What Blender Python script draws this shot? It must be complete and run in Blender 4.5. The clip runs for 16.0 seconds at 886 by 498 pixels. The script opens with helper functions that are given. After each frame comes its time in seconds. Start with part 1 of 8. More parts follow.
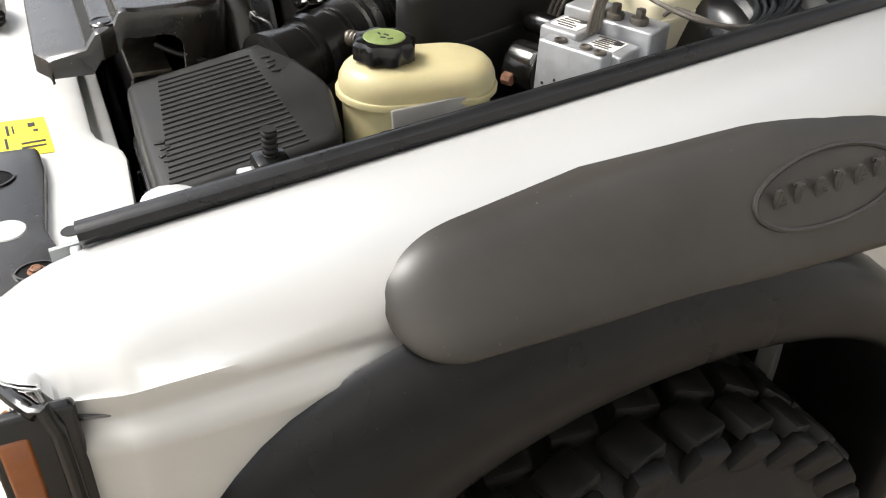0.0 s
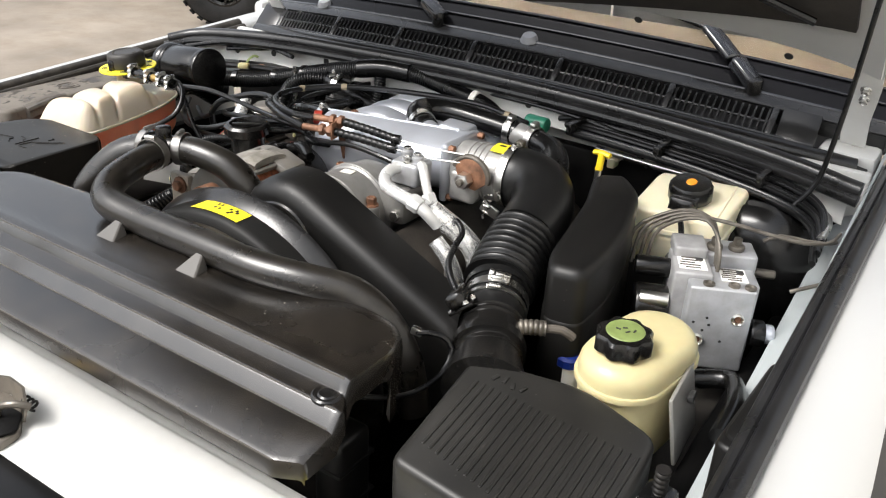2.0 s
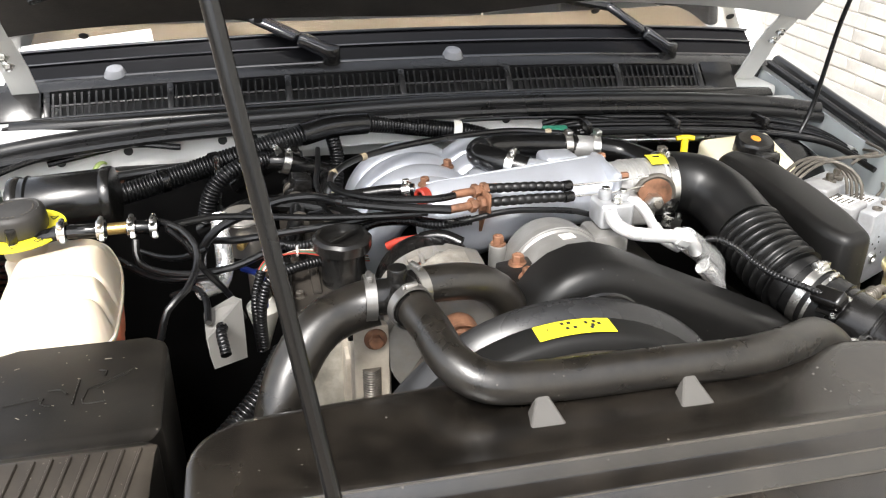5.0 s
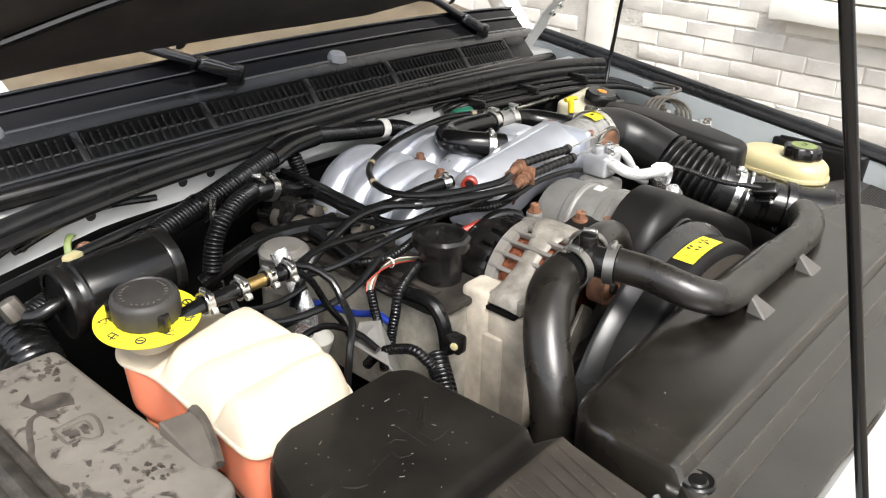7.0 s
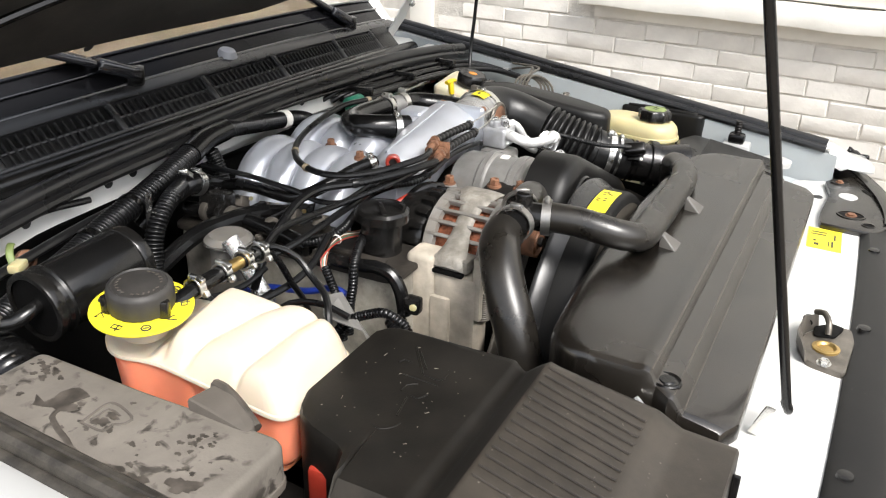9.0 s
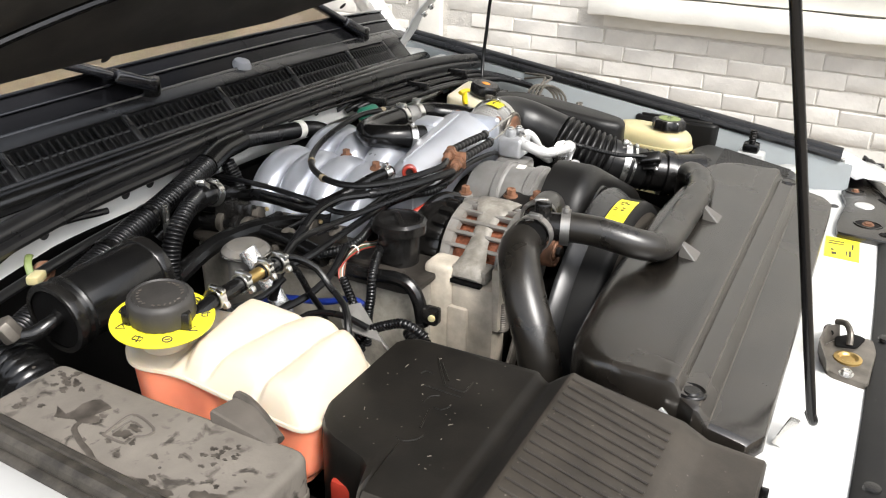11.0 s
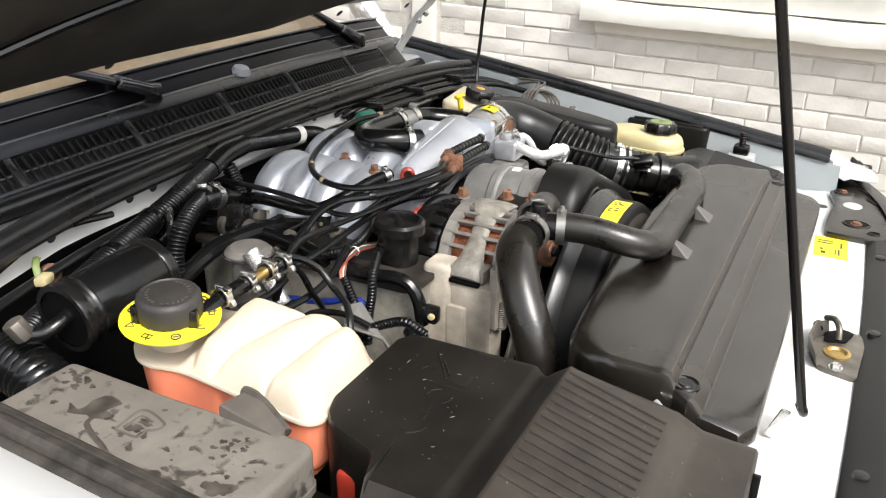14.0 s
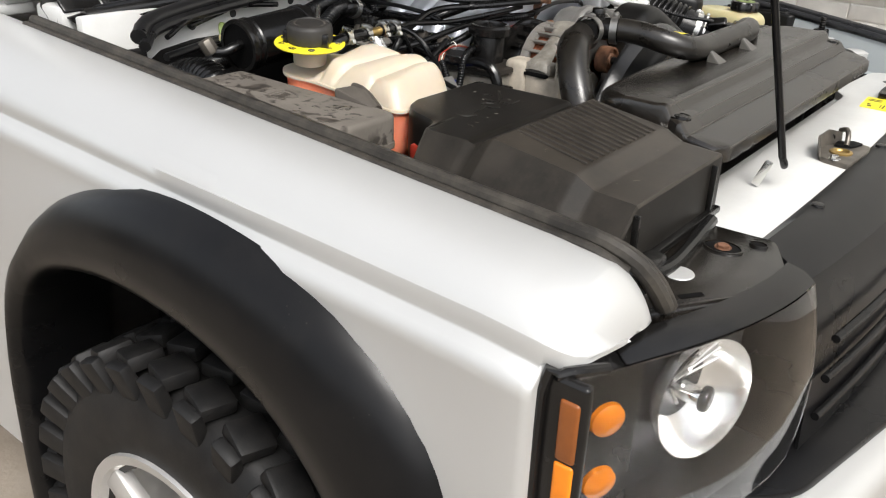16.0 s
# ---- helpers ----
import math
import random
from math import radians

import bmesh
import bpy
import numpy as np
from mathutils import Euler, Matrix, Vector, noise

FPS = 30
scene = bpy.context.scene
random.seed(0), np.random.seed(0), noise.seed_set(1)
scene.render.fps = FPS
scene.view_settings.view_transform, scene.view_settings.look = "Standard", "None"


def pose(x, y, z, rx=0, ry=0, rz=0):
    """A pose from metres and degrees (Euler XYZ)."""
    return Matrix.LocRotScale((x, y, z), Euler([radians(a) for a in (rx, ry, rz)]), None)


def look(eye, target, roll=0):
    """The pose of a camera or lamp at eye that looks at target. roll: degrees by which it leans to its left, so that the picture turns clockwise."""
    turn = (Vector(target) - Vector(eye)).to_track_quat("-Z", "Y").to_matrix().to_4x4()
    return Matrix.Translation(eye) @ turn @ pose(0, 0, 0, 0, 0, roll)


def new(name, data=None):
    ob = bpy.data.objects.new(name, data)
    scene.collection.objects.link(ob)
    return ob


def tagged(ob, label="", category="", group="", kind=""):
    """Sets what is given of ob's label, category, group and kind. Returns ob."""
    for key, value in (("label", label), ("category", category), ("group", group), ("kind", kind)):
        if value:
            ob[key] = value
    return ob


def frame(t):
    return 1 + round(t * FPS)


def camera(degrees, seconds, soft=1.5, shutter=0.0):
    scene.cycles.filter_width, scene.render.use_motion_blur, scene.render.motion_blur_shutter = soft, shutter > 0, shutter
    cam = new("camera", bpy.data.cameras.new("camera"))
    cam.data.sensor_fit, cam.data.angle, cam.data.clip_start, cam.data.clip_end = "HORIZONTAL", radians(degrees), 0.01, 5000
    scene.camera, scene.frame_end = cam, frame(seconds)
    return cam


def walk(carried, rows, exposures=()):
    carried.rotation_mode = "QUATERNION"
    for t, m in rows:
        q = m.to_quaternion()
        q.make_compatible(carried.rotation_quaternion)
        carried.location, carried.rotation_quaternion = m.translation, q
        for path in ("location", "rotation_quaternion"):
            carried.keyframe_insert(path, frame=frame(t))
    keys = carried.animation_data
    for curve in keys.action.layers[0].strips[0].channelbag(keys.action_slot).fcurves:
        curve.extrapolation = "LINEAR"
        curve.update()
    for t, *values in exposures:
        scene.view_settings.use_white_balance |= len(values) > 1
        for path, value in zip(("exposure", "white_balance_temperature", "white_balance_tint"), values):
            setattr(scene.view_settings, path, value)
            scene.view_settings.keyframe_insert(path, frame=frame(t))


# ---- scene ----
cam = camera(55.7, 16.0, soft=1.15, shutter=0.0)
PATH = [
    (0, (1.375, 0.239, 1.409), (-0.087, 0.979, 0.262), 3.1),
    (0.5, (1.299, 0.052, 1.516), (-0.043, 1.067, 0.436), 4.1),
    (1, (1.184, -0.055, 1.544), (-0.086, 1.129, 0.55), 4.2),
    (1.5, (1.018, -0.126, 1.564), (-0.15, 1.202, 0.631), 3.3),
    (2, (0.828, -0.22, 1.562), (-0.134, 1.291, 0.672), 3.1),
    (2.5, (0.67, -0.292, 1.574), (-0.074, 1.341, 0.691), 2.2),
    (3, (0.472, -0.276, 1.559), (-0.081, 1.434, 0.682), 1.2),
    (3.5, (0.295, -0.257, 1.557), (-0.047, 1.509, 0.683), 1.2),
    (4, (0.064, -0.296, 1.565), (0.012, 1.5, 0.688), 1.1),
    (4.5, (-0.124, -0.289, 1.553), (0.065, 1.5, 0.679), 1.2),
    (5, (-0.304, -0.228, 1.558), (0.11, 1.522, 0.681), 0.7),
    (5.2, (-0.371, -0.207, 1.555), (0.144, 1.517, 0.683), 1.1),
    (7.3, (-1.063, 0.133, 1.568), (0.395, 1.183, 0.689), 0.6),
    (7.5, (-1.119, 0.161, 1.563), (0.396, 1.121, 0.677), 0.3),
    (8, (-1.168, 0.182, 1.564), (0.401, 1.036, 0.665), 0.5),
    (8.5, (-1.161, 0.175, 1.575), (0.435, 0.997, 0.692), 1.1),
    (9, (-1.156, 0.173, 1.569), (0.451, 0.99, 0.702), 1.3),
    (9.5, (-1.16, 0.169, 1.564), (0.433, 1.027, 0.713), 0.6),
    (12, (-1.16, 0.203, 1.568), (0.46, 1.019, 0.726), 1.1),
    (12.5, (-1.165, 0.199, 1.568), (0.454, 1.017, 0.725), 0.9),
    (13, (-1.167, 0.192, 1.568), (0.451, 1.013, 0.726), 0.9),
    (13.5, (-1.176, 0.191, 1.567), (0.442, 1.012, 0.726), 1.0),
    (14, (-1.189, 0.185, 1.569), (0.435, 1.007, 0.739), 0.8),
    (14.5, (-1.218, 0.164, 1.568), (0.413, 0.992, 0.759), 0.8),
    (15, (-1.282, 0.079, 1.537), (0.335, 0.95, 0.746), 1.5),
    (15.5, (-1.38, -0.047, 1.48), (0.172, 0.93, 0.682), 2.8),
    (16, (-1.505, -0.158, 1.397), (-0.081, 0.946, 0.528), 1.9),
]
walk(cam, [(t, look(eye, target, roll)) for t, eye, target, roll in PATH], exposures=[(0, 0.95), (0.4, 0.8), (1, 0.82), (2, 1.03), (3.5, 1.34), (4.2, 1.45), (5, 1.48), (7.5, 1.14), (9, 1.1), (14.5, 1.08), (15.2, 0.85), (15.6, 0.75), (16, 0.55)])

# ---- world and light: bright overcast daylight, the sun behind thin cloud ----
world = bpy.data.worlds.new("overcast_sky")
scene.world = world
world.use_nodes = True
wn, wl = world.node_tree.nodes, world.node_tree.links
wn.clear()
sky = wn.new("ShaderNodeTexSky")
sky.sky_type, sky.sun_disc = "NISHITA", False
sky.sun_elevation, sky.sun_rotation = radians(52), radians(213)
sky.dust_density, sky.air_density = 3.0, 1.0
cloud = wn.new("ShaderNodeHueSaturation")
cloud.inputs["Saturation"].default_value = 0.3
wbg = wn.new("ShaderNodeBackground")
wbg.inputs["Strength"].default_value = 0.15
wout = wn.new("ShaderNodeOutputWorld")
wl.new(sky.outputs[0], cloud.inputs["Color"])
wl.new(cloud.outputs[0], wbg.inputs["Color"])
wl.new(wbg.outputs[0], wout.inputs[0])
sun = new("sun", bpy.data.lights.new("sun", "SUN"))
sun.data.energy, sun.data.angle, sun.data.color = 2.1, radians(24), (1.0, 0.97, 0.93)
sun.matrix_world = look((-2.6, -3.9, 6.0), (0, 0, 0))

# ---- materials ----
def mat(name, color, rough=0.5, metal=0.0, vary=0.25, scale=6.0, grain=250.0, bump=0.15, coat=0.0, dust=0.0, dust_color=(0.33, 0.28, 0.22), sub=0.0, spec=0.5, dist=0.001, island=0.0, speck=0.0):
    """Base colour with large stains and fine grain, roughness variation and fine relief; dust settles as irregular patches."""
    m = bpy.data.materials.new(name)
    m.use_nodes = True
    n, l = m.node_tree.nodes, m.node_tree.links
    b = n["Principled BSDF"]
    b.inputs["Metallic"].default_value = metal
    b.inputs["Specular IOR Level"].default_value = spec
    b.inputs["Coat Weight"].default_value = coat
    b.inputs["Coat Roughness"].default_value = 0.06
    if sub:
        b.inputs["Subsurface Weight"].default_value = sub
        b.inputs["Subsurface Radius"].default_value = (0.02, 0.012, 0.006)
        b.inputs["Subsurface Scale"].default_value = 0.6
    tc = n.new("ShaderNodeTexCoord")
    big = n.new("ShaderNodeTexNoise")
    big.inputs["Scale"].default_value, big.inputs["Detail"].default_value = scale, 6
    fine = n.new("ShaderNodeTexNoise")
    fine.inputs["Scale"].default_value, fine.inputs["Detail"].default_value = grain, 3
    l.new(tc.outputs["Object"], big.inputs["Vector"])
    l.new(tc.outputs["Object"], fine.inputs["Vector"])
    ramp = n.new("ShaderNodeValToRGB")
    ramp.color_ramp.elements[0].position, ramp.color_ramp.elements[1].position = 0.3, 0.7
    lo, hi = [c * (1 - vary) for c in color], [min(1.0, c * (1 + vary)) for c in color]
    ramp.color_ramp.elements[0].color, ramp.color_ramp.elements[1].color = (*lo, 1), (*hi, 1)
    l.new(big.outputs["Fac"], ramp.inputs["Fac"])
    out = ramp.outputs["Color"]
    if dust:
        dn = n.new("ShaderNodeTexNoise")
        dn.inputs["Scale"].default_value, dn.inputs["Detail"].default_value = scale * 2.3, 8
        dn.inputs["Roughness"].default_value = 0.7
        l.new(tc.outputs["Object"], dn.inputs["Vector"])
        dr = n.new("ShaderNodeMapRange")
        dr.inputs["From Min"].default_value, dr.inputs["From Max"].default_value = 0.42, 0.72
        dr.inputs["To Max"].default_value = dust
        l.new(dn.outputs["Fac"], dr.inputs["Value"])
        mix = n.new("ShaderNodeMix")
        mix.data_type = "RGBA"
        mix.inputs["B"].default_value = (*dust_color, 1)
        l.new(dr.outputs[0], mix.inputs["Factor"])
        l.new(out, mix.inputs["A"])
        out = mix.outputs["Result"]
    if speck:
        vo = n.new("ShaderNodeTexVoronoi")
        vo.inputs["Scale"].default_value = 70
        l.new(tc.outputs["Object"], vo.inputs["Vector"])
        vm = n.new("ShaderNodeMapRange")
        vm.inputs["From Min"].default_value, vm.inputs["From Max"].default_value = 0.10, 0.02
        vm.inputs["To Max"].default_value = speck
        l.new(vo.outputs["Distance"], vm.inputs["Value"])
        gate = n.new("ShaderNodeTexNoise")
        gate.inputs["Scale"].default_value = 9
        l.new(tc.outputs["Object"], gate.inputs["Vector"])
        gm = n.new("ShaderNodeMapRange")
        gm.inputs["From Min"].default_value, gm.inputs["From Max"].default_value = 0.48, 0.68
        l.new(gate.outputs["Fac"], gm.inputs["Value"])
        mu = n.new("ShaderNodeMath")
        mu.operation = "MULTIPLY"
        l.new(vm.outputs[0], mu.inputs[0])
        l.new(gm.outputs[0], mu.inputs[1])
        sm = n.new("ShaderNodeMix")
        sm.data_type = "RGBA"
        sm.inputs["B"].default_value = (0.32, 0.29, 0.25, 1)
        l.new(mu.outputs[0], sm.inputs["Factor"])
        l.new(out, sm.inputs["A"])
        out = sm.outputs["Result"]
    if island:
        oi = n.new("ShaderNodeObjectInfo")
        hv = n.new("ShaderNodeHueSaturation")
        mr = n.new("ShaderNodeMapRange")
        mr.inputs["To Min"].default_value, mr.inputs["To Max"].default_value = 1 - island, 1 + island
        l.new(oi.outputs["Random"], mr.inputs["Value"])
        l.new(mr.outputs[0], hv.inputs["Value"])
        l.new(out, hv.inputs["Color"])
        out = hv.outputs["Color"]
    l.new(out, b.inputs["Base Color"])
    rr = n.new("ShaderNodeMapRange")
    rr.inputs["To Min"].default_value, rr.inputs["To Max"].default_value = max(0.03, rough - 0.12), min(1.0, rough + 0.12)
    l.new(big.outputs["Fac"], rr.inputs["Value"])
    l.new(rr.outputs[0], b.inputs["Roughness"])
    if bump:
        bu = n.new("ShaderNodeBump")
        bu.inputs["Strength"].default_value, bu.inputs["Distance"].default_value = bump, dist
        l.new(fine.outputs["Fac"], bu.inputs["Height"])
        l.new(bu.outputs[0], b.inputs["Normal"])
    return m


def glass(name, color=(1, 1, 1), rough=0.0, ior=1.45):
    m = bpy.data.materials.new(name)
    m.use_nodes = True
    b = m.node_tree.nodes["Principled BSDF"]
    b.inputs["Base Color"].default_value = (*color, 1)
    b.inputs["Transmission Weight"].default_value, b.inputs["IOR"].default_value = 1.0, ior
    b.inputs["Roughness"].default_value = rough
    return m


PAINT = mat("silver_white_car_paint", (0.60, 0.60, 0.585), 0.42, metal=0.45, vary=0.03, scale=3, grain=900, bump=0.02, coat=0.2)
PAINT_IN = mat("dusty_white_paint", (0.66, 0.66, 0.64), 0.42, vary=0.07, scale=5, coat=0.2, bump=0.04, dust=0.22, dust_color=(0.40, 0.38, 0.33))
PLASTIC = mat("black_grained_plastic", (0.0065, 0.0062, 0.006), 0.24, vary=0.3, scale=9, grain=800, bump=0.04, dust=0.16, dust_color=(0.045, 0.04, 0.034), spec=0.5, speck=0.35)
COVER = mat("dusty_black_plastic_cover", (0.0070, 0.0058, 0.0046), 0.25, vary=0.5, scale=7, grain=600, bump=0.06, dust=0.35, dust_color=(0.052, 0.043, 0.033), spec=1.0, speck=0.8)
GREY_DUST = mat("heavily_dusted_grey_plastic", (0.092, 0.081, 0.069), 0.7, vary=0.28, scale=14, grain=300, bump=0.25, dust=0.35, dust_color=(0.11, 0.095, 0.08), spec=0.25)
BEIGE_DUST = mat("beige_dust_on_plastic", (0.16, 0.14, 0.115), 0.7, vary=0.35, scale=11, grain=300, bump=0.3)
RUBBER = mat("black_rubber", (0.0042, 0.0042, 0.0043), 0.24, vary=0.3, scale=12, grain=500, bump=0.05, spec=0.48, dust=0.07, dust_color=(0.035, 0.031, 0.026), speck=0.2)
SEAL = mat("weathered_seal_rubber", (0.0095, 0.0095, 0.010), 0.30, vary=0.3, scale=14, grain=500, bump=0.10, dust=0.10, dust_color=(0.06, 0.056, 0.052), spec=0.5)
HOSE = mat("satin_hose_rubber", (0.0115, 0.0102, 0.0085), 0.30, vary=0.4, scale=26, grain=380, bump=0.12, dust=0.35, dust_color=(0.042, 0.035, 0.027), spec=0.62, speck=0.5)
WIRE = mat("black_wire_sheath", (0.0045, 0.0045, 0.0048), 0.28, vary=0.2, bump=0.03, spec=0.42)
DARK = mat("oily_dark_metal", (0.009, 0.008, 0.0075), 0.5, metal=0.2, vary=0.5, scale=14, grain=120, bump=0.5, dust=0.3, dust_color=(0.04, 0.034, 0.028), spec=0.3)
ALU = mat("satin_cast_aluminium", (0.55, 0.575, 0.63), 0.32, metal=0.55, vary=0.08, scale=14, grain=500, bump=0.12, dust=0.15, dust_color=(0.42, 0.41, 0.40))
CAST = mat("dull_dirty_cast_aluminium", (0.23, 0.22, 0.205), 0.5, metal=0.3, vary=0.25, scale=22, grain=300, bump=0.4, dust=0.6, dust_color=(0.22, 0.19, 0.15))
FROSTED = mat("frosted_grey_casting", (0.36, 0.36, 0.365), 0.5, metal=0.35, vary=0.2, scale=34, grain=360, bump=0.2, dust=0.3, dust_color=(0.24, 0.225, 0.20))
ARM = mat("grimy_cast_arm", (0.30, 0.28, 0.245), 0.5, metal=0.3, vary=0.4, scale=40, grain=300, bump=0.45, dust=0.6, dust_color=(0.15, 0.125, 0.095))
LAMP_IN = mat("dark_mirrored_lamp_plastic", (0.16, 0.16, 0.165), 0.22, metal=0.8, vary=0.2, scale=12, bump=0.03)
CHAMFER = mat("brown_dust_on_black_plastic", (0.024, 0.021, 0.017), 0.5, vary=0.35, scale=14, grain=400, bump=0.15, dust=0.5, dust_color=(0.042, 0.035, 0.028), spec=0.2)
JET = mat("light_grey_plastic", (0.26, 0.265, 0.28), 0.4, vary=0.15, scale=20, bump=0.05)
ARM_BLACK = mat("glossy_black_enamel", (0.010, 0.0105, 0.013), 0.20, vary=0.2, scale=10, bump=0.02, spec=0.7, coat=0.3)
# Inner wing colour, greyer and bluer than the other body panels.
INNER = mat("blue_grey_inner_wing", (0.34, 0.37, 0.38), 0.40, vary=0.10, scale=6, coat=0.2, bump=0.04, dust=0.3, dust_color=(0.30, 0.29, 0.26))
# Pale rubbed edge colour that also paints the highlight along creases.
WORN_HIGHLIGHT = mat("rubbed_edge_and_highlight", (0.060, 0.053, 0.044), 0.32, vary=0.4, scale=30, grain=400, bump=0.08, spec=0.55)
COMP = mat("greyed_compressor_casting", (0.245, 0.24, 0.23), 0.40, metal=0.45, vary=0.22, scale=30, grain=320, bump=0.3, dust=0.4, dust_color=(0.24, 0.22, 0.195))
TB_CAST = mat("grey_cast_throttle_body", (0.40, 0.395, 0.385), 0.42, metal=0.5, vary=0.2, scale=30, grain=320, bump=0.25, dust=0.35, dust_color=(0.25, 0.23, 0.20))
RUBBER_MATT = mat("faded_black_duct_rubber", (0.0062, 0.0062, 0.0063), 0.36, vary=0.3, scale=16, grain=500, bump=0.08, spec=0.40, dust=0.10, dust_color=(0.036, 0.033, 0.029), speck=0.3)
PLASTIC_MATT = mat("matt_black_moulded_plastic", (0.0062, 0.0060, 0.0058), 0.42, vary=0.3, scale=9, grain=700, bump=0.08, dust=0.10, dust_color=(0.034, 0.030, 0.025), spec=0.30, speck=0.5)
STEEL = mat("bright_zinc_steel", (0.68, 0.67, 0.64), 0.28, metal=1.0, vary=0.12, scale=20, bump=0.1)
PIPE = mat("whitish_aluminium_pipe", (0.66, 0.66, 0.65), 0.28, metal=0.4, vary=0.1, scale=20, bump=0.05)
RUST = mat("rusty_brown_steel", (0.20, 0.098, 0.056), 0.6, metal=0.3, vary=0.5, scale=60, bump=0.4)
COPPER = mat("copper_winding", (0.30, 0.105, 0.055), 0.4, metal=0.6, vary=0.6, scale=160, bump=0.5)
CREAM = mat("yellowed_cream_plastic", (0.52, 0.46, 0.26), 0.38, vary=0.14, scale=9, bump=0.04, sub=0.25, dust=0.2, dust_color=(0.36, 0.30, 0.15))
IVORY = mat("ivory_plastic", (0.74, 0.68, 0.50), 0.4, vary=0.08, scale=9, bump=0.05, sub=0.2, dust=0.12, dust_color=(0.45, 0.4, 0.28))
TANK = mat("milky_coolant_tank_plastic", (0.56, 0.485, 0.38), 0.33, vary=0.05, scale=14, bump=0.03, sub=0.35)
COOLANT = mat("tank_plastic_with_red_coolant", (0.90, 0.29, 0.17), 0.33, vary=0.14, scale=9, bump=0.03, sub=0.5)
YELLOW = mat("yellow_label", (0.85, 0.72, 0.03), 0.45, vary=0.06, scale=20, bump=0.03)
YELLOW_PL = mat("yellow_plastic", (0.85, 0.62, 0.02), 0.35, vary=0.06, bump=0.03)
# Print colour, also laid as shade on hole discs and the scuttle gap.
INK_AND_HOLE_BLACK = mat("black_print_and_hole_shade", (0.02, 0.02, 0.02), 0.5, bump=0.0)
GREEN = mat("olive_green_label", (0.17, 0.22, 0.07), 0.5, vary=0.25, scale=60, bump=0.05)
TEAL = mat("green_plastic", (0.02, 0.16, 0.10), 0.4, bump=0.05)
RED = mat("red_plastic", (0.36, 0.035, 0.02), 0.4, vary=0.3, scale=20, bump=0.05, dust=0.4, dust_color=(0.10, 0.03, 0.02))
ORANGE = mat("orange_plastic", (0.85, 0.30, 0.02), 0.4, bump=0.05)
BLUE = mat("blue_hose", (0.008, 0.025, 0.20), 0.4, bump=0.05)
BRASS = mat("brass", (0.55, 0.38, 0.14), 0.35, metal=0.9, bump=0.1)
WHITE_PL = mat("white_plastic", (0.78, 0.76, 0.70), 0.4, vary=0.06, bump=0.03)
LINER = mat("black_bonnet_liner", (0.030, 0.027, 0.024), 0.6, vary=0.35, scale=9, grain=300, bump=0.3, dust=0.2, dust_color=(0.10, 0.09, 0.075), spec=0.3)
TYRE = mat("tyre_rubber", (0.009, 0.0088, 0.0088), 0.55, vary=0.3, scale=15, grain=300, bump=0.3, dust=0.3, dust_color=(0.035, 0.031, 0.027), spec=0.3)
ALLOY = mat("silver_alloy_wheel", (0.66, 0.65, 0.63), 0.35, metal=0.6, vary=0.08, scale=10, bump=0.05)
FLARE = mat("satin_black_wheel_arch_plastic", (0.005, 0.005, 0.0054), 0.30, vary=0.2, scale=6, grain=700, bump=0.05, dust=0.15, dust_color=(0.03, 0.027, 0.024), spec=0.28, speck=0.25)
SNORKEL = mat("satin_black_moulded_plastic", (0.036, 0.033, 0.029), 0.34, vary=0.2, scale=5, grain=700, bump=0.05, dust=0.3, dust_color=(0.06, 0.054, 0.046), spec=0.42, speck=0.3)
BRICK = mat("painted_brick", (0.68, 0.655, 0.605), 0.72, vary=0.07, scale=14, grain=60, bump=0.4, dist=0.005, island=0.03)
MORTAR = mat("painted_mortar", (0.66, 0.635, 0.585), 0.8, vary=0.08, scale=26, grain=120, bump=0.8, dist=0.006)
SILL = mat("white_painted_wood", (0.76, 0.74, 0.68), 0.6, vary=0.07, scale=8, grain=90, bump=0.5, dist=0.002)
GROUND = mat("grey_brown_paving", (0.24, 0.205, 0.165), 0.85, vary=0.25, scale=1.5, grain=60, bump=0.6, dist=0.004, dust=0.5, dust_color=(0.16, 0.12, 0.08))
TAN = mat("tan_leather_trim", (0.17, 0.128, 0.08), 0.6, vary=0.12, scale=5, bump=0.2)
DASH = mat("dark_dashboard_vinyl", (0.03, 0.03, 0.032), 0.5, vary=0.2, scale=5, bump=0.3)
CHROME = mat("chrome_reflector", (0.85, 0.85, 0.85), 0.08, metal=1.0, vary=0.03, bump=0.0)
AMBER = mat("amber_lens", (0.85, 0.24, 0.01), 0.2, vary=0.1, scale=40, bump=0.1, coat=0.5)
AMBER_DK = mat("dark_amber_lens", (0.24, 0.07, 0.012), 0.2, vary=0.1, scale=40, bump=0.1, coat=0.5)
PAPER = mat("white_paper", (0.85, 0.84, 0.8), 0.8, vary=0.03, bump=0.05)
CARDBOARD = mat("grey_metal_plate", (0.33, 0.32, 0.30), 0.4, metal=0.5, vary=0.15, bump=0.15)
GLASS = glass("windscreen_glass", ior=1.22)
FRIT = mat("black_glass_border", (0.007, 0.007, 0.008), 0.12, vary=0.2, scale=5, bump=0.0, spec=0.10)
CAST_DK = mat("oily_brown_cast_metal", (0.024, 0.021, 0.018), 0.5, metal=0.0, vary=0.5, scale=16, grain=200, bump=0.4, dust=0.5, dust_color=(0.055, 0.047, 0.038), spec=0.25)
WORN = mat("worn_brown_steel", (0.15, 0.135, 0.115), 0.42, metal=0.6, vary=0.4, scale=40, bump=0.2)
STAIN = mat("dark_oil_stain", (0.056, 0.048, 0.040), 0.5, vary=0.5, scale=60, bump=0.05)
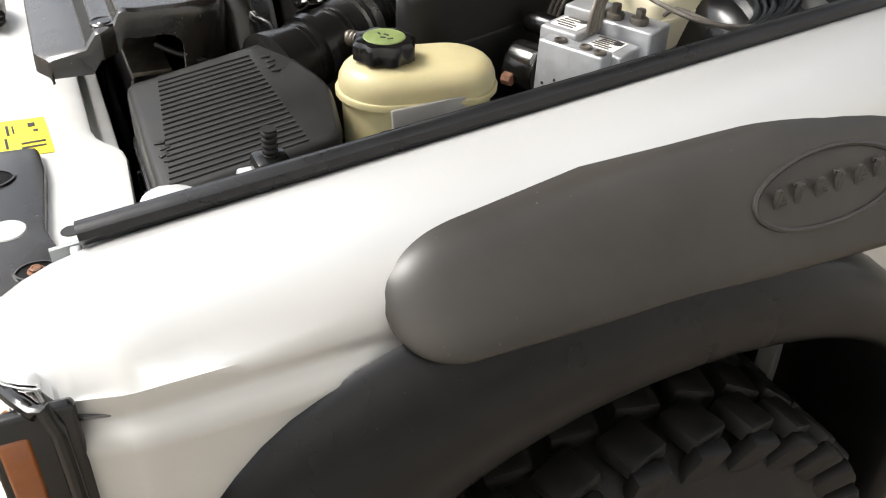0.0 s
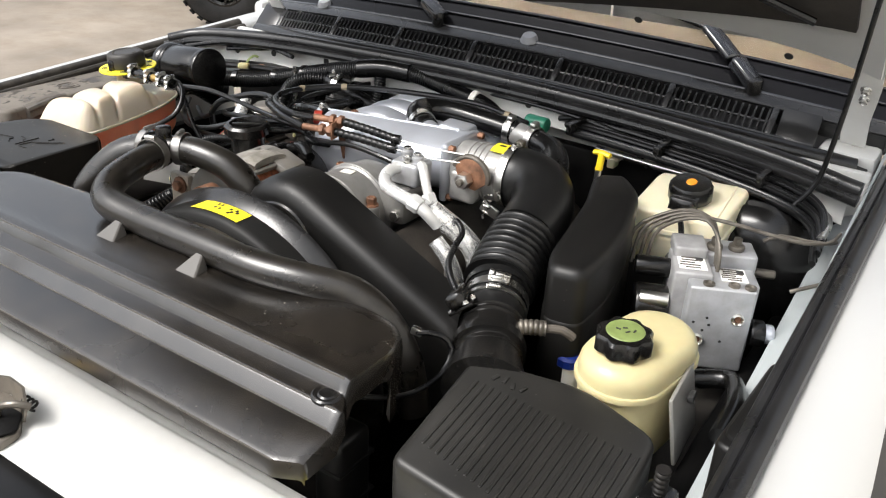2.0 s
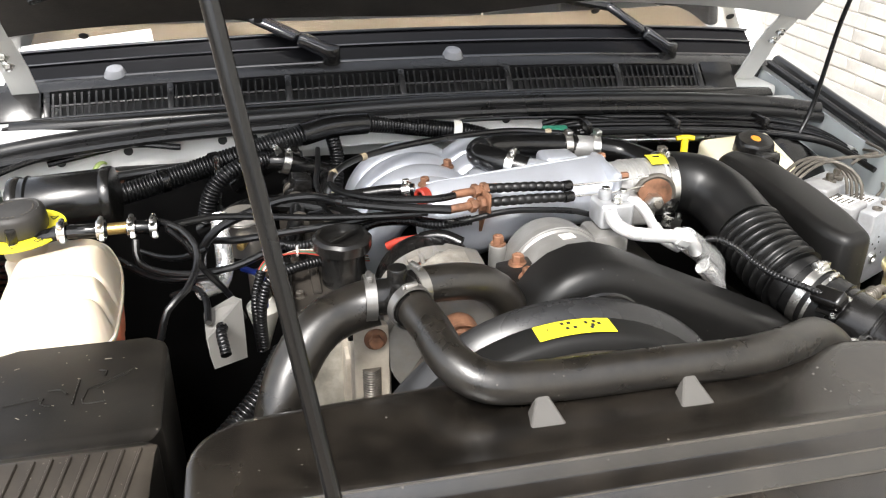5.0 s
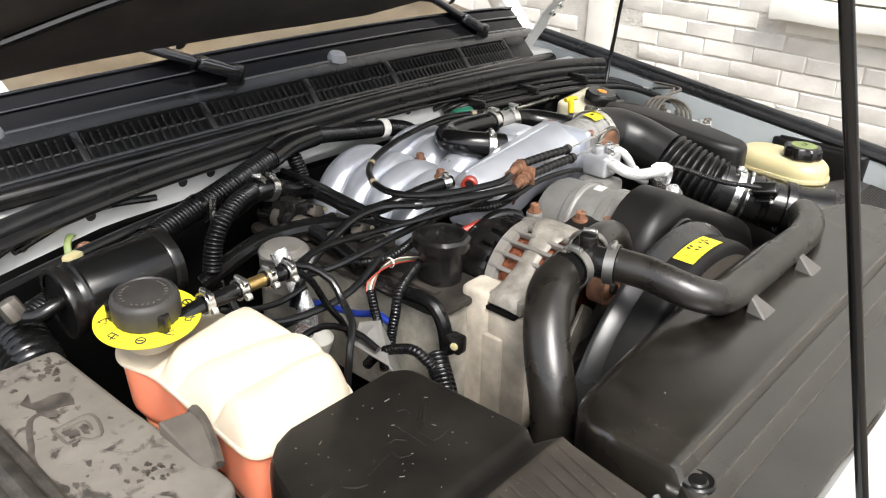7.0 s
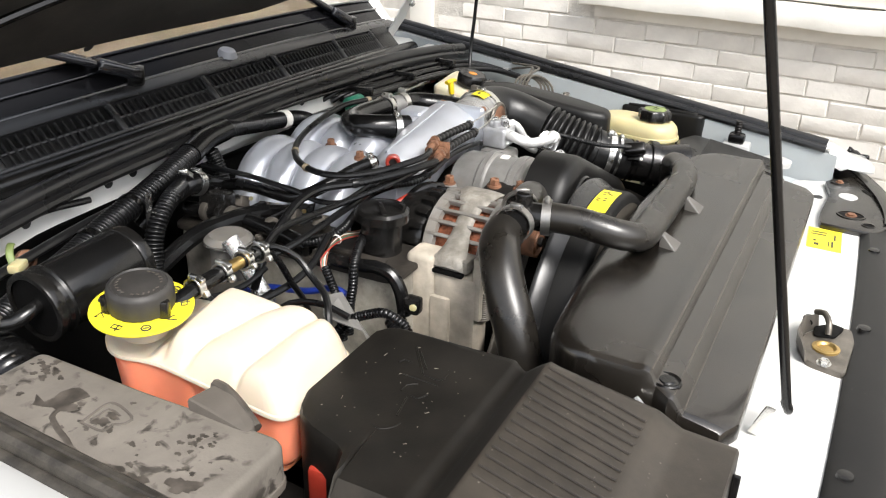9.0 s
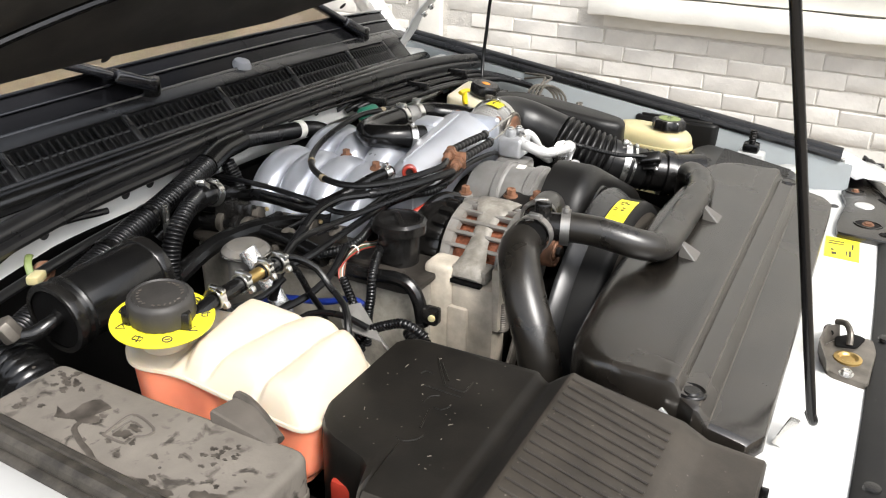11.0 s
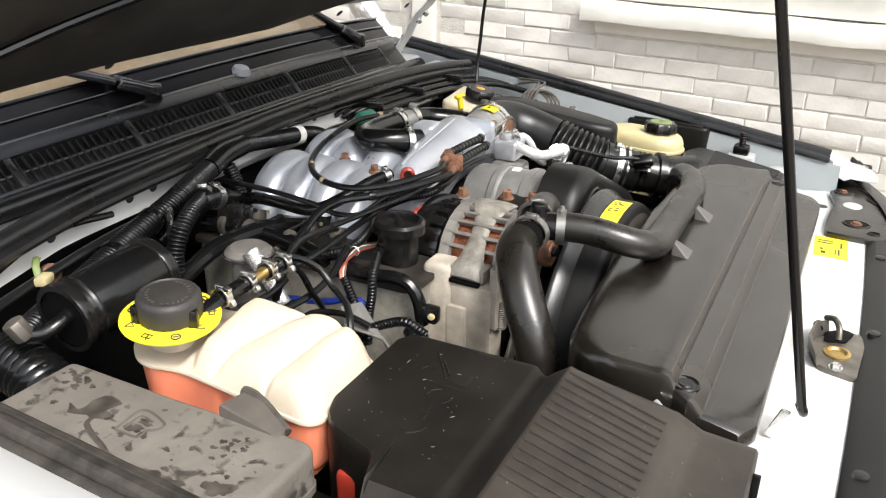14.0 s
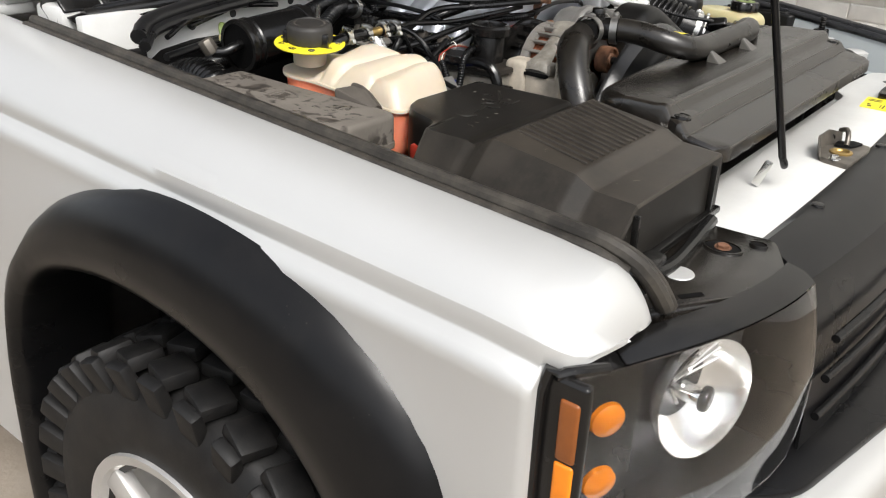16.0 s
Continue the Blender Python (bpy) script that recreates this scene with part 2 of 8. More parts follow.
LENS = glass("clear_headlamp_lens", (0.97, 0.97, 0.97), 0.0, 1.3)
# Gusset grey, lifted well above the cover's black to carry sky sheen.
GUSSET = mat("sky_lightened_grey_plastic", (0.085, 0.08, 0.073), 0.35, vary=0.2, bump=0.05)
FOIL = mat("crinkled_silver_foil", (0.86, 0.86, 0.85), 0.22, metal=0.75, vary=0.1, scale=60, grain=160, bump=0.45, dist=0.003)
# For the added unseen walls that keep low sky out of reflections.
HORIZON_SCREEN = mat("dark_unseen_screen", (0.075, 0.07, 0.055), 0.9, vary=0.4, scale=2, grain=30, bump=0.5)
LID_AIR = mat("faded_ribbed_lid_plastic", (0.017, 0.0165, 0.0155), 0.40, vary=0.25, scale=7, grain=700, bump=0.08, dust=0.22, dust_color=(0.045, 0.041, 0.035), spec=0.28, speck=0.4)
LID_DUST = mat("dust_filmed_black_plastic", (0.030, 0.0255, 0.0205), 0.36, vary=0.4, scale=9, grain=500, bump=0.08, dust=0.5, dust_color=(0.066, 0.055, 0.043), spec=0.42, speck=0.9)
SLAT = mat("faded_black_plastic", (0.016, 0.016, 0.0165), 0.28, vary=0.3, scale=9, grain=500, bump=0.05, dust=0.2, dust_color=(0.05, 0.047, 0.044), spec=0.5)
MACHINED = mat("greyed_machined_aluminium", (0.46, 0.47, 0.49), 0.38, metal=0.5, vary=0.15, scale=30, grain=400, bump=0.1, dust=0.35, dust_color=(0.30, 0.28, 0.25))
# Near-black that puts the shade of gaps and recesses into the colour.
PIT = mat("recess_shade_black", (0.0025, 0.0023, 0.0022), 0.6, vary=0.5, scale=12, grain=200, bump=0.3, spec=0.15)
CAP = mat("faded_grey_black_plastic", (0.032, 0.030, 0.028), 0.5, vary=0.25, scale=20, grain=500, bump=0.1, dust=0.3, dust_color=(0.07, 0.064, 0.056), spec=0.35)
PALE_CAST = mat("pale_grimy_cast_block", (0.47, 0.42, 0.345), 0.55, metal=0.0, vary=0.35, scale=24, grain=260, bump=0.35, dust=0.4, dust_color=(0.34, 0.29, 0.22))
CLAMP = mat("greyed_clamp_steel", (0.30, 0.29, 0.275), 0.32, metal=0.85, vary=0.25, scale=40, bump=0.1)
MATTE = mat("matte_black_moulding", (0.008, 0.008, 0.0078), 0.55, vary=0.3, scale=8, grain=500, bump=0.1, dust=0.2, dust_color=(0.03, 0.027, 0.023), spec=0.22)
ROCKER = mat("dust_greyed_rocker_cover", (0.30, 0.28, 0.24), 0.5, metal=0.1, vary=0.4, scale=18, grain=220, bump=0.35, dust=0.55, dust_color=(0.09, 0.08, 0.066), spec=0.35)


def stained(name, base, stain, rough):
    """Dust layer with blotched oil stains of their own shape."""
    m = mat(name, base, rough, vary=0.22, scale=14, grain=300, bump=0.25, dust=0.3, dust_color=tuple(c * 0.75 for c in base), spec=0.25)
    n, l = m.node_tree.nodes, m.node_tree.links
    b = n["Principled BSDF"]
    old = b.inputs["Base Color"].links[0].from_socket
    tc = n.new("ShaderNodeTexCoord")
    facs = []
    for scale, lo, hi, warp in ((48, 0.54, 0.64, 0.5), (13, 0.44, 0.56, 0.3)):
        t = n.new("ShaderNodeTexNoise")
        t.inputs["Scale"].default_value, t.inputs["Detail"].default_value, t.inputs["Distortion"].default_value = scale, 5, warp
        l.new(tc.outputs["Object"], t.inputs["Vector"])
        r = n.new("ShaderNodeMapRange")
        r.inputs["From Min"].default_value, r.inputs["From Max"].default_value = lo, hi
        l.new(t.outputs["Fac"], r.inputs["Value"])
        facs.append(r.outputs[0])
    mu = n.new("ShaderNodeMath")
    mu.operation = "MULTIPLY"
    l.new(facs[0], mu.inputs[0])
    l.new(facs[1], mu.inputs[1])
    mx = n.new("ShaderNodeMix")
    mx.data_type = "RGBA"
    mx.inputs["B"].default_value = (*stain, 1)
    l.new(mu.outputs[0], mx.inputs["Factor"])
    l.new(old, mx.inputs["A"])
    l.new(mx.outputs["Result"], b.inputs["Base Color"])
    return m


FUSE_DUST = stained("oil_spotted_grey_dust", (0.150, 0.134, 0.115), (0.040, 0.035, 0.029), 0.7)
BOWL = mat("satin_lamp_reflector", (0.92, 0.91, 0.88), 0.22, metal=0.75, vary=0.05, scale=30, bump=0.0)
BAT_LID = mat("grey_filmed_black_plastic", (0.0105, 0.0095, 0.0082), 0.36, vary=0.4, scale=9, grain=500, bump=0.07, dust=0.30, dust_color=(0.028, 0.024, 0.019), spec=0.18, speck=0.9)
SEAL_DUSTY = mat("dust_greyed_seal_rubber", (0.030, 0.027, 0.023), 0.5, vary=0.35, scale=16, grain=400, bump=0.15, dust=0.6, dust_color=(0.10, 0.088, 0.072), spec=0.3)
TAPE = mat("tan_tape", (0.33, 0.27, 0.18), 0.5, vary=0.15, bump=0.05)

# ---- builders ----
def finish(bm, name, material, angle=35):
    me = bpy.data.meshes.new(name)
    bmesh.ops.recalc_face_normals(bm, faces=bm.faces)
    bm.to_mesh(me)
    bm.free()
    for p in me.polygons:
        p.use_smooth = True
    me.set_sharp_from_angle(angle=radians(angle))
    me.materials.append(material)
    return me


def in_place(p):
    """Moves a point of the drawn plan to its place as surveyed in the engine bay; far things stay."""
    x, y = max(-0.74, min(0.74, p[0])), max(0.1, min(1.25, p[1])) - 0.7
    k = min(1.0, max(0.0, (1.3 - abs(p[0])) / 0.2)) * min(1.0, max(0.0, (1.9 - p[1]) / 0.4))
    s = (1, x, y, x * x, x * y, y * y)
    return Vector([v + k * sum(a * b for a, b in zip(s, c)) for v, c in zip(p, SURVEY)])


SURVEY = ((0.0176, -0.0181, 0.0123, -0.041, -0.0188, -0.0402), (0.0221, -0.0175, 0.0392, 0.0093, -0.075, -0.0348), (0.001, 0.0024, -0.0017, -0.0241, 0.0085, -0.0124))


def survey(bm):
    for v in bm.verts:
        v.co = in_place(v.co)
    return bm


def thing(name, base, label, category, group="", kind=""):
    ob = new(name)
    ob.empty_display_size = 0.02
    ob.location = base
    return tagged(ob, label, category, group, kind)


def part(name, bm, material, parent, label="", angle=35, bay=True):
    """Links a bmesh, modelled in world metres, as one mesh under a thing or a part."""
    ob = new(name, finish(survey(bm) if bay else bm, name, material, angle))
    root, off = parent, Vector((0, 0, 0))
    while root:
        off += root.location
        root = root.parent
    ob.data.transform(Matrix.Translation(-off))
    ob.parent = parent
    return tagged(ob, label)


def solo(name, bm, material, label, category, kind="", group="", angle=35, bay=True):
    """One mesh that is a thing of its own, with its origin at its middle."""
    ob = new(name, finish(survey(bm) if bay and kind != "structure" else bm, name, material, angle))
    cs = [v.co for v in ob.data.vertices]
    mid = Vector([(min(c[i] for c in cs) + max(c[i] for c in cs)) / 2 for i in range(3)])
    ob.data.transform(Matrix.Translation(-mid))
    ob.location = mid
    return tagged(ob, label, category, group, kind)


def group_empty(name, parent, at):
    ob = new(name)
    ob.empty_display_size = 0.02
    ob.parent = parent
    ob.location = Vector(at) - parent.location
    return ob


def box(size, at, bevel=0.004, rot=(0, 0, 0), bm=None, seg=2, taper=1.0):
    one = bmesh.new()
    bmesh.ops.create_cube(one, size=1.0)
    for v in one.verts:
        k = taper if v.co.z > 0 else 1.0
        v.co = Vector((v.co.x * size[0] * k, v.co.y * size[1] * k, v.co.z * size[2]))
    if bevel:
        bmesh.ops.bevel(one, geom=list(one.edges), offset=bevel, segments=seg, profile=0.5, affect="EDGES", clamp_overlap=True)
    bmesh.ops.transform(one, matrix=pose(*at, *rot), verts=one.verts)
    return join(bm, one)


def join(bm, one):
    if bm is None:
        return one
    me = bpy.data.meshes.new("tmp")
    one.to_mesh(me)
    one.free()
    bm.from_mesh(me)
    bpy.data.meshes.remove(me)
    return bm


def frame_axes(d):
    d = Vector(d).normalized()
    up = Vector((0, 0, 1)) if abs(d.z) < 0.9 else Vector((1, 0, 0))
    a = d.cross(up).normalized()
    return a, d.cross(a).normalized(), d


def lathe(profile, at, axis=(0, 0, 1), seg=24, bm=None, close=True, squash=None):
    """profile: (radius, height) along the axis."""
    one = bmesh.new()
    a, b, d = frame_axes(axis)
    rings = []
    for r, h in profile:
        ring = []
        for k in range(seg):
            w = 2 * math.pi * k / seg
            f = squash(w) if squash else 1.0
            ring.append(one.verts.new(Vector(at) + d * h + (a * math.cos(w) + b * math.sin(w)) * r * f))
        rings.append(ring)
    for p, q in zip(rings, rings[1:]):
        for k in range(seg):
            one.faces.new((p[k], p[(k + 1) % seg], q[(k + 1) % seg], q[k]))
    if close:
        one.faces.new(rings[0])
        one.faces.new(rings[-1])
    return join(bm, one)


def drum(p0, p1, r, bevel=0.003, seg=24, bm=None, r1=None):
    p0, p1 = Vector(p0), Vector(p1)
    h = (p1 - p0).length
    r1 = r if r1 is None else r1
    e = min(bevel, r * 0.4, r1 * 0.4, h * 0.4)
    return lathe([(r - e, 0), (r - 0.3 * e, 0.3 * e), (r, e), (r1, h - e), (r1 - 0.3 * e, h - 0.3 * e), (r1 - e, h)], p0, p1 - p0, seg, bm)


def smooth_line(pts, step=0.012):
    pts = [Vector(p) for p in pts]
    ext = [2 * pts[0] - pts[1]] + pts + [2 * pts[-1] - pts[-2]]
    out = []
    for i in range(1, len(ext) - 2):
        p0, p1, p2, p3 = ext[i - 1 : i + 3]
        n = max(2, int((p2 - p1).length / step))
        for k in range(n):
            t = k / n
            out.append(0.5 * ((2 * p1) + (p2 - p0) * t + (2 * p0 - 5 * p1 + 4 * p2 - p3) * t * t + (3 * p1 - p0 - 3 * p2 + p3) * t ** 3))
    return out + [pts[-1]]


def tube(pts, r, seg=10, step=0.012, ribs=0.0, depth=0.12, bm=None, sharp=False, flat=1.0):
    """A round tube along a smooth line; ribs: pitch of corrugation."""
    one = bmesh.new()
    line = [Vector(p) for p in pts] if sharp else smooth_line(pts, min(step, ribs / 8) if ribs else step)
    a = None
    run, rings = 0.0, []
    for i, p in enumerate(line):
        d = (line[min(i + 1, len(line) - 1)] - line[max(i - 1, 0)]).normalized()
        if a is None:
            a, b, _ = frame_axes(d)
        a = (a - d * a.dot(d)).normalized()
        b = d.cross(a)
        if i:
            run += (p - line[i - 1]).length
        rr = r if not ribs else r * (1 + depth * (1.6 * abs(math.sin(math.pi * run / ribs)) ** 0.7 - 1.0))
        rings.append([one.verts.new(p + (a * math.cos(w) + b * math.sin(w) * flat) * rr) for w in [2 * math.pi * k / seg for k in range(seg)]])
    for p, q in zip(rings, rings[1:]):
        for k in range(seg):
            one.faces.new((p[k], p[(k + 1) % seg], q[(k + 1) % seg], q[k]))
    one.faces.new(rings[0])
    one.faces.new(rings[-1])
    return join(bm, one)


def slab(poly, z0, z1, bevel=0.005, bm=None, seg=2, warp=None, taper=0.0):
    """A plate or body from a plan outline, with rounded top edges; taper draws the foot in; warp moves each corner."""
    one = bmesh.new()
    cx, cy = sum(p[0] for p in poly) / len(poly), sum(p[1] for p in poly) / len(poly)
    lo = [one.verts.new((cx + (x - cx) * (1 - taper), cy + (y - cy) * (1 - taper), z0)) for x, y in poly]
    hi = [one.verts.new((x, y, z1)) for x, y in poly]
    n = len(poly)
    one.faces.new(lo)
    top = one.faces.new(hi)
    for k in range(n):
        one.faces.new((lo[k], lo[(k + 1) % n], hi[(k + 1) % n], hi[k]))
    bmesh.ops.recalc_face_normals(one, faces=one.faces)
    if bevel:
        bmesh.ops.bevel(one, geom=list(top.edges), offset=bevel, segments=seg, profile=0.5, affect="EDGES", clamp_overlap=True)
    if warp:
        for v in one.verts:
            v.co = Vector(warp(*v.co))
    return join(bm, one)


def round_poly(corners, r=0.02, n=4):
    """A plan outline with rounded corners; r may be one number or one a corner."""
    out, m = [], len(corners)
    for i, c in enumerate(corners):
        c = Vector(c)
        a, b = Vector(corners[i - 1]), Vector(corners[(i + 1) % m])
        rr = r[i] if isinstance(r, (list, tuple)) else r
        rr = min(rr, (a - c).length * 0.48, (b - c).length * 0.48)
        p, q = c + (a - c).normalized() * rr, c + (b - c).normalized() * rr
        for k in range(n + 1):
            t = k / n
            v = p * (1 - t) ** 2 + c * 2 * t * (1 - t) + q * t * t
            out.append((v.x, v.y))
    return out


def stadium(c0, c1, r, n=10):
    c0, c1 = Vector(c0), Vector(c1)
    w0 = math.atan2(c1.y - c0.y, c1.x - c0.x)
    out = []
    for c, s in ((c1, -math.pi / 2), (c0, math.pi / 2)):
        for k in range(n + 1):
            w = w0 + s + math.pi * k / n
            out.append((c.x + r * math.cos(w), c.y + r * math.sin(w)))
    return out


def thicken(bm, t):
    """Gives an open surface a back, t behind its normals, and closes its rim."""
    bm.normal_update()
    front, rim = list(bm.faces), [e for e in bm.edges if e.is_boundary]
    twin = {v: bm.verts.new(v.co - v.normal * t) for v in list(bm.verts)}
    for f in front:
        bm.faces.new([twin[v] for v in reversed(f.verts)])
    for e in rim:
        a, b = e.verts
        bm.faces.new((a, b, twin[b], twin[a]))


def sheet(nu, nv, f, thick=0.0, bm=None, keep=None):
    """A surface f(u, v) with u, v in 0..1, given thickness along its normals."""
    one = bmesh.new()
    g = [[one.verts.new(f(i / nu, j / nv)) for j in range(nv + 1)] for i in range(nu + 1)]
    for i in range(nu):
        for j in range(nv):
            if keep is None or keep((i + 0.5) / nu, (j + 0.5) / nv):
                one.faces.new((g[i][j], g[i + 1][j], g[i + 1][j + 1], g[i][j + 1]))
    loose = [v for v in one.verts if not v.link_faces]
    bmesh.ops.delete(one, geom=loose, context="VERTS")
    if thick:
        thicken(one, thick)
    return join(bm, one)


def rail(rows, thick=0.0, bm=None):
    """A surface through rows of points (all rows of one length)."""
    one = bmesh.new()
    g = [[one.verts.new(p) for p in row] for row in rows]
    for p, q in zip(g, g[1:]):
        for j in range(len(p) - 1):
            one.faces.new((p[j], p[j + 1], q[j + 1], q[j]))
    if thick:
        thicken(one, thick)
    return join(bm, one)


def lerp(x, xs, ys):
    return float(np.interp(x, xs, ys))


def bolt(at, r, parent, material=None, axis=(0, 0, 1), h=0.012, name="bolt", label="", bay=True):
    bm = lathe([(r * 0.95, 0), (r * 0.95, h * 0.9), (r * 0.78, h), (r * 0.6, h), (r * 0.5, h * 0.85)], at, axis, 6)
    lathe([(r * 1.35, -0.0005), (r * 1.3, h * 0.15)], at, axis, 16, bm)
    return part(name, bm, material or RUST, parent, label, 20, bay)


def clamp(at, axis, r, parent, material=None, name="hose_clamp", w=0.012, bay=True):
    a = Vector(axis).normalized()
    bm = lathe([(r, -w / 2), (r + 0.0018, -w / 2), (r + 0.0018, w / 2), (r, w / 2)], at, a, 28, None, False)
    u, v, _ = frame_axes(a)
    k = min(0.0036, 0.32 * r)
    c = Vector(at) - v * (r + 0.7 * k)
    drum(c - u * k * 2.0, c + u * k * 2.0, k, 0.001, 10, bm)
    drum(c + u * k * 2.0, c + u * k * 2.9, k * 0.8, 0.0008, 6, bm)
    return part(name, bm, material or STEEL, parent, bay=bay)


def cable(name, pts, r, material, label, category="cable", ribs=0.0, group="", bay=True):
    return solo(name, tube(pts, r, 10, 0.012, ribs), material, label, category, group=group, bay=bay)


def put(name, bm, material, parent, label="", angle=35):
    """A part whose numbers are true places already."""
    return part(name, bm, material, parent, label, angle, False)

# ---- setting: paved ground and the painted brick house beside the car ----
GZ = -0.085
solo("ground", sheet(40, 40, lambda u, v: (-200 + 400 * u, -200 + 400 * v, GZ + 0.004 * math.sin(17 * u) * math.sin(13 * v))), GROUND, "grey-brown paved ground with dirt under the car", "ground", "structure")
WALL = pose(2.276, 0, 0, 0, 0, -3.4)


def rough_board(size, at):
    """A sawn board: a box whose long faces wander a little."""
    bm = box(size, (0, 0, 0), 0.006)
    bmesh.ops.subdivide_edges(bm, edges=[e for e in bm.edges if e.calc_length() > 1.0], cuts=60)
    for v in bm.verts:
        v.co.x += 0.0025 * math.sin(23 * v.co.y) + 0.0015 * math.sin(61 * v.co.y + 9 * v.co.z)
        v.co.z += 0.0025 * math.sin(17 * v.co.y + 2) + 0.0012 * math.sin(71 * v.co.y)
        v.co += Vector(at)
    return bm


def on_wall(bm):
    bmesh.ops.transform(bm, matrix=WALL, verts=bm.verts)
    return bm


wall = solo("wall_house", on_wall(box((0.24, 16, 4.2), (0.125, 0, GZ + 2.1), 0.004)), MORTAR, "house wall of grey-white painted brick", "wall", "structure")
# Unseen walls, added only to darken the horizon in reflections.
for k, (size, at) in enumerate((((0.2, 36, 2.4), (-16, 3, GZ + 1.2)), ((22, 0.2, 2.4), (-5, -11, GZ + 1.2)), ((22, 0.2, 2.4), (-5, 19, GZ + 1.2)))):
    solo("horizon_screen_%d" % (k + 1), box(size, at, 0.01), HORIZON_SCREEN, "unseen dark wall added to block low sky from reflections", "wall", "structure")
# white painted wooden sill and window boarding, vertical trim board farther back
sill = thing("window_sill", WALL @ Vector((0.0, -1.0, 0.99)), "white painted rough wooden sill on the brick wall", "sill", kind="structure")
put("sill_board", on_wall(rough_board((0.09, 4.6, 0.082), (-0.035, -0.985, 1.031))), SILL, sill)
put("window_board", on_wall(box((0.04, 4.5, 1.5), (-0.012, -1.02, 1.83), 0.004)), SILL, sill)
put("sill_shadow_board", on_wall(box((0.03, 4.5, 0.052), (0.004, -0.985, 0.963), 0.003)), SILL, sill)
solo("wall_trim", on_wall(box((0.03, 0.12, 2.6), (-0.008, 2.12, 1.1), 0.004)), SILL, "white vertical trim board on the brick wall", "trim", "structure")
vent = thing("wall_vent", WALL @ Vector((0, -0.9, 0.3)), "dark louvred vent low in the brick wall", "vent")
put("frame", on_wall(box((0.02, 0.36, 0.26), (-0.008, -1.0, 0.42), 0.004)), PLASTIC, vent)
for k in range(7):
    put("slat", on_wall(box((0.012, 0.32, 0.02), (-0.022, -1.0, 0.32 + 0.033 * k), 0.002, (0, 25, 0))), PLASTIC, vent)

# ---- the car's body ----
car = thing("off_road_car", (0, 1.2, GZ), "silver-white off-road car, bonnet open, black wheel arches", "car")


def wing_top(y, side=1):
    return 1.006 + 0.134 * (y - 0.2) if side > 0 else 1.036 + 0.06 * (y - 0.25)


SHIFT = {1: 0.0, -1: 0.048}  # the body's centre line lies a little off the plan's
ARCH_OUT = [(0.22, 0.3), (0.226, 0.5), (0.236, 0.70), (0.262, 0.80), (0.322, 0.88), (0.41, 0.935), (0.54, 0.973), (0.70, 0.986), (0.84, 0.966), (0.965, 0.918), (1.06, 0.848), (1.14, 0.745), (1.19, 0.60), (1.22, 0.42), (1.235, 0.19)]
ARCH_IN = [(0.33, 0.3), (0.335, 0.44), (0.35, 0.55), (0.385, 0.65), (0.44, 0.728), (0.52, 0.79), (0.62, 0.828), (0.73, 0.843), (0.85, 0.838), (0.96, 0.812), (1.05, 0.765), (1.11, 0.69), (1.145, 0.58), (1.162, 0.40), (1.17, 0.19)]
ARCH_MID = [((a[0] + b[0]) / 2, (a[1] + b[1]) / 2) for a, b in zip(ARCH_OUT, ARCH_IN)]


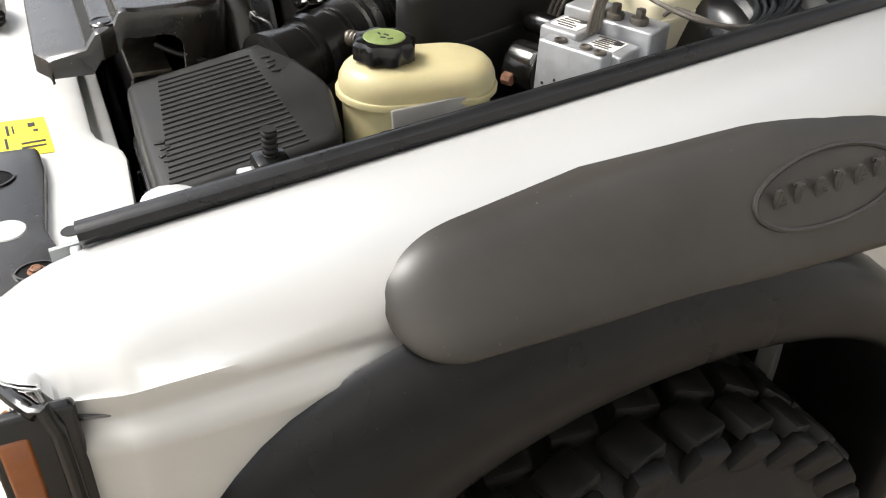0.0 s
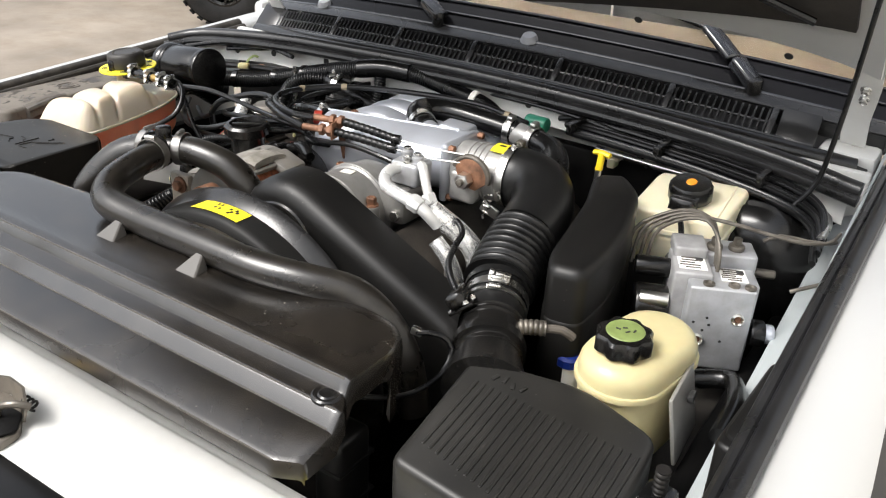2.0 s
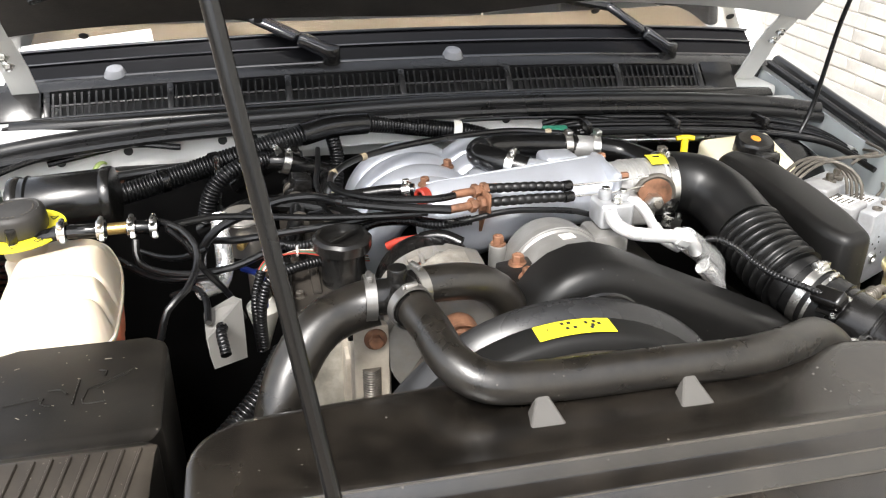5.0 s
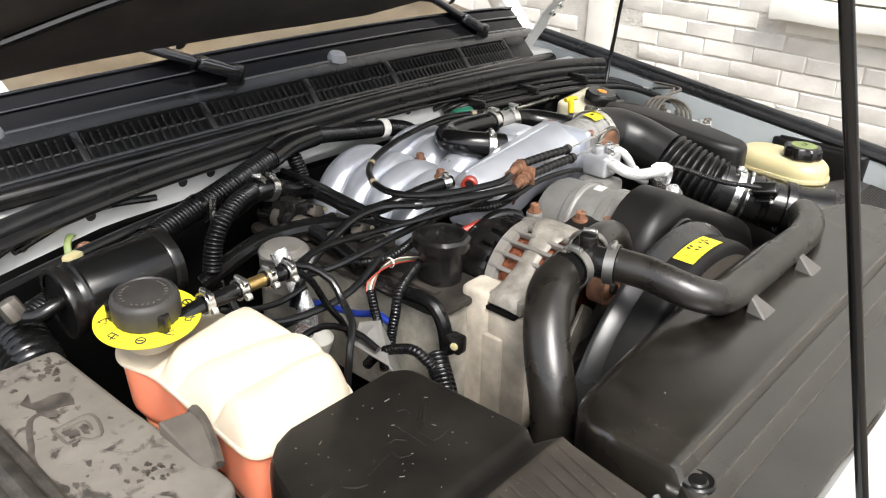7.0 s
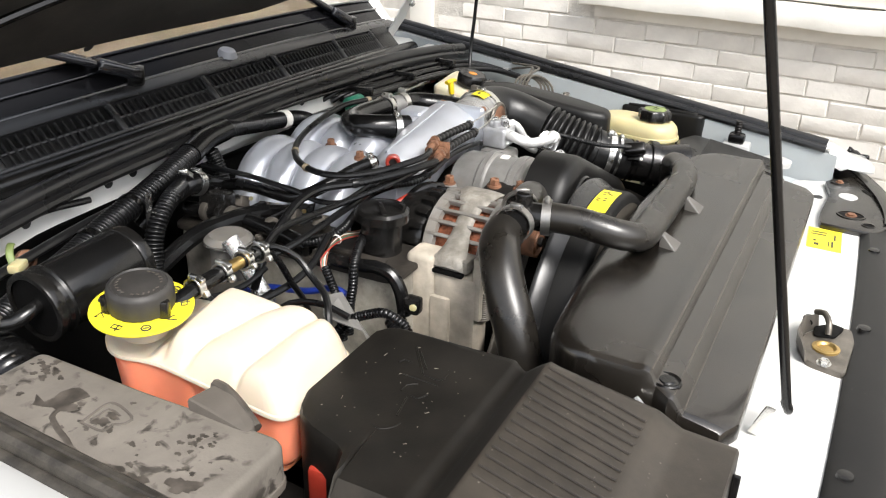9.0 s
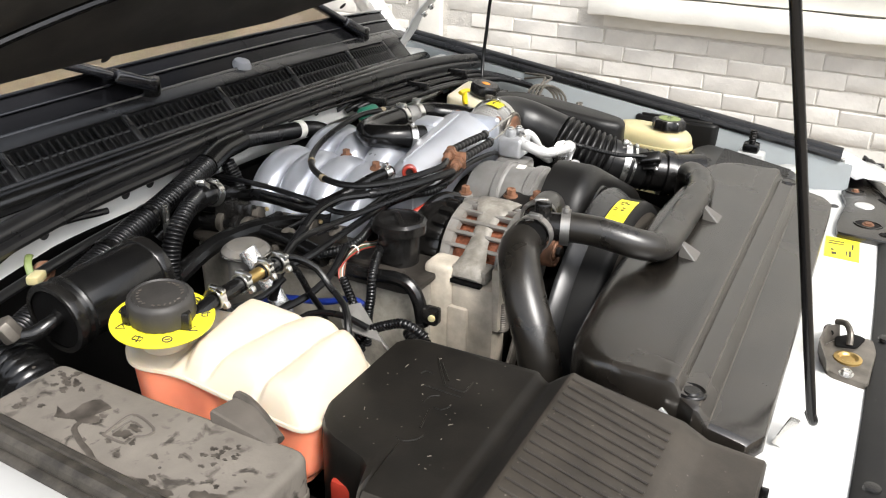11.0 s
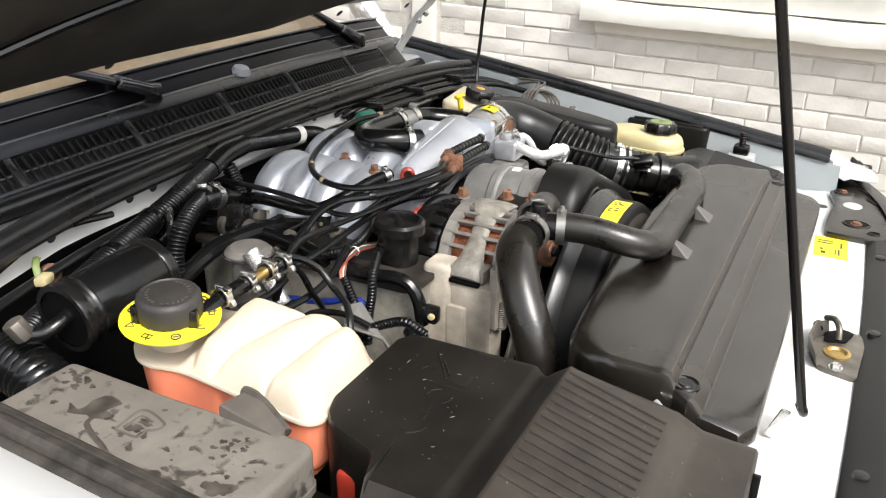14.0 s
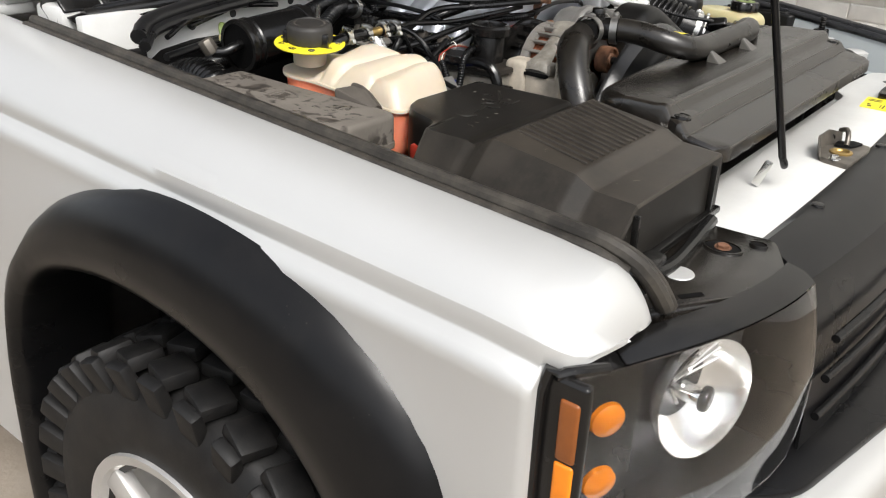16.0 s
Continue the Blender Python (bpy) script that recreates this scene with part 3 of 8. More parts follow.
def wing(side):
    ys = [0.127, 0.1285, 0.132, 0.138, 0.146, 0.155, 0.165, 0.167, 0.176, 0.188, 0.20, 0.215, 0.229, 0.231, 0.240] + [0.26 + 0.03 * k for k in range(31)] + [1.19, 1.2, 1.3, 1.42]
    mid_y, mid_z = [p[0] for p in ARCH_MID], [p[1] for p in ARCH_MID]
    rows = []
    edge = 0.187 if side > 0 else 0.166
    for y in ys:
        zt, zc = wing_top(y, side), (0.934 if side > 0 else 0.968) + 0.03 * (y - 0.2)
        if y < edge:
            low = 0.966
        elif y < mid_y[0] or y > mid_y[-1]:
            low = 0.3
        else:
            low = lerp(y, mid_y[1:], mid_z[1:])
        low = min(low, 0.945) if y > edge else low
        sec = [(0.738, zt - 0.035), (0.742, zt - 0.012), (0.752, zt - 0.004), (0.775, zt), (0.80, zt - 0.003), (0.825, zt - 0.010), (0.848, zt - 0.022), (0.867, zt - 0.038), (0.881, zt - 0.056), (0.888, zc + 0.026), (0.889, zc + 0.014), (0.886, zc + 0.006), (0.888, zc + 0.001), (0.901, zc - 0.006), (0.908, zc - 0.016), (0.907, zc - 0.026)]
        sec += [(0.904 + 0.010 * math.sin(k / 6 * 2.0), (zc - 0.026) + (low - zc + 0.026) * k / 6) for k in range(1, 7)]
        out = []
        f = lerp(y, [0.127, 0.132, 0.138, 0.150, 0.163, 0.193, 0.235], [0.33, 0.47, 0.58, 0.69, 0.765, 0.87, 1.0])
        fall = lerp(y, [0.127, 0.132, 0.138, 0.146, 0.155, 0.176, 0.2, 0.235], [0.058, 0.046, 0.038, 0.031, 0.025, 0.014, 0.006, 0.0])
        if side < 0:
            f = lerp(y, [0.127, 0.132, 0.138, 0.146, 0.155, 0.166, 0.19, 0.235], [0.36, 0.56, 0.70, 0.82, 0.91, 0.965, 0.99, 1.0])
            fall = lerp(y, [0.127, 0.132, 0.138, 0.146, 0.155, 0.166, 0.19, 0.235], [0.056, 0.042, 0.031, 0.021, 0.013, 0.007, 0.003, 0.0])
        for x, z in sec:
            if side > 0 and x > 0.8895:
                x -= 0.006
            if y < 0.235:
                x = 0.742 + (x - 0.742) * f
                z = max(z - fall, 0.966 if y < edge else low)
                if y < edge and z < 0.9665:
                    x = min(x, 0.742 + 0.150 * f)
            out.append((side * (x + SHIFT[side]), y, z))
        if y == 0.127:
            rows.append([(side * (0.742 + SHIFT[side] + (abs(p[0]) - 0.742 - SHIFT[side]) * 0.9), 0.1265, 0.967) for p in out])
        rows.append(out)
    return rail(rows, 0.003)


def arch(side):
    rows = []
    o, i = smooth_line([(0, *p) for p in ARCH_OUT], 0.03), smooth_line([(0, *p) for p in ARCH_IN], 0.03)
    n = 60
    pick = lambda line, t: line[min(len(line) - 1, int(t * (len(line) - 1)))]
    for k in range(n + 1):
        a, b = pick(o, k / n), pick(i, k / n)
        row = []
        for t, x in ((0.0, 0.900), (0.03, 0.915), (0.14, 0.934), (0.35, 0.950), (0.6, 0.956), (0.82, 0.952), (0.94, 0.94), (1.0, 0.92), (1.0, 0.86), (1.0, 0.78)):
            p = a.lerp(b, t)
            row.append((side * (x + SHIFT[side]), p.y, p.z))
        rows.append(row)
    return rail(rows, 0.003)


def wheel_well(side):
    rows = []
    for p in smooth_line([(0, *q) for q in ARCH_IN], 0.04):
        c = Vector((0, 0.74, 0.4))
        q = c + (p - c) * 1.06
        rows.append([(side * (x + SHIFT[side]), q.y, q.z) for x in (0.90, 0.75, 0.6, 0.48)])
    return rail(rows, 0.004)


for side in (1, -1):
    w = put("front_wing", wing(side), PAINT, car, "white painted front wing", 75)
    put("wheel_arch_flare", arch(side), FLARE, car, "satin black wide wheel arch flare", 50)
    put("wheel_well", wheel_well(side), LINER, car, "dark wheel well liner")
    # black double-lipped seal along the bonnet shut line, curling down at its front end
    rubber, state = (SEAL, "black") if side > 0 else (SEAL_DUSTY, "dust-greyed")
    X = 0.742 + SHIFT[side]
    line = [(X + (0.002 + 0.018 * (y - 0.3) if side > 0 else 0.0), y, wing_top(y, side) + 0.004) for y in (0.225, 0.3, 0.45, 0.65, 0.85, 1.05, 1.30)]
    if side < 0:
        line = [(X - 0.035, 0.128, 0.968), (X - 0.022, 0.135, 0.992), (X - 0.010, 0.152, 1.018), (X - 0.002, 0.185, 1.034)] + line
    put("wing_seal", tube([(side * x, y, z) for x, y, z in line], 0.0115, 10, 0.02, flat=0.9), rubber, w, state + " rubber seal strip along the wing")
    put("seal_inner_lip", tube([(side * (x - 0.017), y, z - 0.007) for x, y, z in line], 0.0085, 10, 0.02), rubber, w)
    if side < 0:
        put("seal_outer_lip", tube([(side * (x + 0.014), y + 0.004, z - 0.003) for x, y, z in line[2:]], 0.0065, 10, 0.02, flat=0.7), rubber, w)
    else:
        put("seal_clip", box((0.016, 0.010, 0.010), (0.746, 0.221, 0.996), 0.002), STEEL, w, "bright clip at the seal's end")
    inner = put("inner_wing", rail([[(side * (X - 0.012), y, wing_top(y, side) - 0.012), (side * (X - 0.018), y, wing_top(y, side) - 0.045), (side * (X - 0.022), y, wing_top(y, side) - 0.085), (side * (X - 0.05), y, wing_top(y, side) - 0.10)] for y in [0.2 + 0.1 * k for k in range(12)]], 0.004), INNER, car, "dusty blue-grey inner wing panel")
    put("hole", lathe([(0.008, 0.0), (0.0075, 0.001)], (side * (X - 0.0165), 0.705, wing_top(0.705, side) - 0.034), (-side, 0, 0), 18), INK_AND_HOLE_BLACK, inner, "dark drilled hole")

# wheels with chunky tread blocks
tread_mes = [finish(box((0.056, 0.058, 0.026), (0, 0, 0), 0.006, (0, 0, -14), seg=2), "tread_block", TYRE), finish(box((0.056, 0.058, 0.026), (0, 0, 0), 0.006, (0, 0, 14), seg=2), "tread_block", TYRE), finish(box((0.022, 0.046, 0.075), (0, 0, 0), 0.006, seg=2), "shoulder_lug", TYRE)]


def wheel(side, y=0.762):
    c = Vector((side * (0.81 + SHIFT[side]), y, 0.318))
    root = group_empty("wheel", car, c)
    half, R = 0.128, 0.408
    prof = [(0.205, -half + 0.012), (0.235, -half - 0.004), (0.29, -half - 0.012), (0.335, -half - 0.006), (0.366, -half + 0.012), (0.378, -half + 0.03), (0.380, 0), (0.378, half - 0.03), (0.366, half - 0.012), (0.335, half + 0.006), (0.29, half + 0.012), (0.235, half + 0.004), (0.205, half - 0.012)]
    bm = lathe(prof, c, (1, 0, 0), 72, None, False)
    n = 30 if y < 1 else 0
    for k in range(n):
        for lane, (x, me_k, sh) in enumerate(((-0.095, 0, 0.0), (-0.032, 1, 0.5), (0.032, 0, 0.0), (0.095, 1, 0.5))):
            o = new("tread_block", tread_mes[me_k])
            o.parent = root
            o.matrix_basis = Matrix.Translation((x, 0, 0)) @ Matrix.Rotation(2 * math.pi * (k + sh) / n, 4, "X") @ Matrix.Translation((0, 0, R - 0.013))
        for s in (-1, 1):
            o = new("shoulder_lug", tread_mes[2])
            o.parent = root
            o.matrix_basis = Matrix.Rotation(2 * math.pi * (k + (0.0 if s < 0 else 0.5)) / n, 4, "X") @ Matrix.Translation((s * 0.125, 0, R - 0.045)) @ Matrix.Rotation(s * 0.25, 4, "Y")
    part("tyre", bm, TYRE, root, "chunky black mud-terrain tyre", bay=False)
    s = side
    bm = lathe([(0.205, -s * 0.10), (0.225, s * 0.112), (0.243, s * 0.128), (0.240, s * 0.139), (0.222, s * 0.136), (0.210, s * 0.108), (0.20, -s * 0.09)], c, (1, 0, 0), 48, None, False)
    for k in range(5):
        w = 2 * math.pi * k / 5 + 0.3
        one = box((0.028, 0.062, 0.19), (0, 0, 0), 0.008)
        bmesh.ops.transform(one, matrix=Matrix.Translation(c) @ Matrix.Rotation(w, 4, "X") @ Matrix.Translation((s * 0.115, 0, 0.125)), verts=one.verts)
        join(bm, one)
    drum(c + Vector((s * 0.05, 0, 0)), c + Vector((s * 0.13, 0, 0)), 0.07, 0.01, 32, bm)
    part("rim", bm, ALLOY, root, "silver five-spoke alloy rim", bay=False)
    part("brake_disc", drum(c + Vector((-s * 0.01, 0, 0)), c + Vector((s * 0.01, 0, 0)), 0.15, 0.003, 32), DARK, root, bay=False)


wheel(1)
wheel(-1, 0.745)
wheel(1, 3.30)
wheel(-1, 3.30)

# snorkel body on the left wing: a long rounded pod with an oval embossed badge
def pod_at(y, v):
    q = min(1.0, (y - 0.438) / 0.060)
    end = math.sqrt(max(0.0, 1 - (1 - q) ** 2.2))
    top, bot = lerp(y, [0.45, 0.51, 0.64, 0.82, 1.13, 1.42], [1.010, 1.024, 1.046, 1.062, 1.071, 1.076]), 0.940 - 0.014 * (y - 0.49)
    w = math.pi * (v - 0.5)
    t = 0.5 + 0.5 * math.copysign(abs(math.sin(w)) ** 0.75, math.sin(w)) * (0.02 + 0.98 * end ** 0.7)
    bulge = 0.044 * abs(math.cos(w)) ** 0.55 * (0.10 + 0.90 * end)
    return (0.914 - 0.078 * t + bulge, y, bot + (top - bot) * t + 0.10 * bulge)


def pod(u, v):
    return pod_at(0.436 + 0.97 * u ** 1.7, v)


pod_part = put("snorkel_body", sheet(70, 24, pod), SNORKEL, car, "satin black moulded snorkel body on the wing", 60)
bm = bmesh.new()
def on_pod(y, dz):
    want = 1.010 + 0.05 * (y - 0.8) + dz
    a, b = 0.05, 0.95
    for k in range(24):
        m = (a + b) / 2
        a, b = (m, b) if pod_at(y, m)[2] < want else (a, m)
    p = pod_at(y, a)
    return (p[0] + 0.001, y, p[2])


tube([on_pod(0.885 + 0.095 * math.cos(w), 0.030 * math.sin(w)) for w in [2 * math.pi * k / 40 for k in range(41)]], 0.0028, 6, bm=bm, sharp=True)
for k in range(6):
    y = 0.82 + 0.026 * k
    box((0.005, 0.006, 0.03), on_pod(y - 0.005, 0), 0.001, (0, 0, 0), bm)
    box((0.005, 0.014, 0.005), on_pod(y, 0.010 if k % 2 else 0.0), 0.001, (0, 0, 0), bm)
put("badge_relief", bm, SNORKEL, pod_part, "embossed oval badge")

# headlamps
def headlamp(side):
    root = group_empty("headlamp", car, (side * 0.72, 0.1, 0.82))
    dx, dy = (0.0, 0.0) if side < 0 else (-0.048, 0.022)

    def at(x, y, z):
        return (side * (x + dx), y + dy, z)

    plan = [(0.545, 0.018), (0.60, 0.021), (0.68, 0.037), (0.76, 0.064), (0.83, 0.095), (0.885, 0.121), (0.930, 0.150)]
    line = smooth_line([(x, y, 0) for x, y in plan], 0.02)
    rows = []
    for k in range(9):
        t = k / 8
        rows.append([at(p.x, p.y - 0.010 * math.sin(math.pi * t) + 0.016 * t * t, 0.70 + 0.246 * t) for p in line])
    put("lens", rail(rows, 0.003), LENS, root, "clear curved headlamp lens", 60)
    inner = [[at(p.x - 0.004, p.y + 0.022, z) for p in line] for z in (0.704, 0.940)]
    deep = [[at(p.x, p.y + 0.085, z) for p in line] for z in (0.712, 0.932)]
    put("housing", rail([inner[0], deep[0], deep[1], inner[1]], 0.003), LAMP_IN, root, "dark mirrored lamp housing", 60)
    bowl = Vector(at(0.695, 0.085, 0.838))
    face = Vector((-side * 0.38, 1, -0.10))
    put("reflector", lathe([(0.074, 0.0), (0.071, 0.012), (0.060, 0.028), (0.038, 0.042), (0.014, 0.048)], bowl, face, 40, None, False), BOWL, root, "chrome reflector bowl")
    for k in range(9):
        a = -1.2 + 0.3 * k
        put("facet_rib", tube([bowl + Vector((side * 0.020 * math.sin(a), 0.036, 0.020 * math.cos(a))), bowl + Vector((side * 0.066 * math.sin(a), 0.012, 0.066 * math.cos(a)))], 0.0022, 6), BOWL, root)
    put("bulb", drum(bowl + Vector((0, 0.040, 0)), bowl + Vector((0, 0.002, 0)), 0.012, 0.004, 16), CHROME, root)
    put("bulb_shield", drum(bowl + Vector((0, 0.006, 0)), bowl + Vector((0, -0.004, 0)), 0.016, 0.003, 16), LAMP_IN, root)
    for z in (0.886, 0.806):
        bm = lathe([(0.020, 0), (0.019, -0.005), (0.012, -0.009), (0.002, -0.011)], at(0.862, 0.128, z), (-side * 0.55, 1, 0), 24)
        put("indicator_bulb", bm, AMBER, root, "round amber reflector")
    put("inner_surround", rail([[at(0.785, 0.128, 0.715), at(0.785, 0.128, 0.935)], [at(0.82, 0.135, 0.715), at(0.82, 0.135, 0.935)], [at(0.90, 0.158, 0.715), at(0.90, 0.158, 0.935)]], 0.003), PLASTIC, root, "black inner surround")
    put("bezel", box((0.014, 0.062, 0.268), at(0.926, 0.146, 0.828), 0.005, seg=3), PLASTIC, root, "black lamp surround")
    put("bezel_rim", tube([at(0.936, 0.164, 0.70), at(0.936, 0.162, 0.945), at(0.930, 0.150, 0.962), at(0.915, 0.140, 0.963), at(0.88, 0.125, 0.956)], 0.006, 10), PLASTIC, root)
    put("side_marker", box((0.008, 0.022, 0.070), at(0.932, 0.132, 0.908), 0.004, seg=3), AMBER_DK, root, "dark amber side marker")
    put("side_marker", box((0.008, 0.022, 0.120), at(0.932, 0.132, 0.811), 0.004, seg=3), AMBER, root, "bright amber side marker")
    put("lamp_top_trim", rail([[at(p.x, p.y + 0.016, 0.945) for p in line if p.x < 0.85], [at(p.x - 0.004, p.y + 0.030, 0.953) for p in line if p.x < 0.85], [at(p.x - 0.010, p.y + 0.052, 0.955) for p in line if p.x < 0.85]], 0.003), PLASTIC, root, "grey-black trim above the lamp", 60)


headlamp(1)
headlamp(-1)

# slam panel across the front, its black end plates, and the grille
panel = round_poly([(-0.70, 0.29), (-0.46, 0.285), (-0.42, 0.26), (0.42, 0.26), (0.46, 0.29), (0.70, 0.275), (0.73, 0.2), (0.72, 0.11), (-0.72, 0.11), (-0.73, 0.2)], 0.02, 2)
slam = put("slam_panel", slab(panel, 0.90, 0.938, 0.006), PAINT_IN, car, "white painted slam panel")
put("slam_rail", box((1.3, 0.03, 0.2), (0, 0.27, 0.82), 0.004), PAINT_IN, slam)


def plate_recess(x, y, r, plate, screw=True):
    """A round recess with a rim, its shade a flat near-black disc, and a rusty fixing screw on it."""
    put("recess", lathe([(r, 0.0004), (r * 0.9, 0.0010)], (x, y, 0.950), (0, 0, 1), 24, squash=lambda w: 1 - 0.25 * abs(math.sin(w))), PIT, plate)
    put("recess_rim", lathe([(r * 1.1, 0.0), (r * 1.08, 0.0022), (r * 0.98, 0.0024), (r * 0.96, 0.0006)], (x, y, 0.950), (0, 0, 1), 24, None, False, squash=lambda w: 1 - 0.25 * abs(math.sin(w))), COVER, plate)
    if screw:
        bolt((x, y, 0.9512), r * 0.34, plate, RUST, h=0.004, bay=False)


for side in (1, -1):
    d = 0.0 if side > 0 else 0.025
    poly = round_poly([(side * (x + d), y) for x, y in ((0.44, 0.105), (0.445, 0.200), (0.50, 0.204), (0.62, 0.196), (0.69, 0.212), (0.752, 0.158), (0.63, 0.082), (0.53, 0.060))], 0.010, 2)
    if side < 0:
        poly = poly[::-1]
    plate = put("end_plate", slab(poly, 0.938, 0.950, 0.003), COVER, car, "black plastic plate over the lamp mounting")
    plate_recess(side * (0.508 + d), 0.150, 0.024, plate)
    plate_recess(side * (0.690 + d), 0.184, 0.018, plate)
    plate_recess(side * (0.470 + d), 0.118, 0.011, plate, False)
    put("hole", lathe([(0.0185, 0.0), (0.0175, 0.0012)], (side * (0.612 + d), 0.162, 0.950), (0, 0, 1), 24), PAINT, plate, "round hole showing white paint")
    # The slot is a flat bar in the recess shade colour.
    put("slot", box((0.030, 0.008, 0.001), (side * (0.655 + d), 0.128, 0.9506), 0, (0, 0, side * 35)), PIT, plate)
    put("rib", box((0.15, 0.004, 0.004), (side * (0.665 + d), 0.113, 0.951), 0.001, (0, 0, side * 33)), COVER, plate)
    put("hole", lathe([(0.010, 0.0), (0.009, 0.001)], (side * 0.614, 0.217, 0.938), (0, 0, 1), 20), INK_AND_HOLE_BLACK, slam, "dark drilled hole")
rows = []
for k in range(25):
    x = -0.5 + k / 24
    bow = 0.035 * (1 - (x / 0.5) ** 2)
    rows.append([(x, 0.130 - bow * 0.3, 0.941), (x, 0.118 - bow * 0.5, 0.950), (x, 0.085 - bow, 0.946), (x, 0.05 - bow, 0.925), (x, 0.03 - bow, 0.88), (x, 0.018 - bow, 0.80), (x, 0.012 - bow, 0.68)])
grille = put("grille", rail(rows, 0.004), FLARE, car, "black plastic grille with a curved top edge")
for k in range(3):
    bm = tube([(x, 0.008 - 0.035 * (1 - (x / 0.5) ** 2), 0.73 + 0.06 * k) for x in (-0.48, -0.36, -0.24, -0.12, 0, 0.12, 0.24, 0.36, 0.48)], 0.006, 10)
    put("bar", bm, FLARE, grille)
for x in (-0.30, 0.06, 0.36):
    put("push_clip", lathe([(0.010, 0), (0.009, 0.004), (0.004, 0.005)], (x, 0.103, 0.948), (0, 0, 1), 16), PLASTIC, grille)
bump = round_poly([(-0.93, 0.30), (-0.93, 0.10), (-0.80, -0.03), (-0.4, -0.10), (0.4, -0.10), (0.80, -0.03), (0.93, 0.10), (0.93, 0.30)], 0.06, 4)
put("bumper", slab(bump, 0.40, 0.67, 0.03, seg=4), PAINT, car, "white and black front bumper")
put("step_pad", slab([(x * 0.74, y * 0.9 + 0.012) for x, y in bump], 0.672, 0.684, 0.006), FLARE, car, "black pad along the bumper top")
put("bumper_insert", slab([(x * 0.72, y - 0.012) for x, y in bump], 0.44, 0.60, 0.01), FLARE, car)
# bonnet catch
latch = thing("bonnet_catch", (-0.015, 0.148, 0.938), "worn steel bonnet catch with a bright hole", "latch")
lp = round_poly([(-0.078, 0.118), (-0.066, 0.168), (-0.02, 0.184), (0.012, 0.178), (0.052, 0.150), (0.056, 0.118), (0.02, 0.112)], 0.010, 3)
put("plate", slab(lp, 0.938, 0.947, 0.003), WORN, latch)
put("upstand", rail([[(-0.064, 0.170, 0.945), (-0.064, 0.174, 0.962)], [(-0.02, 0.186, 0.945), (-0.022, 0.188, 0.968)], [(0.014, 0.180, 0.945), (0.016, 0.183, 0.972)], [(0.040, 0.164, 0.945), (0.044, 0.168, 0.964)]], 0.003), WORN, latch)
# Slot shade drawn as a thin near-black plate.
put("hook_plate", slab(round_poly([(0.004, 0.166), (0.030, 0.168), (0.052, 0.146), (0.046, 0.128), (0.012, 0.138)], 0.005, 3), 0.948, 0.951, 0.001), PIT, latch, "flat near-black patch painted as the slot's shade under the hook")
put("hook", tube([(0.046, 0.170, 0.966), (0.036, 0.158, 0.972), (0.020, 0.150, 0.966), (0.012, 0.148, 0.952)], 0.0045, 10), WORN, latch)
put("bush", lathe([(0.0185, 0), (0.0185, 0.003), (0.014, 0.0042), (0.0115, 0.003), (0.010, 0.0006)], (-0.021, 0.147, 0.9465), (0, 0, 1), 28), BRASS, latch, "bright worn bush")
bolt((-0.062, 0.146, 0.947), 0.0075, latch, STEEL, bay=False, h=0.006)
put("spring", tube([(0.020 + 0.0012 * k, 0.178 + 0.006 * math.cos(k), 0.958 + 0.005 * math.sin(k)) for k in range(18)], 0.0016, 6), DARK, latch)
# yellow sticker with unreadable print on the slam panel
stick = thing("warning_sticker", (0.395, 0.185, 0.938), "yellow warning sticker with small black print", "sticker")
sq = [(0.346, 0.153), (0.441, 0.158), (0.443, 0.216), (0.348, 0.211)]
put("label", slab(sq, 0.9382, 0.9392, 0.0), YELLOW, stick)
for x, y, w, h in ((0.423, 0.196, 0.004, 0.026), (0.412, 0.196, 0.004, 0.026), (0.366, 0.196, 0.010, 0.008), (0.382, 0.200, 0.006, 0.005), (0.374, 0.170, 0.026, 0.003), (0.408, 0.168, 0.026, 0.003), (0.374, 0.176, 0.020, 0.002)):
    put("print_bar", box((w, h, 0.0006), (x, y, 0.9395), 0, (0, 0, 3)), INK_AND_HOLE_BLACK, stick)

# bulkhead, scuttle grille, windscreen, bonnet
# Pad and inner wing liners carry gap shade in their near-black colour.
part("bulkhead_pad", box((1.44, 0.03, 0.66), (0, 1.150, 0.735), 0.01), PIT, car, "sound-deadening bulkhead pad, gap shade put into its near-black colour")
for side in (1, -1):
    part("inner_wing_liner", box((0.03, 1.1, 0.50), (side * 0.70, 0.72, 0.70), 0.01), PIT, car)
part("bulkhead", box((1.50, 0.02, 0.75), (0, 1.175, 0.755), 0.004), PAINT_IN, car, "white painted bulkhead")
def cowl_y(x):
    return 1.168 - 0.005 + 0.15 * (x + 0.02) ** 2


def cowl_z(x):
    return 1.162 - 0.05 * x * x


rows = []
for k in range(41):
    x = -0.74 + 1.48 * k / 40
    y, zz = cowl_y(x), cowl_z(x)
    rows.append([(x, y - 0.055, zz - 0.024), (x, y - 0.03, zz - 0.018), (x, y - 0.012, zz - 0.014), (x, y - 0.004, zz - 0.010)])
scuttle = part("scuttle_tray", rail(rows, 0.003), PLASTIC, car, "black plastic scuttle panel")
rows = [[(x, cowl_y(x) + 0.034, cowl_z(x) + 0.030), (x, cowl_y(x) + 0.040, cowl_z(x) + 0.036), (x, cowl_y(x) + 0.056, cowl_z(x) + 0.041), (x, cowl_y(x) + 0.060, cowl_z(x) + 0.036), (x, cowl_y(x) + 0.064, cowl_z(x) + 0.040)] for x in [-0.76 + 1.52 * k / 40 for k in range(41)]]
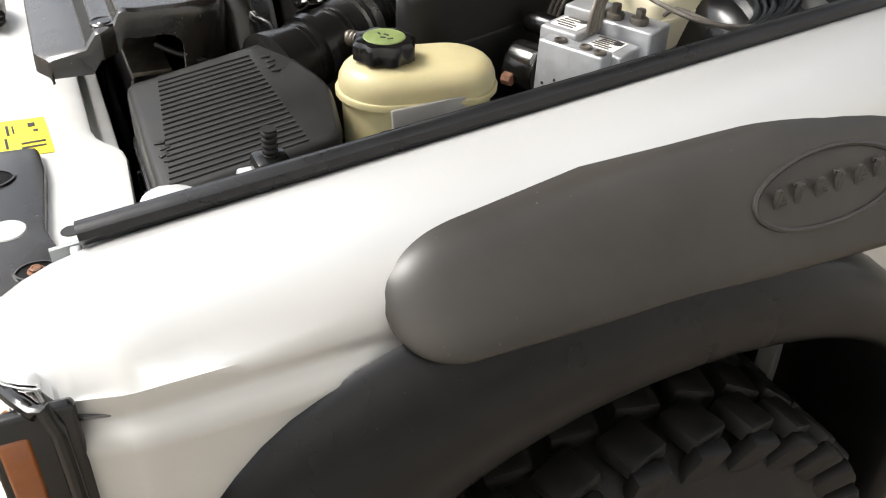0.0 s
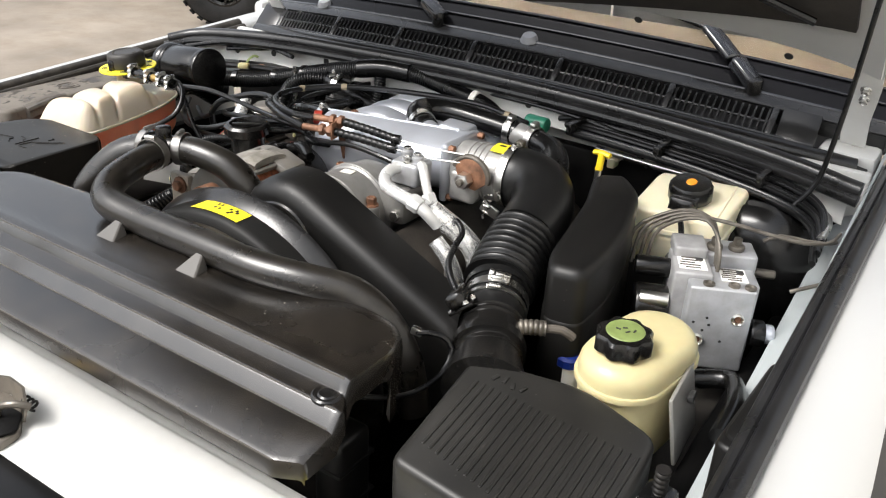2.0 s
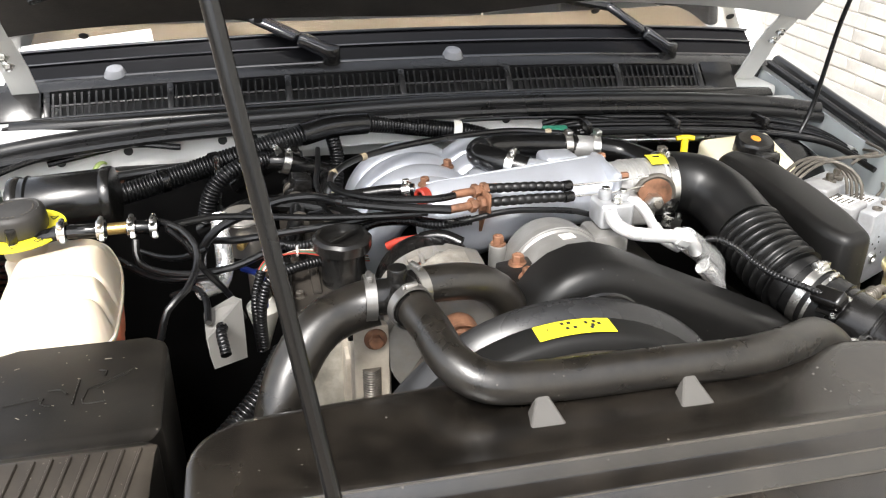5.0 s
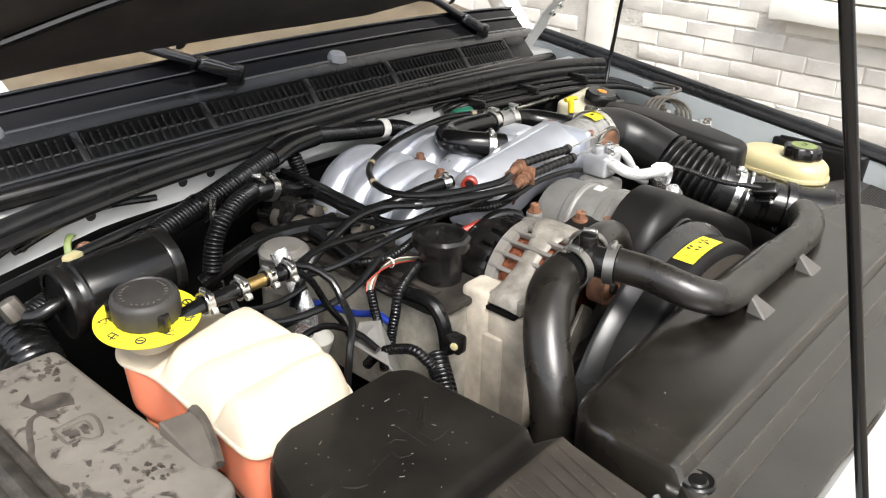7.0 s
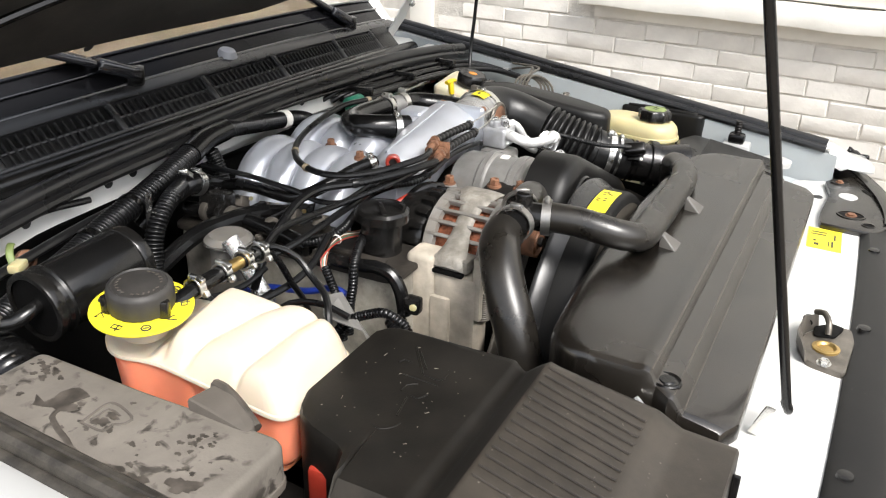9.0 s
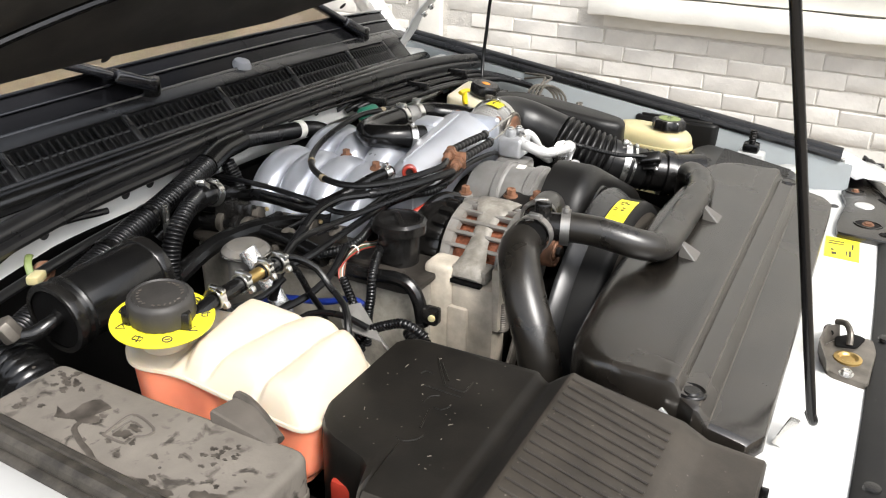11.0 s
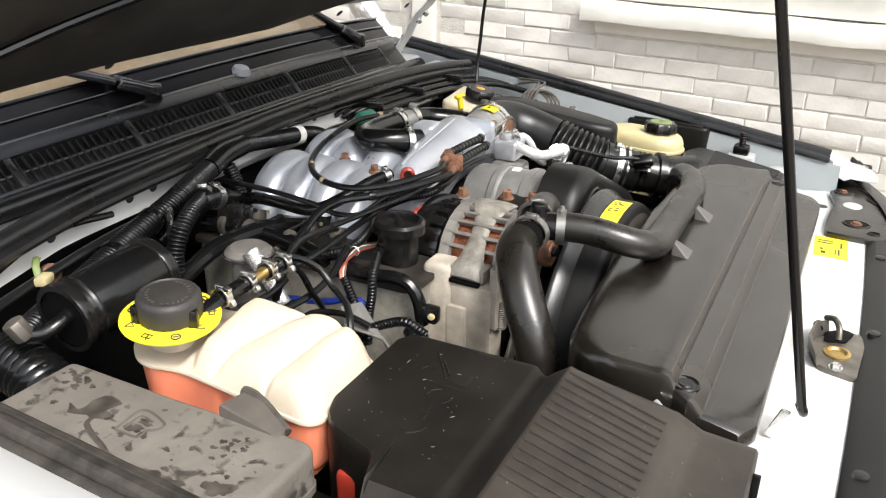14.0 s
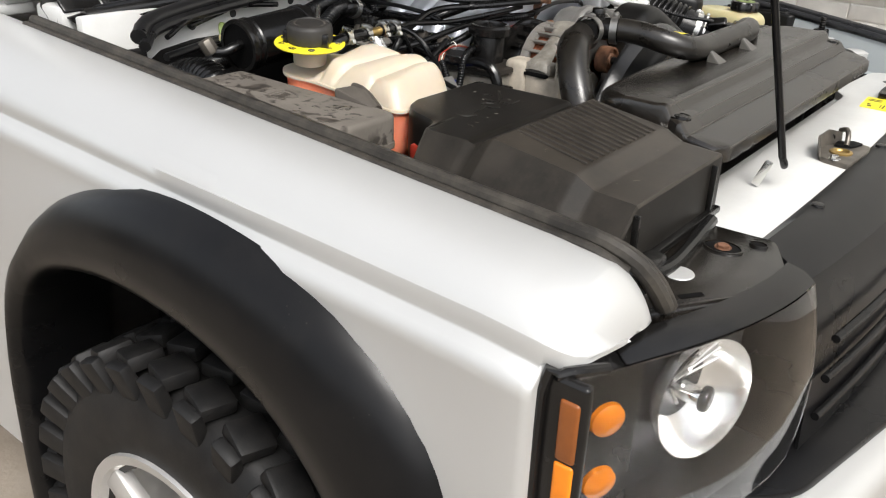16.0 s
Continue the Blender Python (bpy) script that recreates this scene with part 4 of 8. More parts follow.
part("scuttle_rear_strip", rail(rows, 0.003), SLAT, car)
part("scuttle_front_lip", tube([(x, cowl_y(x) - 0.006, cowl_z(x) - 0.006) for x in [-0.70 + 0.1 * k for k in range(14)]], 0.0035, 8), SLAT, car)
part("scuttle_roll", tube([(x, cowl_y(x) - 0.030, cowl_z(x) - 0.016) for x in [-0.72 + 0.12 * k for k in range(13)]], 0.017, 12), PLASTIC, car)
# Black sheet added behind the slats; it paints the gap's shade.
rows = [[(x, cowl_y(x) - 0.006, cowl_z(x) - 0.012), (x, cowl_y(x) + 0.006, cowl_z(x) - 0.04), (x, cowl_y(x) + 0.05, cowl_z(x) + 0.0), (x, cowl_y(x) + 0.038, cowl_z(x) + 0.029)] for x in [-0.75 + 1.50 * k / 30 for k in range(31)]]
part("scuttle_gap_shade", rail(rows, 0.002), INK_AND_HOLE_BLACK, car)
def slant(x):
    return (x, cowl_y(x) + 0.014, cowl_z(x) + 0.010)


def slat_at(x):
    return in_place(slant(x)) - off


slat_me = finish(box((0.0036, 0.046, 0.006), (0, 0, 0), 0, (46, 0, 0)), "slat", SLAT)
div_me = finish(box((0.012, 0.052, 0.010), (0, 0, 0), 0.003, (46, 0, 0)), "divider", SLAT)
dividers = [-0.665, -0.457, -0.257, -0.057, 0.143, 0.372, 0.563]
off = Vector(car.location)
xs = [-0.655 + 0.0122 * k for k in range(100)]
for x in xs:
    if min(abs(x - d) for d in dividers) > 0.008 and x < 0.56:
        o = new("slat", slat_me)
        o.parent, o.location = scuttle, slat_at(x)
for x in dividers:
    o = new("divider", div_me)
    o.parent, o.location = scuttle, slat_at(x) + Vector((0, 0, 0.002))
for k in range(6):
    a, b = dividers[k], dividers[k + 1]
    part("cross_bar", tube([slant(a), slant((a + b) / 2), slant(b)], 0.0026, 6, 0.03), SLAT, scuttle)
for x in (-0.70, 0.60):
    part("end_panel", box((0.07, 0.060, 0.008), (x - 0.01 if x < 0 else x + 0.01, cowl_y(x) + 0.012, cowl_z(x) + 0.014), 0.003, (46, 0, 0)), PLASTIC, scuttle)
# bulkhead seal: two rubber lips, bowed across the bay
seal = [(-0.765, 0.985, 1.125), (-0.70, 1.03, 1.14), (-0.50, 1.066, 1.15), (-0.286, 1.082, 1.153), (0.013, 1.105, 1.153), (0.40, 1.112, 1.146), (0.62, 1.10, 1.138), (0.745, 1.085, 1.128)]
bulk_seal = part("bulkhead_seal", tube(seal, 0.013, 12, 0.02), SEAL, car, "black double-lipped rubber bulkhead seal")
part("lower_lip", tube([(x, y - 0.013, z - 0.013) for x, y, z in seal], 0.0095, 10, 0.02), SEAL, bulk_seal)
def seal_at(x):
    return lerp(x, [p[0] for p in seal], [p[1] for p in seal]), lerp(x, [p[0] for p in seal], [p[2] for p in seal])


rows = []
for k in range(41):
    x = -0.73 + 1.46 * k / 40
    y, zz = seal_at(x)
    rows.append([(x, y + 0.010, zz - 0.006), (x, y + 0.009, zz - 0.03), (x, y + 0.008, zz - 0.052 - 0.006 * min(1.0, max(0.0, (x + 0.5) / 0.2))), (x, y + 0.007, zz - 0.056 - 0.008 * min(1.0, max(0.0, (x + 0.5) / 0.2)))])
flange = part("bulkhead_flange", rail(rows, 0.002), PAINT_IN, car, "white painted flange with drilled holes")
for x in (-0.62, -0.522, -0.376, -0.327, -0.18, 0.12, 0.30):
    y, zz = seal_at(x)
    part("hole", lathe([(0.0075, 0.0), (0.007, 0.001)], (x, y + 0.0085, zz - 0.034), (0, -1, 0), 16), INK_AND_HOLE_BLACK, flange)
part("flange_pipe", tube([(x, seal_at(x)[0] - 0.014, seal_at(x)[1] - 0.064) for x in (-0.70, -0.58, -0.45, -0.34, -0.25)], 0.007, 10), SEAL, car, "thin black pipe along the flange")
# windscreen and what lies behind it
def screen(u, v):
    x = -0.74 + 1.48 * u
    y0 = cowl_y(x) + 0.062
    return (x, y0 + 0.62 * v, cowl_z(x) + 0.040 + 0.62 * v)


ws = part("windscreen", sheet(20, 8, screen, 0.005), GLASS, car, "sloping windscreen")
def frit(u, v):
    x, y, z = screen(u, 0.072 * v)
    return (x, y - 0.0015, z + 0.0015)


part("glass_border", sheet(20, 2, frit), FRIT, ws, "black printed border of the windscreen")
part("glass_edge", tube([(lambda p: (p[0], p[1] - 0.003, p[2] + 0.003))(screen(k / 12, 0.002)) for k in range(13)], 0.0035, 8, 0.05), ARM_BLACK, ws, "glossy rubber edge of the windscreen")
part("trim_line", tube([(lambda p: (p[0], p[1] - 0.004, p[2] + 0.004))(screen(k / 12, 0.040)) for k in range(13)], 0.0022, 8, 0.05), ARM_BLACK, ws)
part("trim_line", tube([(lambda p: (p[0], p[1] - 0.004, p[2] + 0.004))(screen(k / 12, 0.072)) for k in range(13)], 0.0028, 8, 0.05), ARM_BLACK, ws)
part("dashboard", sheet(20, 6, lambda u, v: (-0.73 + 1.46 * u, cowl_y(-0.73 + 1.46 * u) + 0.13 + 0.42 * v, 1.175 + 0.05 * math.sin(v * 2.6) - 0.02 * v), 0.01), TAN, car, "tan dashboard top")
part("cabin_trim", box((1.44, 0.08, 0.6), (0, 2.05, 1.5), 0.03), TAN, car, "tan seats and trim inside the cabin")
part("cabin_roof", box((1.5, 2.06, 0.05), (0, 2.94, 1.80), 0.02), PAINT, car)
part("cabin_headlining", box((1.4, 1.9, 0.02), (0, 2.94, 1.762), 0.005), TAN, car)
for side in (1, -1):
    bm = tube([(side * 0.76, cowl_y(0.74) + 0.08, 1.15), (side * 0.75, 1.6, 1.48), (side * 0.74, 1.95, 1.82)], 0.035, 10)
    part("windscreen_pillar", bm, PAINT, car, "white windscreen pillar")
    part("door_panel", box((0.04, 1.5, 0.90), (side * 0.89, 2.12, 0.70), 0.02), PAINT, car)
    part("rear_quarter", box((0.04, 1.06, 0.48), (side * 0.89, 3.41, 0.92), 0.02), PAINT, car)
    part("side_window", box((0.03, 2.25, 0.62), (side * 0.81, 2.82, 1.46), 0.01, (0, -side * 8, 0)), DASH, car, "dark side window")
    part("wing_rear_cover", box((0.13, 0.16, 0.02), (side * 0.80, 1.42, 1.125), 0.006), PAINT, car)
part("cabin_back", box((1.74, 0.06, 1.45), (0, 3.95, 1.08), 0.03), PAINT, car)
part("car_floor", box((1.5, 3.6, 0.04), (0, 2.12, 0.28), 0.01), DARK, car)
# Undertray colour holds the shade at the bottom of the bay.
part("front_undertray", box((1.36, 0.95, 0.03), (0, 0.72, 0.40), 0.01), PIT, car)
paper = solo("paper_sheet", rail([[(-0.72, 1.350, 1.190), (-0.48, 1.315, 1.205)], [(-0.725, 1.392, 1.225), (-0.49, 1.367, 1.25)]], 0.001), PAPER, "white paper sheet lying behind the windscreen", "paper")
for x in (0.05, -0.55):
    cap = solo("washer_jet", lathe([(0.020, 0), (0.020, 0.006), (0.014, 0.018), (0.003, 0.022)], (x, cowl_y(x) + 0.066, cowl_z(x) + 0.040), (0, -0.3, 1), 20), JET, "grey domed washer jet on the scuttle", "washer jet")
def wiper(pivot, tip, blade):
    root = thing("windscreen_wiper", pivot, "black wiper arm resting on the windscreen", "wiper")
    p, t = Vector(pivot), Vector(tip)
    part("pivot_cap", drum(p - Vector((0, 0, 0.02)), p + Vector((0, -0.004, 0.012)), 0.016, 0.004, 20), PLASTIC, root, "round pivot cap")
    d = (t - p)
    bm = bmesh.new()
    for a, b, w, h in ((-0.05, 0.42, 0.036, 0.022), (0.44, 1.05, 0.040, 0.014)):
        c = p + d * ((a + b) / 2)
        one = box((d.length * (b - a), w, h), (0, 0, 0), 0.006, seg=3)
        rot = d.to_track_quat("X", "Z").to_matrix().to_4x4()
        bmesh.ops.transform(one, matrix=Matrix.Translation(c) @ rot, verts=one.verts)
        join(bm, one)
    part("arm", bm, ARM_BLACK, root)
    part("blade", tube([t, Vector(blade)], 0.008, 8), RUBBER, root, "thin rubber blade")


wiper((-0.175, 1.225, 1.222), (-0.30, 1.275, 1.277), (-0.62, 1.36, 1.325))
wiper((0.51, 1.265, 1.205), (0.395, 1.31, 1.275), (0.08, 1.37, 1.32))

# open bonnet, hinged at the scuttle
HINGE, OPEN = Vector((0, 1.215, 1.268)), 46.0
UP = Matrix.Translation(HINGE) @ Matrix.Rotation(radians(-OPEN), 4, "X") @ Matrix.Translation(-HINGE)


def open_up(bm):
    bmesh.ops.transform(bm, matrix=UP, verts=bm.verts)
    return bm


def hood(u, v, drop=0.0, inset=0.0):
    x = (-0.745 + inset) + (1.49 - 2 * inset) * u
    y = 1.180 - inset - (1.115 - 2 * inset) * v
    edge = abs(2 * u - 1) ** 8
    back = 0.05 * (1 - (2 * u - 1) ** 2) * (1 - v)
    return (x, y - back * 0.3, 1.268 + 0.015 * (1 - (2 * u - 1) ** 2) - 0.02 * edge - 0.10 * v ** 2 * 0.6 - drop)


bonnet = part("bonnet", open_up(sheet(24, 24, hood, 0.004)), PAINT, car, "open white bonnet")
part("bonnet_frame", open_up(sheet(24, 24, lambda u, v: hood(u, v, 0.022, 0.02), 0.006)), PAINT, bonnet, "white inner frame with drilled holes")
def pad(u, v):
    off_side = max(0.0, (abs(2 * u - 1) - 0.1) / 0.9) * (0.10 if u > 0.5 else 0.03)
    x, y, z = hood(0.045 + 0.91 * u, 0.002 + off_side + (0.93 - off_side) * v, 0.034, 0.0)
    z -= min(1.0, v * 8) * 0.010 * (math.sin(6 * math.pi * u) ** 2) * (0.4 + 0.6 * math.sin(3 * math.pi * v) ** 2) + 0.012 * max(0, math.sin(math.pi * u) * math.sin(math.pi * v)) ** 0.3
    return (x, y + 0.0, z)


part("bonnet_liner", open_up(sheet(40, 30, pad, 0.012)), LINER, bonnet, "black sound-deadening liner")
part("liner_bead", open_up(tube([(x, 1.06 - 0.16 * (1 - (x / 0.66) ** 2), 1.215) for x in (-0.62, -0.45, -0.2, 0, 0.2, 0.45, 0.62)], 0.006, 8, 0.03)), RUBBER, bonnet)
for side in (1, -1):
    for x, y in ((0.575, 1.185), (0.30, 1.178)):
        part("hole", open_up(lathe([(0.008, 0.0), (0.0075, -0.001)], (side * x, y - 0.012, hood(0.5 + side * x / 1.49, 0.0)[2] - 0.0275), (0, 0, 1), 16)), INK_AND_HOLE_BLACK, bonnet)
    hinge = part("hinge", rail([[(side * (0.70 + d), 1.283, 1.135), (side * (0.70 + d), 1.262, 1.165), (side * (0.70 + d), 1.24, 1.195), (side * (0.703 + d), 1.228, 1.222), (side * (0.706 + d), 1.205, 1.252), (side * (0.706 + d), 1.182, 1.272), (side * (0.706 + d), 1.160, 1.300), (side * (0.706 + d), 1.135, 1.328)] for d in (-0.022, 0.022)], 0.004), PAINT_IN, bonnet, "white painted steel hinge arm")
    for y, z in ((1.212, 1.236), (1.193, 1.255)):
        bolt((side * 0.705, y - 0.004, z - 0.004), 0.007, hinge, STEEL, (0, -0.7, -0.7), 0.008)
    box_b = box((0.10, 0.09, 0.05), (side * 0.70, 1.27, 1.115), 0.01)
    part("hinge_mount", box_b, PAINT_IN, car)
# bonnet stay rod with its hooked foot, and the thin cable that hangs from the bonnet
FOOT, TIP = Vector((-0.248, 0.1785, 0.990)), Vector((-0.416, 0.400, 2.09))
stay = thing("bonnet_stay", FOOT, "long black steel bonnet stay rod", "stay rod")
put("rod", tube([FOOT.lerp(TIP, k / 10) for k in range(11)], 0.0058, 12), RUBBER, stay)
put("hook", tube([FOOT, FOOT + Vector((0.001, -0.004, -0.010)), FOOT + Vector((0.008, -0.003, -0.015)), FOOT + Vector((0.022, 0.002, -0.014))], 0.0056, 10, 0.004), RUBBER, stay)
clip = solo("stay_clip", box((0.003, 0.012, 0.044), (-0.258, 0.200, 0.962), 0.001, (20, 0, 10)), STEEL, "small bright steel stay clip on the slam panel", "clip", bay=False)
cable("bonnet_cable", [(0.66, 1.02, 1.10), (0.683, 1.03, 1.14), (0.692, 1.028, 1.2), (0.70, 1.02, 1.3), (0.707, 0.99, 1.42)], 0.0042, WIRE, "thin black cable rising to the open bonnet")

# another off-road vehicle parked across the yard
parked = thing("parked_vehicle", (-6.4, 6.0, GZ), "dark off-road vehicle parked across the yard", "car")
part("body", box((3.6, 1.7, 0.8), (-6.55, 6.05, 0.95), 0.12, (0, 0, -6), seg=3), DASH, parked)
part("cabin", box((2.2, 1.5, 0.7), (-6.9, 6.15, 1.6), 0.15, (0, 0, -6), seg=3), DASH, parked)
def far_wheel(x, y, turn):
    root = group_empty("wheel", parked, (x, y, GZ + 0.41))
    c = Vector((0, 0, 0))
    m = pose(x, y, GZ + 0.41, 0, 0, turn)
    bm = lathe([(0.22, -0.11), (0.30, -0.135), (0.38, -0.12), (0.405, -0.09), (0.41, 0), (0.405, 0.09), (0.38, 0.12), (0.30, 0.135), (0.22, 0.11)], c, (1, 0, 0), 48, None, False)
    bmesh.ops.transform(bm, matrix=m, verts=bm.verts)
    part("tyre", bm, TYRE, root)
    for k in range(30):
        for s_ in (-1, 1):
            one = box((0.11, 0.050, 0.014), (0, 0, 0), 0.003, seg=1)
            bmesh.ops.transform(one, matrix=m @ Matrix.Rotation(2 * math.pi * (k + 0.25 * s_) / 30, 4, "X") @ Matrix.Translation((s_ * 0.06, 0, 0.41)), verts=one.verts)
            part("tread_block", one, TYRE, root)
    bm = lathe([(0.225, 0.06), (0.23, 0.115), (0.215, 0.12), (0.205, 0.06)], c, (1, 0, 0), 40, None, False)
    for k in range(10):
        one = box((0.02, 0.022, 0.16), (0, 0, 0), 0.004, seg=1)
        bmesh.ops.transform(one, matrix=Matrix.Rotation(2 * math.pi * (k + (0.12 if k % 2 else -0.12)) / 10, 4, "X") @ Matrix.Translation((0.09, 0, 0.13)), verts=one.verts)
        join(bm, one)
    drum((0.05, 0, 0), (0.1, 0, 0), 0.06, 0.01, 24, bm)
    bmesh.ops.transform(bm, matrix=m, verts=bm.verts)
    part("rim", bm, PLASTIC, root, "dark multi-spoke rim")
    back = drum((0.0, 0, 0), (0.03, 0, 0), 0.2, 0.01, 24)
    bmesh.ops.transform(back, matrix=m, verts=back.verts)
    part("brake_disc", back, STEEL, root)


far_wheel(-4.97, 5.10, -60)
far_wheel(-4.70, 6.60, -60)
far_wheel(-7.70, 5.35, -84)
far_wheel(-7.50, 6.85, -84)

# ---- engine bay ----
# radiator cover: moulded plate with a stepped front edge, drawn-down sides and two gussets for the hose
def cover_rear(x):
    return 0.458 - 0.16 * x * x


def cover_top(u, v):
    """Plan grid: v runs from the front lip over the steps to the rear edge, u across."""
    steps = [(0.219, 1.006), (0.2192, 1.020), (0.2202, 1.0245), (0.2235, 1.0262), (0.2700, 1.0330), (0.2730, 1.0337), (0.2744, 1.0352), (0.2850, 1.0490), (0.2862, 1.0503), (0.2885, 1.0508), (0.3055, 1.0528), (0.3085, 1.0545), (0.3132, 1.0638), (0.3158, 1.0676), (0.3200, 1.0690), (0.3260, 1.0678)]
    s_ = 2 * u - 1
    n = len(steps)
    k = v * (n + 13)
    half = 0.398 if round(k) < 10 else 0.386
    x = half * s_
    rear = cover_rear(x)
    corner = 0.055
    if abs(x) > half - corner:
        q = (abs(x) - (half - corner)) / corner
        rear -= 0.055 * (1 - math.sqrt(max(0.0, 1 - min(1.0, q) ** 2.2)))
    cut = 0.014 * max(0.0, (abs(x) - 0.372) / 0.026)
    j = int(round(k))
    if j < n:
        y, z = steps[j]
        y += cut * max(0.0, 1 - (y - 0.219) / 0.05)
    else:
        t = (j - n + 1) / 8
        if t <= 1.0:
            y, z = 0.326 + (rear - 0.020 - 0.326) * t, 1.0668 + 0.0009 * t
        else:
            w = min(1.0, (j - n - 7) / 5)
            y, z = rear - 0.020 + 0.020 * math.sin(w * math.pi / 2), 1.0677 - 0.016 * (1 - math.cos(w * math.pi / 2)) - (0.07 if j >= n + 13 else 0.0)
    e = max(0.0, (abs(s_) - 0.986) / 0.014)
    drop = 0.005 * (1 - math.sqrt(max(0.0, 1 - e * e)))
    return (x, y, z - drop)


def cover_grid(i, j):
    s_ = -1 + 2 * i / 64
    s_ = math.copysign(1 - (1 - abs(s_)) ** 1.6, s_)
    return cover_top((s_ + 1) / 2, j / 29)


rows = []
for i in range(65):
    rows.append([cover_grid(i, j) for j in range(30)])
foot = lambda y: 1.006 if y < 0.281 else (1.012 if y < 0.31 else 0.99)
rows = [[(x, y, foot(y)) for x, y, z in rows[0]], [(x, y, z - 0.002) for x, y, z in rows[0]]] + rows[1:-1] + [[(x, y, z - 0.002) for x, y, z in rows[-1]], [(x, y, max(foot(y), z - 0.024)) for x, y, z in rows[-1]]]
rc = thing("radiator_cover", (0, 0.32, 0.95), "dusty black plastic radiator cover with stepped front edge", "engine cover")
put("cover_panel", rail(rows, 0.003), COVER, rc, "", 32)
# Thin pale tubes paint edge highlights, with some wear, along the steps.
for y, z, r, half in ((0.2846, 1.0526, 0.0010, 0.392), (0.2723, 1.0370, 0.0010, 0.392), (0.3133, 1.0684, 0.0014, 0.380), (0.2177, 1.0258, 0.0010, 0.372)):
    put("worn_edge_highlight", tube([(-half + 2 * half * k / 8, y, z) for k in range(9)], r, 6, 0.1), WORN_HIGHLIGHT, rc)
for s in (1, -1):
    put("fixing_screw", lathe([(0.0165, 0.0), (0.0165, 0.003), (0.0145, 0.0045), (0.012, 0.0035), (0.010, 0.0035), (0.008, 0.005), (0.003, 0.005)], (s * 0.371, 0.2975, 1.0515), (0, 0, 1), 24), PLASTIC, rc, "round black fixing screw")
    bm = bmesh.new()
    x = 0.0915 if s > 0 else -0.061
    a = [bm.verts.new(p) for p in ((x - 0.022, 0.352, 1.064), (x + 0.021, 0.352, 1.064), (x + 0.015, 0.385, 1.066), (x - 0.015, 0.385, 1.066), (x + 0.004, 0.388, 1.0905), (x - 0.004, 0.388, 1.0905))]
    for f in ((0, 1, 4, 5), (1, 2, 4), (0, 5, 3), (2, 3, 5, 4), (0, 3, 2, 1)):
        bm.faces.new([a[i] for i in f])
    bmesh.ops.bevel(bm, geom=list(bm.edges), offset=0.0015, segments=1, affect="EDGES", clamp_overlap=True)
    put("gusset", bm, GUSSET, rc, "triangular gusset that holds the hose", 20)
put("corner_bolt", tube([(-0.400, 0.322, 1.040), (-0.410, 0.305, 1.034), (-0.418, 0.292, 1.030)], 0.004, 10), STEEL, rc, "bent bright wire at the cover's edge")
radiator = thing("radiator", (0, 0.345, 0.47), "dark radiator core under its cover", "radiator")
put("core", box((0.66, 0.044, 0.48), (0, 0.345, 0.72), 0.004), DARK, radiator)
for side in (1, -1):
    tank_ = put("end_tank", box((0.040, 0.058, 0.50), (side * 0.350, 0.345, 0.72), 0.010, seg=3), PLASTIC_MATT, radiator, "ribbed black end tank")
    for k in range(9):
        put("tank_rib", box((0.044, 0.062, 0.005), (side * 0.350, 0.345, 0.50 + 0.054 * k), 0.001), PLASTIC_MATT, tank_)
put("top_rail", box((0.66, 0.050, 0.012), (0, 0.345, 0.966), 0.003), WORN, radiator)

# top hose: three branches from the thermostat tee
hose = thing("radiator_hose", (-0.185, 0.537, 1.0), "satin black radiator hose with three branches", "hose")
T = Vector((-0.185, 0.537, 1.117))
part("long_branch", tube([T + Vector((0.012, -0.025, 0)), (-0.162, 0.47, 1.115), (-0.150, 0.425, 1.105), (-0.118, 0.400, 1.094), (-0.05, 0.398, 1.088), (0.06, 0.398, 1.087), (0.16, 0.400, 1.085), (0.225, 0.415, 1.082), (0.275, 0.438, 1.072), (0.315, 0.447, 1.045), (0.345, 0.452, 1.0), (0.36, 0.455, 0.93)], 0.0205, 16), HOSE, hose)
part("down_branch", tube([T + Vector((-0.022, 0.010, -0.012)), (-0.232, 0.547, 1.100), (-0.258, 0.538, 1.095), (-0.279, 0.526, 1.084), (-0.297, 0.512, 1.064), (-0.310, 0.498, 1.042), (-0.320, 0.483, 1.01), (-0.330, 0.470, 0.96), (-0.335, 0.46, 0.88)], 0.0262, 18), HOSE, hose)
part("rear_branch", tube([T + Vector((0.02, 0.012, 0)), (-0.12, 0.556, 1.115), (-0.075, 0.566, 1.10), (-0.045, 0.572, 1.065), (-0.035, 0.575, 1.0)], 0.021, 16), HOSE, hose)
part("thermostat_tee", tube([T + Vector((-0.035, 0.0, 0)), T, T + Vector((0.028, 0.016, 0))], 0.0195, 14, bm=tube([T, T + Vector((0.010, -0.035, 0))], 0.0195, 14)), PLASTIC, hose, "black moulded tee")
for off_, ax in (((-0.03, 0, 0), (1, 0, 0)), ((0.010, -0.028, 0), (0.3, -1, 0)), ((0.022, 0.013, 0), (1, 0.5, 0))):
    clamp(T + Vector(off_), ax, 0.0232, hose, CLAMP)
part("bleed_screw", drum(T, T + Vector((0, 0, 0.034)), 0.011, 0.003, 12), PLASTIC, hose)

# fan cowl: a drum edge behind the cover with its yellow label
cowl = thing("fan_cowl", (0.02, 0.49, 0.6), "round black fan cowl with a yellow warning label", "fan cowl")
FC, FR = Vector((0.018, 0.0, 0.854)), 0.2345
